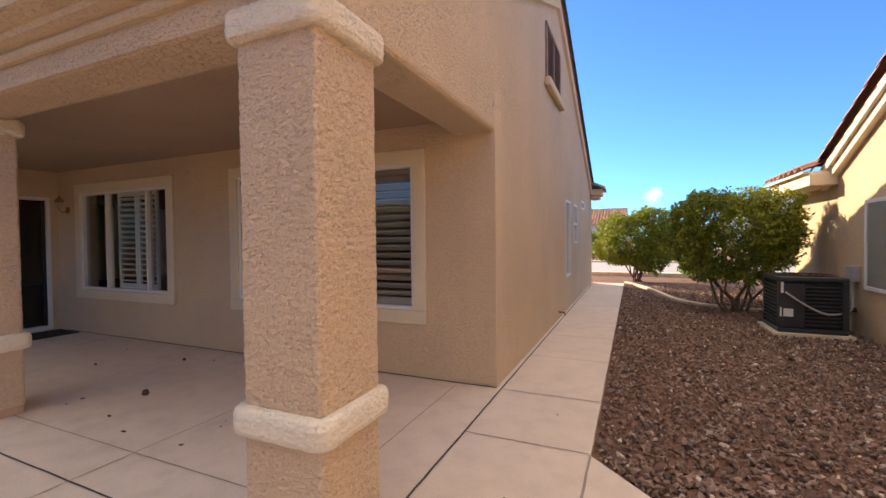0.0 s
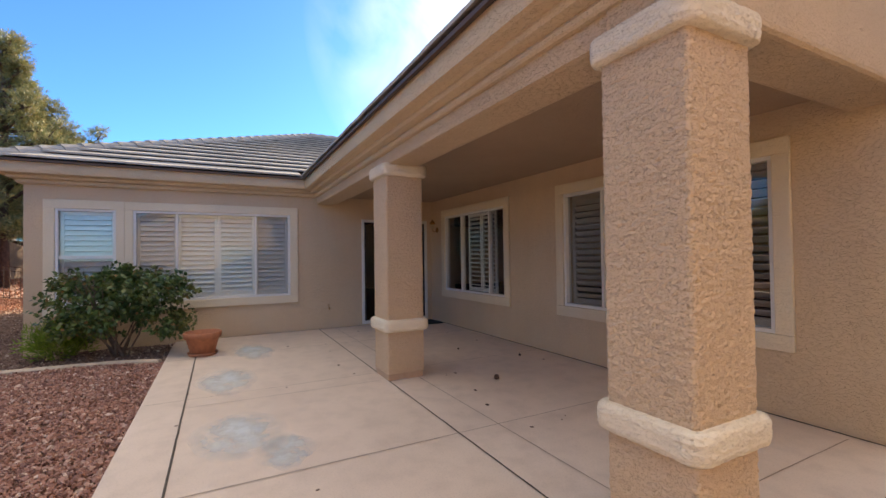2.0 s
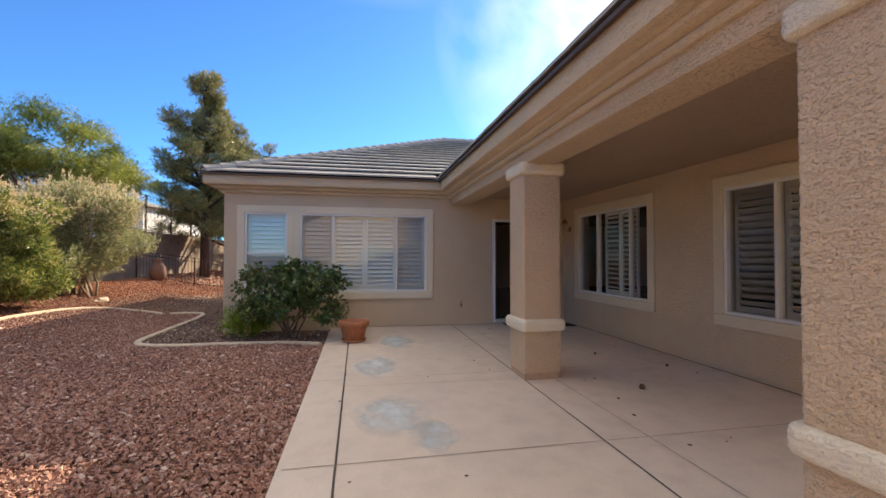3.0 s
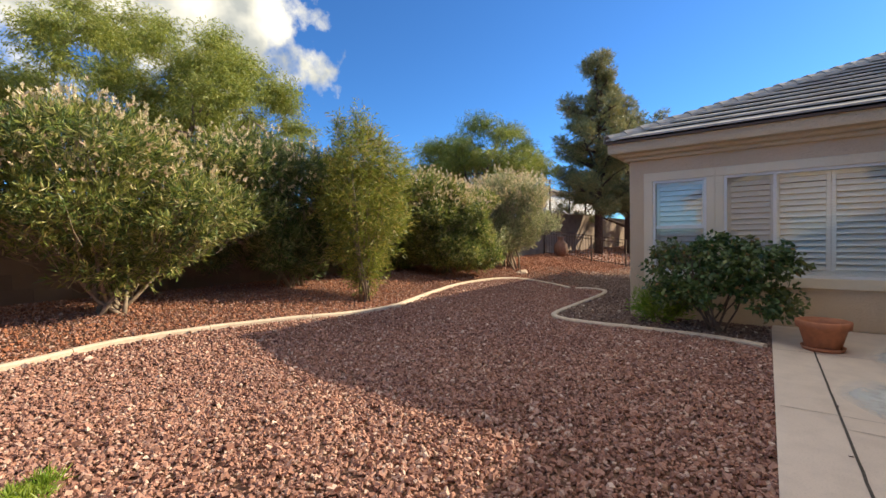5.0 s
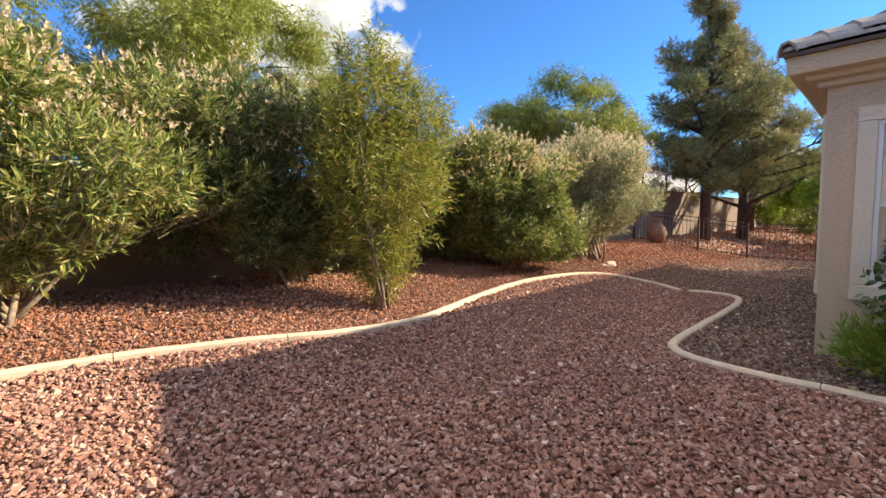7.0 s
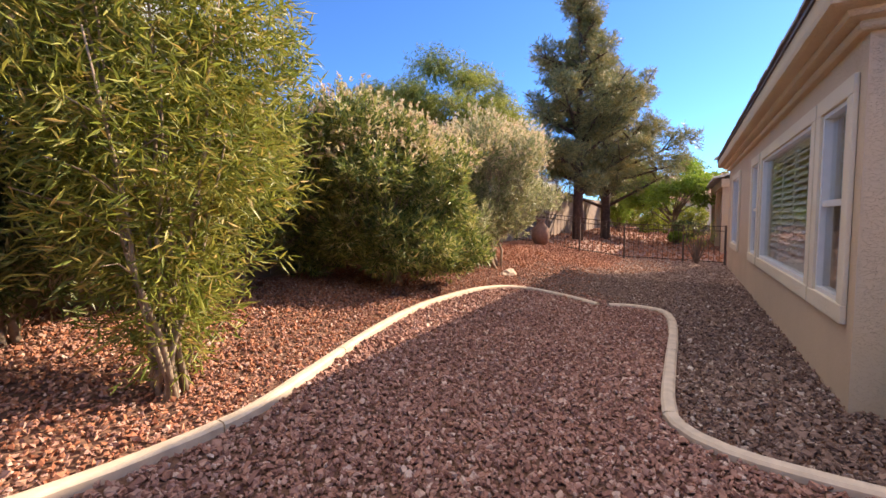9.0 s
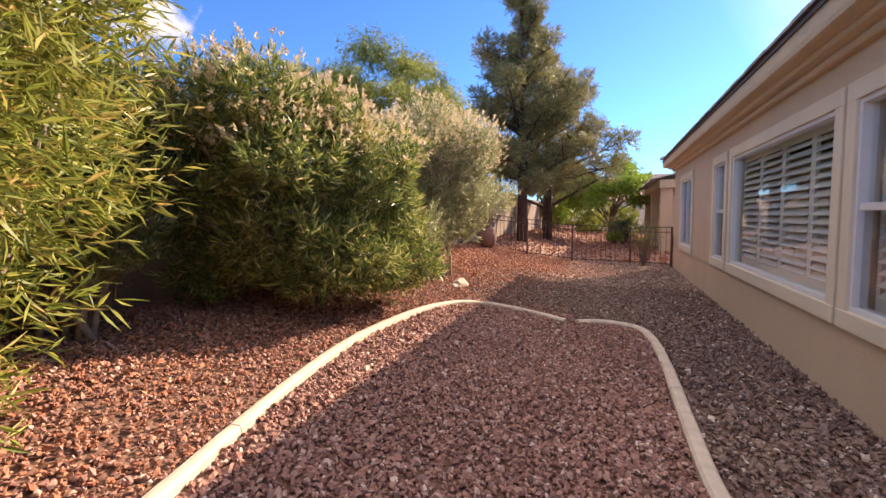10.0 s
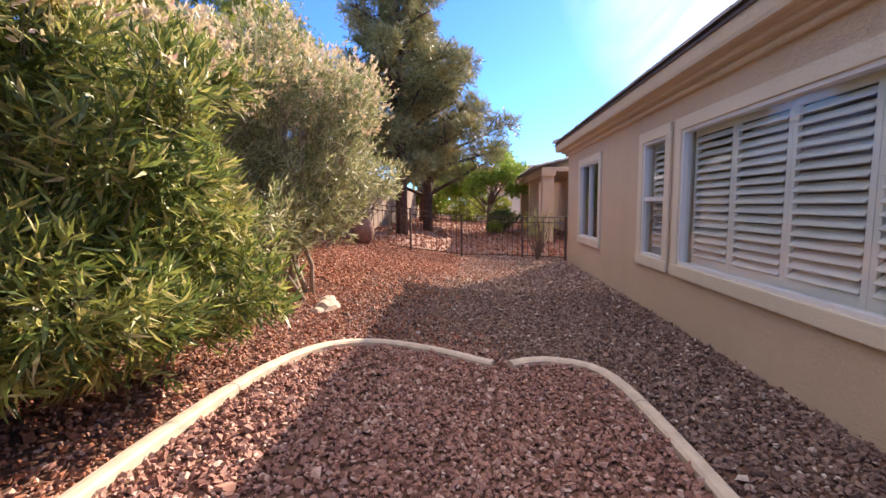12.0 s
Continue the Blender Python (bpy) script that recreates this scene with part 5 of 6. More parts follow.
stones("gravel_bank_far", "orange rock rising to the fence", GRAVEL_ORANGE, -17.5, -12.0, -10.0, -4.0, 900, 0.038, keep_bank, 6)
stones("gravel_beyond", "reddish rock beyond the fence", GRAVEL_ORANGE, -40.0, -17.5, -10.0, 0.0, 30, 0.09, lambda x, y: x < 0, 7)
stones("gravel_side", "brown crushed rock between the walk and the next house", GRAVEL_BROWN, 0.9, 4.0, 1.0, 12.5, 950, 0.032,
       lambda x, y: (x > 0.91) & ((x + y > 2.38)) & curb_gap(x, y, [(1.1, 12.7), (1.6, 10.5), (2.1, 8.8), (3.3, 8.0)], 0.09), 8)
stones("gravel_side_near", "brown crushed rock beside the patio edge", GRAVEL_BROWN, 0.9, 4.0, -3.0, 1.5, 500, 0.045,
       lambda x, y: (x > 2.62) | ((x + y > 2.38) & (x > 0.91)), 9)

# ---------------------------------------------------------------- garden plants

oleander((-1.5, -8.8), 4.4, 2.4, 2.4, "broad oleander with bare pale stems by the garden wall", L_OLEANDER, 0.2, 11, 3300, 0.3, 0.5,
         extra=((0.0, 0.3, 0.55, 0.5, 0.4, 0.3), (-0.5, 0.5, 0.9, 0.5, 0.4, 0.35), (0.5, 0.4, 1.1, 0.6, 0.4, 0.3)))
oleander((1.6, -9.0), 3.6, 2.2, 2.35, "dense oleander at the garden wall", L_OLEANDER, 0.2, 12, 2200, 0.15, 0.3)
oleander((-4.3, -9.2), 3.5, 1.9, 2.6, "dense dark oleander against the garden wall", L_OLEANDER_DARK, 0.14, 13, 3400, 0.15, 0.22)
oleander((-6.3, -9.4), 2.8, 1.3, 2.45, "dense dark oleander against the garden wall", L_OLEANDER_DARK, 0.1, 16, 1900, 0.25, 0.3)
oleander((-8.3, -8.75), 3.1, 2.5, 2.4, "rounded oleander with browned tips on the rock bank", L_OLEANDER, 0.28, 14, 4600, 0.08, 0.16)
oleander((-11.25, -8.4), 3.3, 2.8, 2.85, "pale dusty oleander with pinkish spent flowers", L_OLEANDER_PALE, 0.4, 15, 4300, 0.08, 0.2, leaf=0.10)


def willowy():
    t = plant("willowy_shrub", "tall feathery yellow-green shrub with narrow leaves beside the curb", "shrub", (-4.85, -7.85))
    clumps = [(0, 0, 0.5, 0.3, 0.3, 0.4), (0.0, 0, 0.95, 0.52, 0.45, 0.42), (-0.2, 0.05, 1.4, 0.66, 0.55, 0.42), (0.25, -0.05, 1.65, 0.55, 0.5, 0.4), (-0.3, 0, 1.95, 0.68, 0.5, 0.4),
              (0.1, 0, 2.3, 0.55, 0.45, 0.35), (-0.45, 0.1, 2.4, 0.4, 0.35, 0.3), (0.35, 0.0, 2.65, 0.13, 0.13, 0.35), (0.0, 0.0, 2.75, 0.22, 0.2, 0.3), (-0.4, 0.05, 2.7, 0.16, 0.14, 0.25),
              (-0.95, 0.05, 2.35, 0.13, 0.13, 0.3), (0.6, 0.05, 2.2, 0.2, 0.2, 0.3), (0.15, 0.1, 3.0, 0.08, 0.08, 0.3), (0.5, 0.0, 2.85, 0.07, 0.07, 0.28), (-0.2, 0, 2.95, 0.08, 0.08, 0.25)]
    p, u = clump_points(clumps, 3600, (0.35, 1.2), seed=31, low=0.12)
    v, f = leaves(p, unit(u * 0.6 + np.array([[0, 0, 0.5]])), 7, 0.12, 0.014, (15, 80), 0.12, 0.35, 31)
    link_mesh("crown", np_mesh("crown", v, f), L_BAMBOO, t, kind="stuff")
    rng = random.Random(5)
    stems(t, [(rng.uniform(-0.5, 0.5), rng.uniform(-0.4, 0.4), rng.uniform(1.7, 2.7)) for _ in range(12)] + [(0.15, 0.1, 3.15), (0.5, 0, 3.0), (-0.95, 0.05, 2.5)], 0.018, BARK_PALE, 0.12, 5, twist=0.06)


willowy()


def rose_bush():
    t = plant("rose_bush", "broad dark green rose bush beside the patio slab", "shrub", (-6.45, -2.85))
    rng_ = random.Random(44)
    clumps = [(0.2, 0.25, 0.85, 0.34, 0.34, 0.26), (0.1, -0.3, 0.7, 0.36, 0.38, 0.30), (0.3, 0.55, 0.95, 0.28, 0.26, 0.18), (0, 0.0, 1.0, 0.30, 0.4, 0.16)]
    clumps += [(rng_.uniform(-0.3, 0.6), rng_.uniform(-0.62, 0.8), rng_.uniform(0.4, 1.2), 0.15, 0.15, 0.11) for _ in range(22)]
    p, u = clump_points(clumps, 1050, (0.35, 1.45), seed=41, low=0.2)
    v, f = leaves(p, unit(u * 0.7 + np.array([[0, 0, 0.4]])), 7, 0.075, 0.05, (35, 95), 0.06, 0.25, 41)
    link_mesh("crown", np_mesh("crown", v, f), L_ROSE, t, kind="stuff")
    rng = random.Random(6)
    stems(t, [(rng.uniform(-0.2, 0.5), rng.uniform(-0.7, 0.7), rng.uniform(0.7, 1.2)) for _ in range(12)], 0.016, BARK, 0.15, 6, twist=0.05)
    t = plant("low_shrub", "low bright yellow-green feathery shrub beside the rose bush", "shrub", (-6.7, -3.55))
    clumps = [(0.1, 0, 0.28, 0.34, 0.36, 0.26), (0.2, 0.25, 0.38, 0.25, 0.25, 0.22)]
    p, u = clump_points(clumps, 500, (0.3, 1.1), seed=42, low=0.03)
    v, f = leaves(p, unit(u * 0.6 + np.array([[0, 0, 0.7]])), 7, 0.09, 0.014, (10, 60), 0.06, 0.1, 42)
    link_mesh("crown", np_mesh("crown", v, f), L_BRIGHT, t, kind="stuff")
    stems(t, [(0.2, 0.1, 0.4), (0, -0.15, 0.35), (0.1, 0.3, 0.4)], 0.01, BARK, 0.05, 7)


rose_bush()


def rounded_bush(name, label, at, w, d, h, leafm, n, seed, leaf=0.06, lean=0.0, low=0.4, group="", base=0.42):
    t = plant(name, label, "shrub", at, group)
    rng = random.Random(seed)
    clumps = [(0, 0, h * 0.58, w * 0.4, d * 0.4, h * 0.36)]
    for i in range(11):
        a, r = rng.uniform(0, 6.28), rng.uniform(0.3, 0.62)
        clumps.append((math.cos(a) * r * w / 2, math.sin(a) * r * d / 2, rng.uniform(base, 0.80) * h, w * 0.2, d * 0.2, h * 0.18))
    p, u = clump_points(clumps, n, (0.75, 1.06), seed=seed, low=low)
    v, f = leaves(p, unit(u + np.array([[0, 0, 0.4]])), 7, leaf, leaf * 0.42, (25, 85), 0.05, 0.1, seed)
    link_mesh("crown", np_mesh("crown", v, f), leafm, t, kind="stuff")
    stems(t, [(rng.uniform(-0.35, 0.35) * w, rng.uniform(-0.35, 0.35) * d, h * rng.uniform(0.5, 0.75)) for _ in range(9)], 0.028, BARK, 0.2, seed)
    return t


rounded_bush("side_shrub", "large rounded shrub with open twiggy base beside the condenser", (2.85, 7.95), 2.35, 2.2, 2.25, L_SHRUB, 5600, 51, 0.075, low=0.55)
rounded_bush("side_shrub", "rounded dark green shrub at the end of the walk", (1.25, 13.4), 2.5, 2.3, 2.3, L_SHRUB, 6500, 52, 0.08, low=0.03, base=0.2)
rounded_bush("far_shrub", "dark green hedge shrub across the street", (-1.0, 26.5), 2.6, 2.2, 1.7, L_SHRUB, 1200, 57, 0.16, low=0.05, base=0.25)
rounded_bush("far_shrub", "dark green hedge shrub across the street", (3.4, 26.0), 3.6, 2.4, 2.0, L_SHRUB, 1600, 58, 0.16, low=0.05, base=0.25)
rounded_bush("far_shrub", "low clipped shrub near the street", (3.0, 14.2), 1.2, 1.2, 0.8, L_BRIGHT, 700, 53, 0.08, low=0.05)
rounded_bush("far_shrub", "round dark clipped bush beyond the fence", (-27.5, -4.9), 1.9, 1.9, 1.15, L_ROSE, 900, 54, 0.1, low=0.05)
rounded_bush("conifer_shrub", "upright yellow-green shrub among the pines", (-31.0, -8.4), 1.3, 1.3, 2.4, L_BRIGHT, 900, 55, 0.12, low=0.1)
for k, (x, y, w, h) in enumerate(((-36.0, -7.6, 3.0, 2.2), (-38.5, -5.2, 3.4, 2.0), (-41.0, -9.0, 3.6, 2.8), (-35.0, -9.3, 2.2, 2.4), (-43.0, -6.8, 3.6, 3.0))):
    rounded_bush("far_shrub", "rounded green hedge shrub down the row of yards", (x, y), w, w, h, L_SHRUB, 900, 90 + k, 0.16, low=0.05, base=0.2)
rounded_bush("far_shrub", "low yellow-green shrub beyond the fence", (-26.0, -5.4), 0.8, 0.8, 0.6, L_BRIGHT, 300, 56, 0.1, low=0.02)


def bare_bush():
    t = plant("bare_bush", "nearly leafless reddish twiggy bush at the fence", "shrub", (-16.95, -4.75))
    rng = random.Random(8)
    bm = bmesh.new()
    for i in range(34):
        a = rng.uniform(0, 6.28)
        e = Vector((math.cos(a) * rng.uniform(0.1, 0.5), math.sin(a) * rng.uniform(0.1, 0.45), rng.uniform(0.7, 1.35)))
        m = e * 0.5 + Vector((rng.uniform(-0.1, 0.1), rng.uniform(-0.1, 0.1), 0))
        tube(bm, [(0, 0, -0.03), m, e], [0.012, 0.008, 0.003], 4)
    part("trunk", bm, BARK, t)
    p, u = clump_points([(0, 0, 0.9, 0.5, 0.45, 0.45)], 130, (0.3, 1.0), seed=61)
    v, f = leaves(p, u, 3, 0.05, 0.02, (20, 80), 0.05, 0.1, 61)
    link_mesh("crown", np_mesh("crown", v, f), L_SHRUB, t, kind="stuff")


bare_bush()


def tree(name, label, at, trunk_pts, trunk_r, limbs, clumps, n, leafm, leaf, bark, per=9, seed=0, shell=(0.3, 1.05), up=0.5, tilt=(20, 80), group="", droop=0.15, width=0.3, stem=0.12):
    t = plant(name, label, "tree", at, group)
    bm = bmesh.new()
    k = len(trunk_pts)
    tube(bm, trunk_pts, [trunk_r * (1 - 0.8 * i / (k - 1)) for i in range(k)], 9)
    rng = random.Random(seed)
    for a, b in limbs:
        a, b = Vector(a), Vector(b)
        m = a.lerp(b, 0.5) + Vector((rng.uniform(-1, 1), rng.uniform(-1, 1), rng.uniform(-0.3, 1))) * (b - a).length * 0.08
        tube(bm, [a, m, b], [trunk_r * 0.38, trunk_r * 0.24, trunk_r * 0.08], 6)
        for _ in range(3):
            q = m.lerp(b, rng.uniform(0, 0.7))
            e = q + Vector((rng.uniform(-1, 1), rng.uniform(-1, 1), rng.uniform(-0.1, 0.8))) * (b - a).length * 0.35
            tube(bm, [q, (q + e) / 2 + Vector((0, 0, 0.05)), e], [trunk_r * 0.16, trunk_r * 0.1, trunk_r * 0.03], 5)
    part("trunk", bm, bark, t, smooth=True)
    p, u = clump_points(clumps, n, shell, seed=seed)
    v, f = leaves(p, unit(u + np.array([[0, 0, up]])), per, leaf, leaf * width, tilt, stem, droop, seed)
    link_mesh("crown", np_mesh("crown", v, f), leafm, t, kind="stuff")
    return t


def pine(at, h, seed, spread=1.0, skew=0.0, n=5200, low=0.16, label="tall pine with dark bark and tufted grey-green needles"):
    rng = random.Random(seed)
    limbs, clumps = [], []
    levels = 17
    for i in range(levels):
        f = i / (levels - 1)
        z = h * (low + 0.05 + (0.92 - low) * f)
        reach = h * 0.27 * spread * (1 - f) ** 0.62 + 0.3
        for k in range(rng.randint(2, 4)):
            a = rng.uniform(0, 6.28)
            r = reach * rng.uniform(0.35, 1.15)
            e = (math.cos(a) * r + skew * r, math.sin(a) * r, z + r * rng.uniform(0.05, 0.6))
            limbs.append(((0, 0, z - r * 0.1), e))
            for s in (1.0, 0.78, 0.5):
                q = rng.uniform(0.26, 0.6) * (0.65 + 0.5 * (1 - f))
                clumps.append((e[0] * s + rng.uniform(-0.2, 0.2), e[1] * s + rng.uniform(-0.2, 0.2), z + (e[2] - z) * s + rng.uniform(-0.1, 0.35), q, q, q * rng.uniform(0.5, 0.9)))
    clumps.append((0, 0, h * 0.97, 0.3, 0.3, 0.6))
    return tree("pine_tree", label, at, [(0, 0, -0.2), (0.05, 0.03, h * 0.3), (-0.05, 0.02, h * 0.6), (0, 0, h * 0.95)], 0.22, limbs, clumps, n, L_PINE, 0.19, BARK_DARK,
                per=7, seed=seed, shell=(0.2, 1.05), up=0.6, tilt=(5, 70), group="pines beyond the fence", width=0.13, stem=0.1)


pine((-20.6, -8.7), 9.2, 71, 1.0, n=13000)
pine((-24.0, -8.2), 8.0, 72, 1.45, n=10000)
pine((-30.5, -9.2), 7.6, 73, 1.2, n=4000)


def spreading_tree(name, label, at, h, r, leafm, seed, n, leaf, flat=0.3, base=1.2, bark=BARK, per=9, droop=0.3, width=0.25, cl=22, clump=0.26):
    rng = random.Random(seed)
    limbs, clumps = [], []
    for i in range(cl):
        a, q = rng.uniform(0, 6.28), r * math.sqrt(rng.uniform(0.02, 1)) * 0.85
        top = h - (h - base) * 0.55 * (q / r) ** 2
        z = rng.uniform(base + (top - base) * 0.35, top - 0.3)
        e = (math.cos(a) * q, math.sin(a) * q, z)
        if i < 14:
            limbs.append(((e[0] * 0.08, e[1] * 0.08, base * rng.uniform(0.7, 1.1)), e))
        s = r * clump * rng.uniform(0.7, 1.25)
        clumps.append((*e, s, s, s * rng.uniform(0.45, 0.7)))
    return tree(name, label, at, [(0, 0, -0.2), (0.06, 0, base * 0.5), (0, 0.05, base), (0.1, 0, base * 1.5)], r * 0.055, limbs, clumps, n, leafm, leaf, bark, per, seed,
                (0.2, 1.1), 0.2, (20, 90), droop=droop, width=width)


spreading_tree("mesquite_tree", "wide airy yellow-green mesquite behind the garden wall", (-3.9, -13.8), 6.3, 4.1, L_MESQUITE, 81, 27000, 0.088, base=1.6, per=8, width=0.2, cl=120, clump=0.12, droop=0.6)
spreading_tree("mesquite_tree", "wide airy yellow-green mesquite behind the garden wall", (2.6, -14.2), 5.0, 3.2, L_MESQUITE, 82, 2600, 0.10, base=1.6, per=9, width=0.2, cl=26, clump=0.19)
spreading_tree("willow_tree", "rounded green tree with drooping foliage behind the wall", (-15.6, -12.2), 6.0, 3.0, L_MESQUITE, 83, 12000, 0.12, base=2.2, per=9, width=0.17, cl=44, clump=0.24, droop=0.7)
spreading_tree("yard_tree", "rounded bright green tree beyond the fence", (-28.6, -5.6), 4.6, 2.2, L_BRIGHT, 84, 3600, 0.13, base=1.3, per=8, width=0.4, cl=20, clump=0.34)
spreading_tree("far_tree", "green trees in the distance", (-48.0, -9.5), 6.0, 3.6, L_BRIGHT, 85, 2200, 0.25, base=1.5, width=0.4)
spreading_tree("far_tree", "green trees in the distance", (-56.0, -3.5), 6.0, 4.0, L_MESQUITE, 86, 2200, 0.28, base=1.5, width=0.4)

# ---------------------------------------------------------------- neighbouring houses


def barrel_roof(parent, a, b, up, run, slope, mat, tile=0.30, course=0.36, seed=0, left=0.0, right=0.0):
    """S-tiles: rows of half-round tiles running up the slope."""
    a, b, up = np.array(a, float), np.array(b, float), np.array((*up, 0.0), float)
    along = (b - a) / np.linalg.norm(b - a)
    length = np.linalg.norm(b - a)
    rng = np.random.default_rng(seed)
    verts, faces = [], []
    prof = [(-0.5, 0.0), (-0.32, 0.055), (-0.08, 0.075), (0.16, 0.055), (0.3, 0.012), (0.5, 0.0)]
    m = len(prof)
    for k in range(int(math.ceil(run / course))):
        d0, d1 = k * course, min((k + 1) * course + 0.04, run)
        s0, s1 = left * d0, length - right * d0
        for i in range(int((s1 - s0) / tile)):
            c = s0 + (i + 0.5) * tile
            j = rng.uniform(-0.01, 0.01)
            v = []
            for d, lift in ((d0 + j, 0.035), (d1, 0.0)):
                for low in (0, 1):
                    for u, h in prof:
                        p = a + along * (c + u * tile * 0.99) + up * d
                        v.append((p[0], p[1], a[2] + d * slope + lift + h - low * 0.018))
            base = len(verts) * 4 * m
            f = []
            for q in range(m - 1):
                f.append((q, q + 1, 2 * m + q + 1, 2 * m + q))
                f.append((m + q, m + q + 1, q + 1, q))
            faces.append(np.array(f) + base)
            verts.append(np.array(v))
    ob = link_mesh("roof_tile", np_mesh("roof_tile", np.concatenate(verts), np.concatenate(faces)), mat, parent, kind="stuff")
    return ob


def prism(bm, pts, lo, hi, axis=0):
    """A polygon extruded along x (axis 0) or y (axis 1); pts are (other level axis, z)."""
    mk = (lambda v, p: (v, p[0], p[1])) if axis == 0 else (lambda v, p: (p[0], v, p[1]))
    a, b = [bm.verts.new(mk(lo, p)) for p in pts], [bm.verts.new(mk(hi, p)) for p in pts]
    bm.faces.new(a), bm.faces.new(b[::-1])
    for i in range(len(pts)):
        j = (i + 1) % len(pts)
        bm.faces.new((a[i], b[i], b[j], a[j]))
    bmesh.ops.recalc_face_normals(bm, faces=bm.faces)


NX = 4.0


def neighbor_east():
    t = thing("neighbor_house", "sunlit tan stucco house with a red-brown barrel tile roof", "house", at=(0, 0, 0))
    ry, rz, sl = 1.35, 5.05, 0.46
    bm = bmesh.new()
    prism(bm, [(-4.4, -0.3), (7.1, -0.3), (7.1, 2.42), (ry, rz), (-4.4, rz - (ry + 4.4) * sl)], NX, NX + 9)
    part("wall", bm, NEIGHBOR, t)
    bm = bmesh.new()
    box(bm, (NX + 0.03, 7.09, -0.3), (NX + 9, 9.1, 2.35))
    part("wall", bm, NEIGHBOR, t)
    bm = bmesh.new()
    for y0, z0, y1, z1 in ((7.5, 2.33, ry, rz + 0.12), (-4.8, rz + 0.12 - (ry + 4.8) * sl, ry, rz + 0.12)):
        for dx, dz0, dz1 in ((0.0, -0.26, -0.12), (-0.05, -0.13, 0.0)):
            vs = [bm.verts.new(p) for p in [(NX - 0.09 + dx, y0, z0 + dz0), (NX + 0.0, y0, z0 + dz0), (NX + 0.0, y0, z0 + dz1), (NX - 0.09 + dx, y0, z0 + dz1),
                                            (NX - 0.09 + dx, y1, z1 + dz0), (NX + 0.0, y1, z1 + dz0), (NX + 0.0, y1, z1 + dz1), (NX - 0.09 + dx, y1, z1 + dz1)]]
            for f in ((0, 1, 2, 3), (4, 7, 6, 5), (0, 4, 5, 1), (1, 5, 6, 2), (2, 6, 7, 3), (3, 7, 4, 0)):
                bm.faces.new([vs[i] for i in f])
    bmesh.ops.recalc_face_normals(bm, faces=bm.faces)
    part("rake_moulding", bm, TRIM_FINE, t, "pale stepped rake moulding")
    bm = bmesh.new()
    box(bm, (NX - 0.35, 7.11, 2.13), (NX + 0.05, 9.3, 2.33), 0.02)
    box(bm, (NX - 0.42, 7.17, 2.33), (NX + 9, 9.35, 2.36))
    part("eave", bm, TRIM_FINE, t, "pale boxed eave")
    barrel_roof(t, (NX - 0.42, 9.3, 2.37), (NX - 0.42, 7.15, 2.37), (1, 0), 4.5, 0.4, TILE_RED, seed=1)
    barrel_roof(t, (NX + 8.5, 7.6, 2.33), (NX - 0.14, 7.6, 2.33), (0, -1), 6.25, sl - 0.01, TILE_RED, seed=2)
    barrel_roof(t, (NX - 0.14, -4.9, 2.5), (NX + 8.5, -4.9, 2.5), (0, 1), 6.25, sl + 0.02, TILE_RED, seed=3)
    cap_row(t, (NX - 0.1, 7.55, 2.36), (NX - 0.1, ry, rz + 0.16), TILE_RED, 0.12, 0.4)
    cap_row(t, (NX - 0.1, ry, rz + 0.2), (NX + 8.5, ry, rz + 0.2), TILE_RED, 0.12, 0.4)
    bm = bmesh.new()
    tube(bm, [(NX + 0.9, 5.2, 2.9), (NX + 0.9, 5.2, 3.35)], [0.06, 0.06], 10)
    tube(bm, [(NX + 0.9, 5.2, 3.35), (NX + 0.9, 5.2, 3.42)], [0.1, 0.1], 10)
    part("vent_pipe", bm, TILE_RED, t, "brown roof vent pipe")
    # windows on the wall toward the side yard
    for y0, y1 in ((4.6, 6.21), (-1.6, -0.2)):
        win = new("side_window")
        win.parent = t
        bm = bmesh.new()
        f = 0.05
        for lo, hi in (((y0, 0.62), (y1, 0.62 + f)), ((y0, 1.82 - f), (y1, 1.82)), ((y0, 0.62 + f), (y0 + f, 1.82 - f)), ((y1 - f, 0.62 + f), (y1, 1.82 - f)),
                       (((y0 + y1) / 2 - 0.02, 0.67), ((y0 + y1) / 2 + 0.02, 1.77))):
            box(bm, (NX - 0.03, lo[0], lo[1]), (NX + 0.01, hi[0], hi[1]), 0.004)
        part("frame", bm, VINYL, win)
        bm = bmesh.new()
        box(bm, (NX - 0.022, y0 + f, 0.67), (NX - 0.018, y1 - f, 1.77))
        part("pane", bm, GLASS, win)
        bm = bmesh.new()
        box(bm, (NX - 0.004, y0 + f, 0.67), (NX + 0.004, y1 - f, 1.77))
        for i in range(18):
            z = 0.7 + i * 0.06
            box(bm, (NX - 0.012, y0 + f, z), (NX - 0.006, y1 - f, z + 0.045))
        part("blind", bm, SLAT_SHADED, win)


neighbor_east()


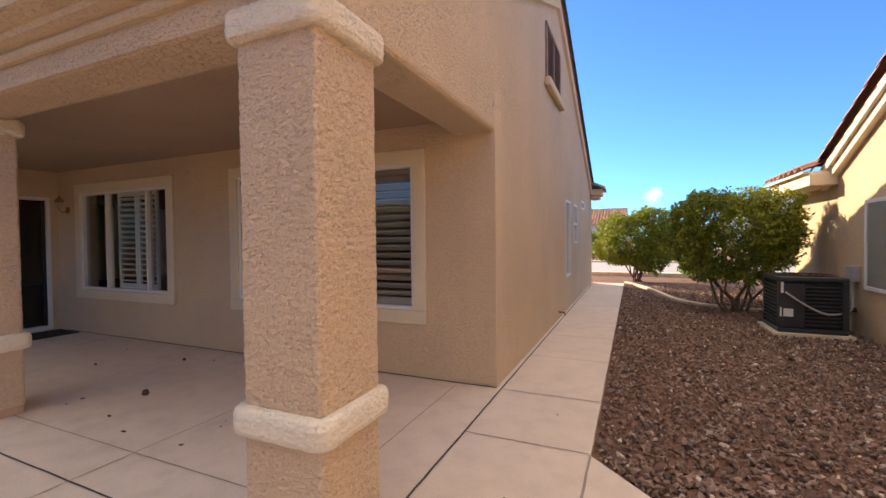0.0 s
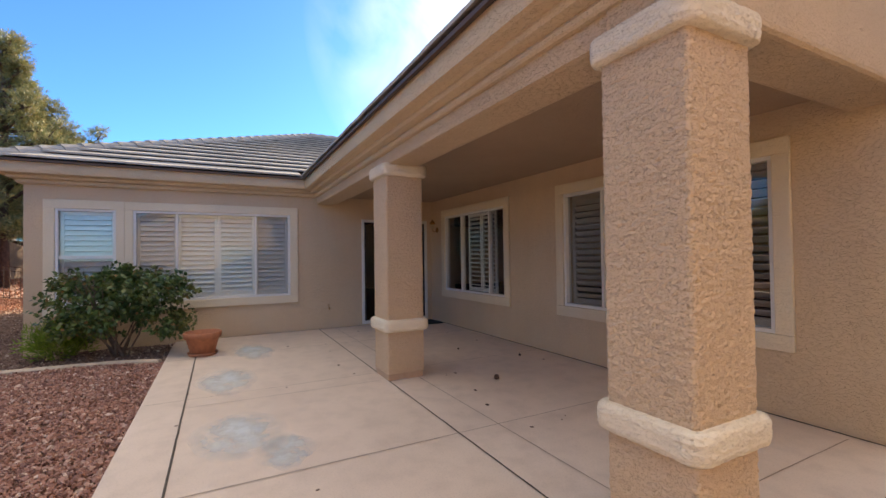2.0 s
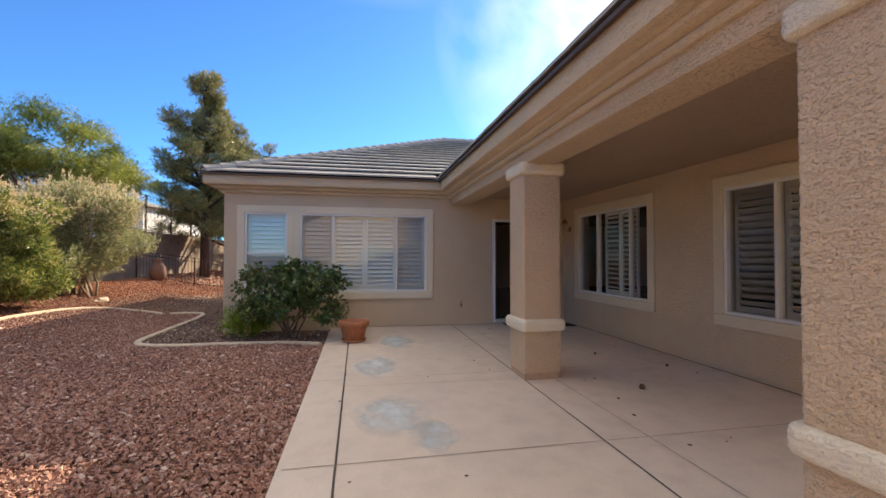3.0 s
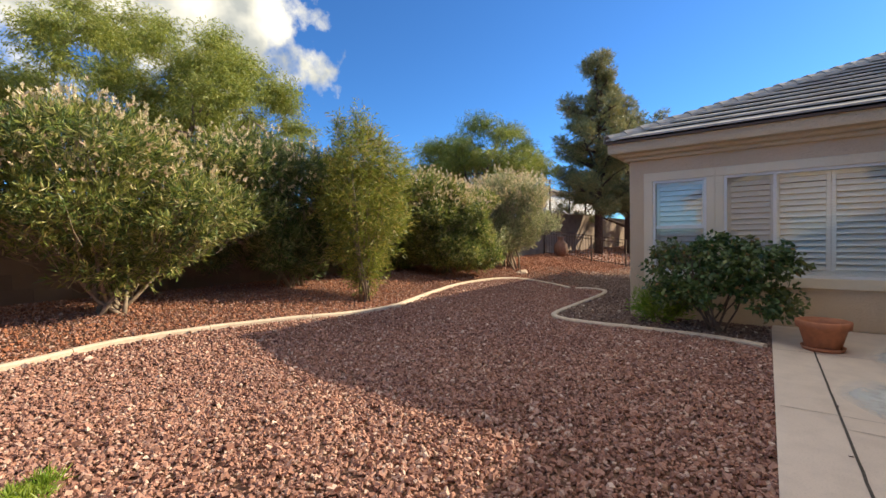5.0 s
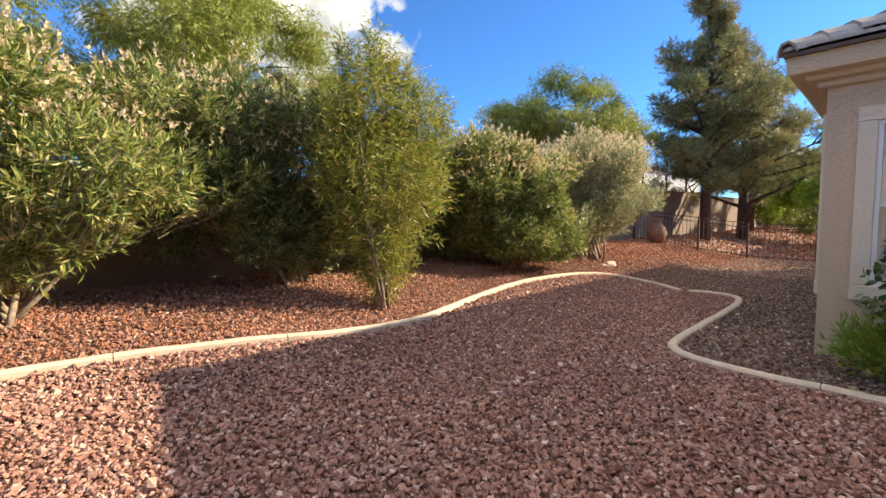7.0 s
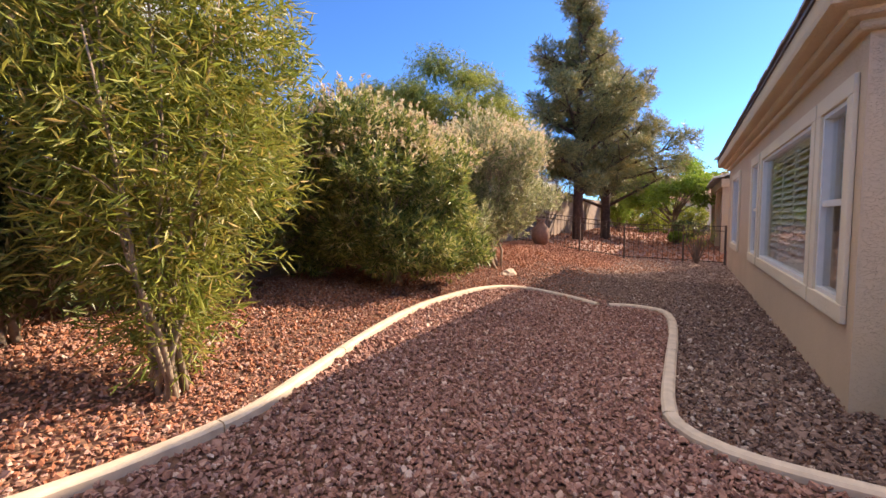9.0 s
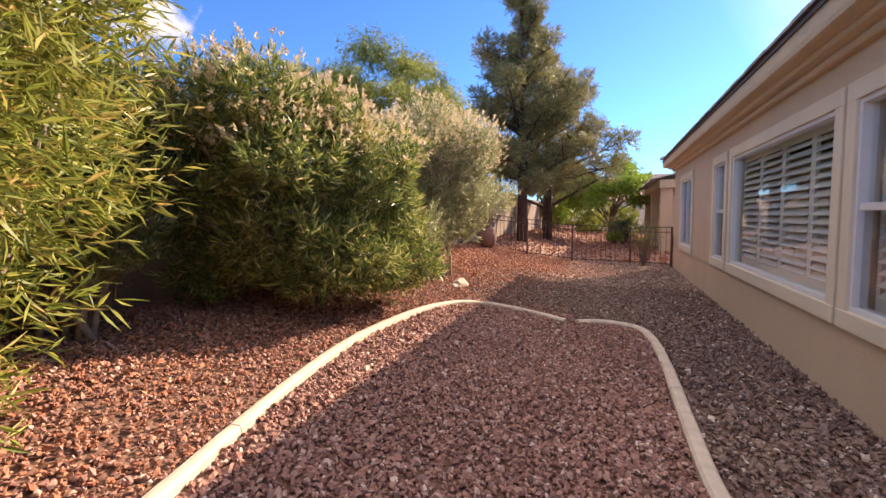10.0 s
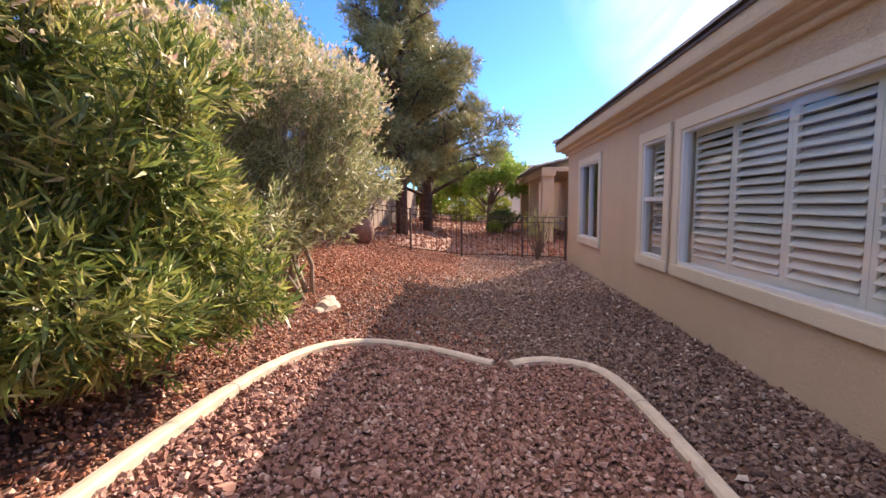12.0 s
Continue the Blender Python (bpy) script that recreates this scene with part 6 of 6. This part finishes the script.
def house_shell(name, label, x0, x1, y0, y1, h, ridge_axis, mat, roof_mat, slope=0.4, windows=(), z0=-0.3, over=0.4):
    """Plain house in the distance: walls, gable roof of barrel tiles, windows given as (wall, a, b, z0, z1)."""
    t = thing(name, label, "house", "houses in the distance")
    bm = bmesh.new()
    if ridge_axis == 0:
        c, half = (y0 + y1) / 2, (y1 - y0) / 2
        prism(bm, [(y0, z0), (y1, z0), (y1, h), (c, h + half * slope), (y0, h)], x0, x1, 0)
    else:
        c, half = (x0 + x1) / 2, (x1 - x0) / 2
        prism(bm, [(x0, z0), (x1, z0), (x1, h), (c, h + half * slope), (x0, h)], y0, y1, 1)
    part("wall", bm, mat, t)
    r = half + over
    if ridge_axis == 0:
        barrel_roof(t, (x0 - 0.3, y0 - over, h - over * slope + 0.06), (x1 + 0.3, y0 - over, h - over * slope + 0.06), (0, 1), r, slope, roof_mat, seed=3)
        barrel_roof(t, (x1 + 0.3, y1 + over, h - over * slope + 0.06), (x0 - 0.3, y1 + over, h - over * slope + 0.06), (0, -1), r, slope, roof_mat, seed=4)
    else:
        barrel_roof(t, (x0 - over, y1 + 0.3, h - over * slope + 0.06), (x0 - over, y0 - 0.3, h - over * slope + 0.06), (1, 0), r, slope, roof_mat, seed=5)
        barrel_roof(t, (x1 + over, y0 - 0.3, h - over * slope + 0.06), (x1 + over, y1 + 0.3, h - over * slope + 0.06), (-1, 0), r, slope, roof_mat, seed=6)
    for side, a, b, w0, w1 in windows:
        win = new("window")
        win.parent = t
        bm = bmesh.new()
        lo, hi = {"s": ((a, y0 - 0.03, w0), (b, y0 + 0.02, w1)), "e": ((x1 - 0.02, a, w0), (x1 + 0.03, b, w1)), "w": ((x0 - 0.03, a, w0), (x0 + 0.02, b, w1))}[side]
        box(bm, lo, hi, 0.01)
        part("frame", bm, VINYL, win)
        bm = bmesh.new()
        g = 0.06
        if side == "s":
            box(bm, (a + g, y0 - 0.036, w0 + g), (b - g, y0 - 0.031, w1 - g))
        else:
            xx = x1 + 0.033 if side == "e" else x0 - 0.033
            box(bm, (xx - 0.003, a + g, w0 + g), (xx + 0.003, b - g, w1 - g))
        part("pane", bm, SCREEN, win)
    return t


def neighbor_west():
    t = house_shell("neighbor_house", "tan stucco house with covered patio beyond the iron fence", -36, -21.5, -1.9, 9.0, 2.55, 0, NEIGHBOR, TILE, 0.35, [("s", -24.5, -23.0, 0.8, 2.0)], over=0.3)
    for x in (-22.0, -25.5, -29.0):
        bm = bmesh.new()
        box(bm, (x - 0.2, -3.9, -0.2), (x + 0.2, -3.5, 2.3), 0.02)
        part("porch_post", bm, NEIGHBOR, t)
    bm = bmesh.new()
    box(bm, (-29.3, -3.95, 2.3), (-21.7, -3.45, 2.6), 0.02)
    box(bm, (-29.3, -3.45, 2.45), (-21.7, -1.85, 2.6), 0.01)
    part("porch_beam", bm, NEIGHBOR, t)
    barrel_roof(t, (-29.5, -4.2, 2.6), (-21.5, -4.2, 2.6), (0, 1), 2.6, 0.22, TILE, seed=9)
    house_shell("far_house", "pale stucco house down the row", -62, -46, -7, 4, 2.6, 1, TRIM_FINE, TILE_RED, 0.35, [("e", -6, -4, 0.8, 2.0), ("e", -1, 1.5, 0.0, 2.1)])


neighbor_west()
house_shell("far_house", "pale grey stucco house above the wall behind the pines", -42, -29, -26, -15, 4.5, 0, VINYL, TILE, 0.3, [("e", -20, -18.5, 2.6, 3.8), ("e", -24, -22.5, 2.6, 3.8)], z0=0.3)
house_shell("far_house", "white stucco house with red tile roof across the street", -9.0, 0.3, 46, 56, 2.7, 0, VINYL, TILE_RED, 0.36, [("s", -4, -2, 0.8, 2.1), ("s", -7.5, -6, 0.8, 2.1)])
house_shell("far_house", "white stucco house with red tile roof across the street", 9.5, 23.0, 50, 62, 2.7, 1, VINYL, TILE_RED, 0.4, [("s", 8, 10, 0.8, 2.1), ("s", 13, 16, 0.0, 2.1)])
house_shell("far_house", "stucco house on the raised lot behind the wall", 2.0, 14.0, -26, -17, 4.0, 0, NEIGHBOR, TILE, 0.3, [("s", 4, 6, 2, 3)])
box_part("road", (-60, 15.6, -0.1), (60, 23.5, -0.005), ASPHALT, label="pale grey asphalt street across the front yards", kind="structure")
bm = bmesh.new()
box(bm, (-60, 15.3, -0.1), (60, 15.6, 0.10), 0.03)
box(bm, (-60, 23.5, -0.1), (60, 23.9, 0.10), 0.03)
part("street_curb", bm, CURB, None, "pale concrete street curbs", kind="structure")
curb("curb_side_bed", [(0.95, 12.8), (1.6, 11.0), (2.0, 9.3), (2.6, 8.5), (3.4, 8.2), (3.98, 8.3)], 0.12, 0.045, "rock-covered mounded curb across the side yard")

# ---------------------------------------------------------------- things on and about the patio


def flower_pot():
    t = thing("flower_pot", "empty terracotta flower pot with saucer on the patio slab", "pot", at=(-5.84, -1.80, 0.0))
    bm = bmesh.new()
    lathe(bm, [(0.0, 0.0), (0.155, 0.0), (0.175, 0.01), (0.19, 0.045), (0.18, 0.045), (0.165, 0.018), (0.0, 0.018)], 28)
    part("saucer", bm, TERRACOTTA, t, smooth=True)
    bm = bmesh.new()
    lathe(bm, [(0.0, 0.02), (0.14, 0.02), (0.15, 0.03), (0.205, 0.24), (0.232, 0.245), (0.24, 0.31), (0.232, 0.322), (0.215, 0.322), (0.20, 0.25), (0.19, 0.2), (0.0, 0.19)], 28)
    part("pot", bm, TERRACOTTA, t, smooth=True)


flower_pot()


def wall_lamp():
    t = thing("wall_lamp", "small aged brass wall lantern with a glass shade beside the door", "lamp", at=(-6.86, YB, 1.88))
    bm = bmesh.new()
    lathe(bm, [(0.0, 0.0), (0.055, 0.0), (0.05, 0.015), (0.0, 0.03)], 16)
    bmesh.ops.transform(bm, matrix=pose(0, 0, -0.02, 90, 0, 0), verts=bm.verts)
    part("back_plate", bm, BRASS, t, smooth=True)
    bm = bmesh.new()
    tube(bm, [(0, -0.02, -0.03), (0, -0.07, -0.06), (0, -0.11, -0.02), (0, -0.11, 0.0)], [0.008] * 4, 6)
    part("arm", bm, BRASS, t, smooth=True)
    bm = bmesh.new()
    lathe(bm, [(0.012, 0.0), (0.05, 0.03), (0.058, 0.10), (0.03, 0.15)], 14, (0, -0.11, 0.0))
    part("shade", bm, GLASS, t, smooth=True)
    bm = bmesh.new()
    lathe(bm, [(0.062, 0.10), (0.05, 0.14), (0.02, 0.165), (0.008, 0.19), (0.0, 0.2)], 14, (0, -0.11, 0.0))
    part("cap", bm, BRASS, t, smooth=True)


wall_lamp()


def spigot():
    t = thing("garden_tap", "small brass hose tap on the stucco wall", "tap", at=(XW, 0.22, 0.39))
    bm = bmesh.new()
    tube(bm, [(0, 0, 0), (0.06, 0, 0), (0.09, 0, -0.03)], [0.014, 0.014, 0.012], 8)
    part("spout", bm, BRASS, t, smooth=True)
    bm = bmesh.new()
    tube(bm, [(0.05, 0, 0), (0.05, 0, 0.05)], [0.007, 0.007], 6)
    lathe(bm, [(0.0, 0.05), (0.026, 0.05), (0.026, 0.06), (0.0, 0.06)], 10, (0.05, 0, 0))
    part("handle", bm, BRASS, t)


spigot()
box_part("door_mat", (XW + 0.08, 1.05, 0.002), (XW + 0.62, 2.33, 0.016), MAT_RUBBER, label="thin black rubber door mat on the slab", bevel=0.004)
tagged(bpy.data.objects["door_mat"], "thin black rubber door mat at the sliding door", "mat")


def litter():
    """Dry pine cones and leaf crumbs lying on the slab."""
    cone = thing("pine_cone", "small dry brown pine cone on the slab", "pine cone", "fallen cones and crumbs", at=(-2.82, 1.03, 0.0))
    bm = bmesh.new()
    lathe(bm, [(0.0, 0.0), (0.02, 0.004), (0.032, 0.018), (0.024, 0.024), (0.03, 0.03), (0.02, 0.036), (0.024, 0.044), (0.008, 0.052), (0.0, 0.056)], 9)
    part("scales", bm, BARK_DARK, cone)
    crumb = thing("leaf_crumb", "small dark dry leaf crumb on the slab", "leaf litter", "fallen cones and crumbs", at=(-2.2, 0.5, 0.0))
    bm = bmesh.new()
    box(bm, (-0.018, -0.01, 0.003), (0.018, 0.01, 0.009), 0.003)
    part("crumb", bm, BARK_DARK, crumb)
    rng = random.Random(12)
    for i in range(34):
        x, y = rng.uniform(-6.8, 0.7), rng.uniform(-2.0, 2.2)
        if -0.6 < x < 0.1 and -0.1 < y < 0.5 or -4 < x < -3.2 and -0.1 < y < 0.5:
            continue
        s = rng.uniform(0.4, 1.1)
        copy_thing(crumb, pose(x, y, 0, 0, 0, rng.uniform(0, 360)) @ Matrix.Scale(s, 4))
    copy_thing(cone, pose(-3.55, 1.9, 0, 0, 0, 40) @ Matrix.Scale(0.6, 4))
    copy_thing(cone, pose(-4.3, 1.4, 0, 0, 0, 80) @ Matrix.Scale(0.5, 4))


litter()


def patches():
    """Feathered filler patches on the slab."""
    for x, y, a, b, seed in ((-4.3, -1.52, 0.62, 0.30, 1), (-2.6, -1.45, 0.55, 0.34, 2), (-2.15, -1.2, 0.3, 0.2, 5), (-5.75, -1.15, 0.6, 0.3, 3)):
        bm = bmesh.new()
        pts = []
        for i in range(40):
            t = 2 * math.pi * i / 40
            r = 1 + 0.32 * noise.noise(Vector((math.cos(t) * 1.6, math.sin(t) * 1.6, seed * 5.1)))
            pts.append(bm.verts.new((x + a * r * math.cos(t), y + b * r * math.sin(t), 0.0022)))
        bm.faces.new(pts)
        tagged(part("slab_patch", bm, PATCH), "faded bluish filler patch on the patio slab", "patch", kind="structure")


def patch_material():
    """Filler that fades out into the slab."""
    m = Mat("filler_patch", 0.85)
    m.color(m.ramp(m.noise(7, 5), [(0.35, (0.58, 0.64, 0.66)), (0.7, (0.68, 0.72, 0.72))]))
    tr, mx = m.n.new("ShaderNodeBsdfTransparent"), m.n.new("ShaderNodeMixShader")
    tc, cen = m.n.new("ShaderNodeTexCoord"), m.n.new("ShaderNodeVectorMath")
    cen.operation = "DISTANCE"
    flat = m.n.new("ShaderNodeVectorMath")
    flat.operation = "MULTIPLY"
    flat.inputs[1].default_value = (1, 1, 0)
    m.l.new(tc.outputs["Generated"], flat.inputs[0])
    m.l.new(flat.outputs[0], cen.inputs[0])
    cen.inputs[1].default_value = (0.5, 0.5, 0.0)
    edge = m.math("MULTIPLY", m.math("SUBTRACT", 0.5, cen.outputs["Value"], True), 3.0, True)
    grain = m.ramp(m.noise(4.5, 6, 0.65), [(0.32, (0.15, 0.15, 0.15)), (0.58, (0.85, 0.85, 0.85))])
    m.l.new(m.math("MULTIPLY", edge, grain), mx.inputs[0])
    m.l.new(tr.outputs[0], mx.inputs[1]), m.l.new(m.b.outputs[0], mx.inputs[2])
    out = [x for x in m.n if x.type == "OUTPUT_MATERIAL"][0]
    m.l.new(mx.outputs[0], out.inputs["Surface"])
    return m.m


PATCH = patch_material()
patches()


def gable_vent():
    y0, y1, z0, z1 = 4.84, 6.08, 3.62, 4.42
    t = thing("gable_vent", "rectangular louvred gable vent with a stucco sill", "vent", at=(0, 0, 0))
    brown = plain("vent_reddish_metal", (0.30, 0.20, 0.16), 0.6)
    bm = bmesh.new()
    for lo, hi in (((0.002, y0, z0), (0.03, y0 + 0.04, z1)), ((0.002, y1 - 0.04, z0), (0.03, y1, z1)), ((0.002, y0 + 0.04, z1 - 0.04), (0.03, y1 - 0.04, z1)),
                   ((0.002, (y0 + y1) / 2 - 0.02, z0), (0.026, (y0 + y1) / 2 + 0.02, z1 - 0.04))):
        box(bm, lo, hi)
    part("frame", bm, brown, t)
    bm = bmesh.new()
    box(bm, (0.001, y0 + 0.04, z0), (0.006, y1 - 0.04, z1 - 0.04))
    part("backing", bm, DARK, t)
    bm = bmesh.new()
    box(bm, (0.002, y0 - 0.08, z0 - 0.13), (0.09, y1 + 0.08, z0), 0.03)
    part("sill", bm, STUCCO_FINE, t)
    mesh = None
    for i in range(12):
        z = z0 + 0.01 + i * 0.062
        for a, b in ((y0 + 0.04, (y0 + y1) / 2 - 0.02), ((y0 + y1) / 2 + 0.02, y1 - 0.04)):
            if mesh is None:
                bm = bmesh.new()
                box(bm, (0, 0, 0), (0.03, b - a, 0.006))
                mesh = bpy.data.meshes.new("slat")
                bm.to_mesh(mesh)
                bm.free()
                mesh.materials.append(brown)
            ob = new("slat", mesh)
            ob.parent = t
            ob.matrix_basis = Matrix.Translation((0.004, a, z + 0.02)) @ pose(0, 0, 0, 0, 38, 0)


gable_vent()


def condenser():
    cx, cy = 3.36, 6.35
    z = float(ground_z(cx, cy))
    t = thing("air_conditioner", "dark grey square air conditioner condenser on a pad by the wall", "air conditioner", at=(cx, cy, z))
    s = 0.385
    bm = bmesh.new()
    box(bm, (-s - 0.06, -s - 0.06, -0.02), (s + 0.06, s + 0.06, 0.05), 0.01)
    part("pad", bm, CURB, t)
    bm = bmesh.new()
    box(bm, (-s + 0.03, -s + 0.03, 0.05), (s - 0.03, s - 0.03, 0.86), 0.06)
    part("coil", bm, plain("condenser_coil", (0.012, 0.013, 0.015), 0.7), t)
    bm = bmesh.new()
    box(bm, (-s, -s, 0.05), (s, s, 0.12), 0.02)
    box(bm, (-s, -s, 0.83), (s, s, 0.90), 0.02)
    for x in (-1, 1):
        for y in (-1, 1):
            box(bm, (x * s - (0.07 if x > 0 else 0), y * s - (0.07 if y > 0 else 0), 0.12), (x * s + (0.07 if x < 0 else 0), y * s + (0.07 if y < 0 else 0), 0.83), 0.01)
    part("casing", bm, AC_METAL, t)
    bm = bmesh.new()
    box(bm, (-s - 0.004, -s - 0.004, 0.14), (-s + 0.30, -s + 0.01, 0.80), 0.004)
    part("service_panel", bm, AC_METAL, t)
    bm = bmesh.new()
    box(bm, (-s + 0.06, -s - 0.009, 0.30), (-s + 0.17, -s - 0.005, 0.42))
    part("rating_label", bm, VINYL, t, "small white rating label")
    bm = bmesh.new()
    box(bm, (-s + 0.03, -s - 0.009, 0.66), (-s + 0.06, -s - 0.005, 0.83))
    box(bm, (-s + 0.02, -s - 0.009, 0.30), (-s + 0.04, -s - 0.005, 0.44))
    part("sticker", bm, VINYL, t, "narrow white sticker")
    for i in range(11):
        zz = 0.17 + i * 0.057
        bm = bmesh.new()
        box(bm, (-s + 0.31, -s - 0.002, zz), (s - 0.07, -s + 0.02, zz + 0.022), 0.003)
        box(bm, (-s - 0.002, -s + 0.07, zz), (-s + 0.02, s - 0.07, zz + 0.022), 0.003)
        part("louvre", bm, AC_METAL, t)
    bm = bmesh.new()
    for r in (0.10, 0.17, 0.24, 0.31, 0.37):
        tube(bm, [(r * math.cos(a * math.pi / 10), r * math.sin(a * math.pi / 10), 0.915) for a in range(21)], [0.005] * 21, 4)
    part("fan_guard", bm, IRON, t)
    t.scale = (1, 1, 0.9)
    t = thing("power_conduit", "grey electrical disconnect box with a drooping conduit on the wall", "electrical box", at=(0, 0, 0))
    bm = bmesh.new()
    box(bm, (NX - 0.11, 6.36, 0.70), (NX - 0.002, 6.54, 0.92), 0.01)
    part("box", bm, GREY_PLASTIC, t)
    bm = bmesh.new()
    pts = [(NX - 0.06, 6.45, 0.70), (NX - 0.07, 6.4, 0.5), (NX - 0.2, 6.1, 0.34), (3.5, 5.9, 0.3), (3.25, 5.88, 0.42), (3.08, 5.9, 0.55), (3.05, 5.92, 0.58)]
    tube(bm, [Vector(p) for p in smooth_path(pts, 0.06)], [0.014] * len(smooth_path(pts, 0.06)), 7)
    part("conduit", bm, GREY_PLASTIC, t, smooth=True)
    bm = bmesh.new()
    tube(bm, [(NX, 6.5, 0.3), (NX - 0.25, 6.5, 0.28)], [0.035, 0.035], 8)
    part("refrigerant_line", bm, IRON, t, "black insulated pipe")


condenser()


def small_things():
    t = thing("clay_urn", "weathered brown clay urn on the rock bank by the fence", "urn", at=(-16.5, -8.95, float(ground_z(-16.5, -8.95)) - 0.01))
    bm = bmesh.new()
    lathe(bm, [(0.0, 0.0), (0.14, 0.0), (0.24, 0.12), (0.29, 0.3), (0.25, 0.5), (0.15, 0.62), (0.12, 0.72), (0.17, 0.82), (0.14, 0.82), (0.09, 0.72), (0.0, 0.7)], 18)
    part("body", bm, plain("weathered_clay", (0.24, 0.13, 0.09), 0.85, vary=0.3), t, smooth=True)
    rng = random.Random(3)
    for x, y, s in ((-10.95, -7.9, 0.2), (-11.2, -7.98, 0.13), (-10.75, -7.93, 0.1), (-6.75, -3.62, 0.12), (-6.6, -2.75, 0.1)):
        t = thing("rock", "pale weathered rock lying on the gravel", "rock", "loose rocks", at=(x, y, float(ground_z(x, y))))
        bm = bmesh.new()
        bmesh.ops.create_icosphere(bm, subdivisions=2, radius=1)
        for v in bm.verts:
            v.co = Vector((v.co.x * s, v.co.y * s * 0.7, v.co.z * s * 0.45)) * (1 + 0.35 * noise.noise(v.co * 1.7 + Vector((x, y, 0))))
        part("rock", bm, ROCK, t)
    # weeds at the slab edge
    t = plant("grass_tuft", "bright green weedy grass tuft in the gravel", "grass", (-0.12, -5.2))
    p, u = clump_points([(0, 0, 0.03, 0.15, 0.17, 0.06), (-0.12, -0.16, 0.02, 0.09, 0.09, 0.04), (0.16, 0.12, 0.03, 0.12, 0.1, 0.04)], 280, (0.1, 1.0), seed=91, low=0.0)
    v, f = leaves(p, unit(u * 0.4 + np.array([[0, 0, 1.0]])), 5, 0.085, 0.007, (5, 65), 0.01, 0.1, 91)
    link_mesh("blade", np_mesh("blade", v, f), L_BRIGHT, t, kind="stuff")
    # pipe stub at the foot of the side wall
    t = thing("pipe_stub", "short pipe stub at the foot of the side wall", "pipe", at=(0, 5.95, 0))
    bm = bmesh.new()
    tube(bm, [(0, 0, 0.12), (0.09, 0, 0.12), (0.11, 0, 0.07)], [0.015, 0.015, 0.013], 8)
    part("pipe", bm, BRASS, t)


small_things()
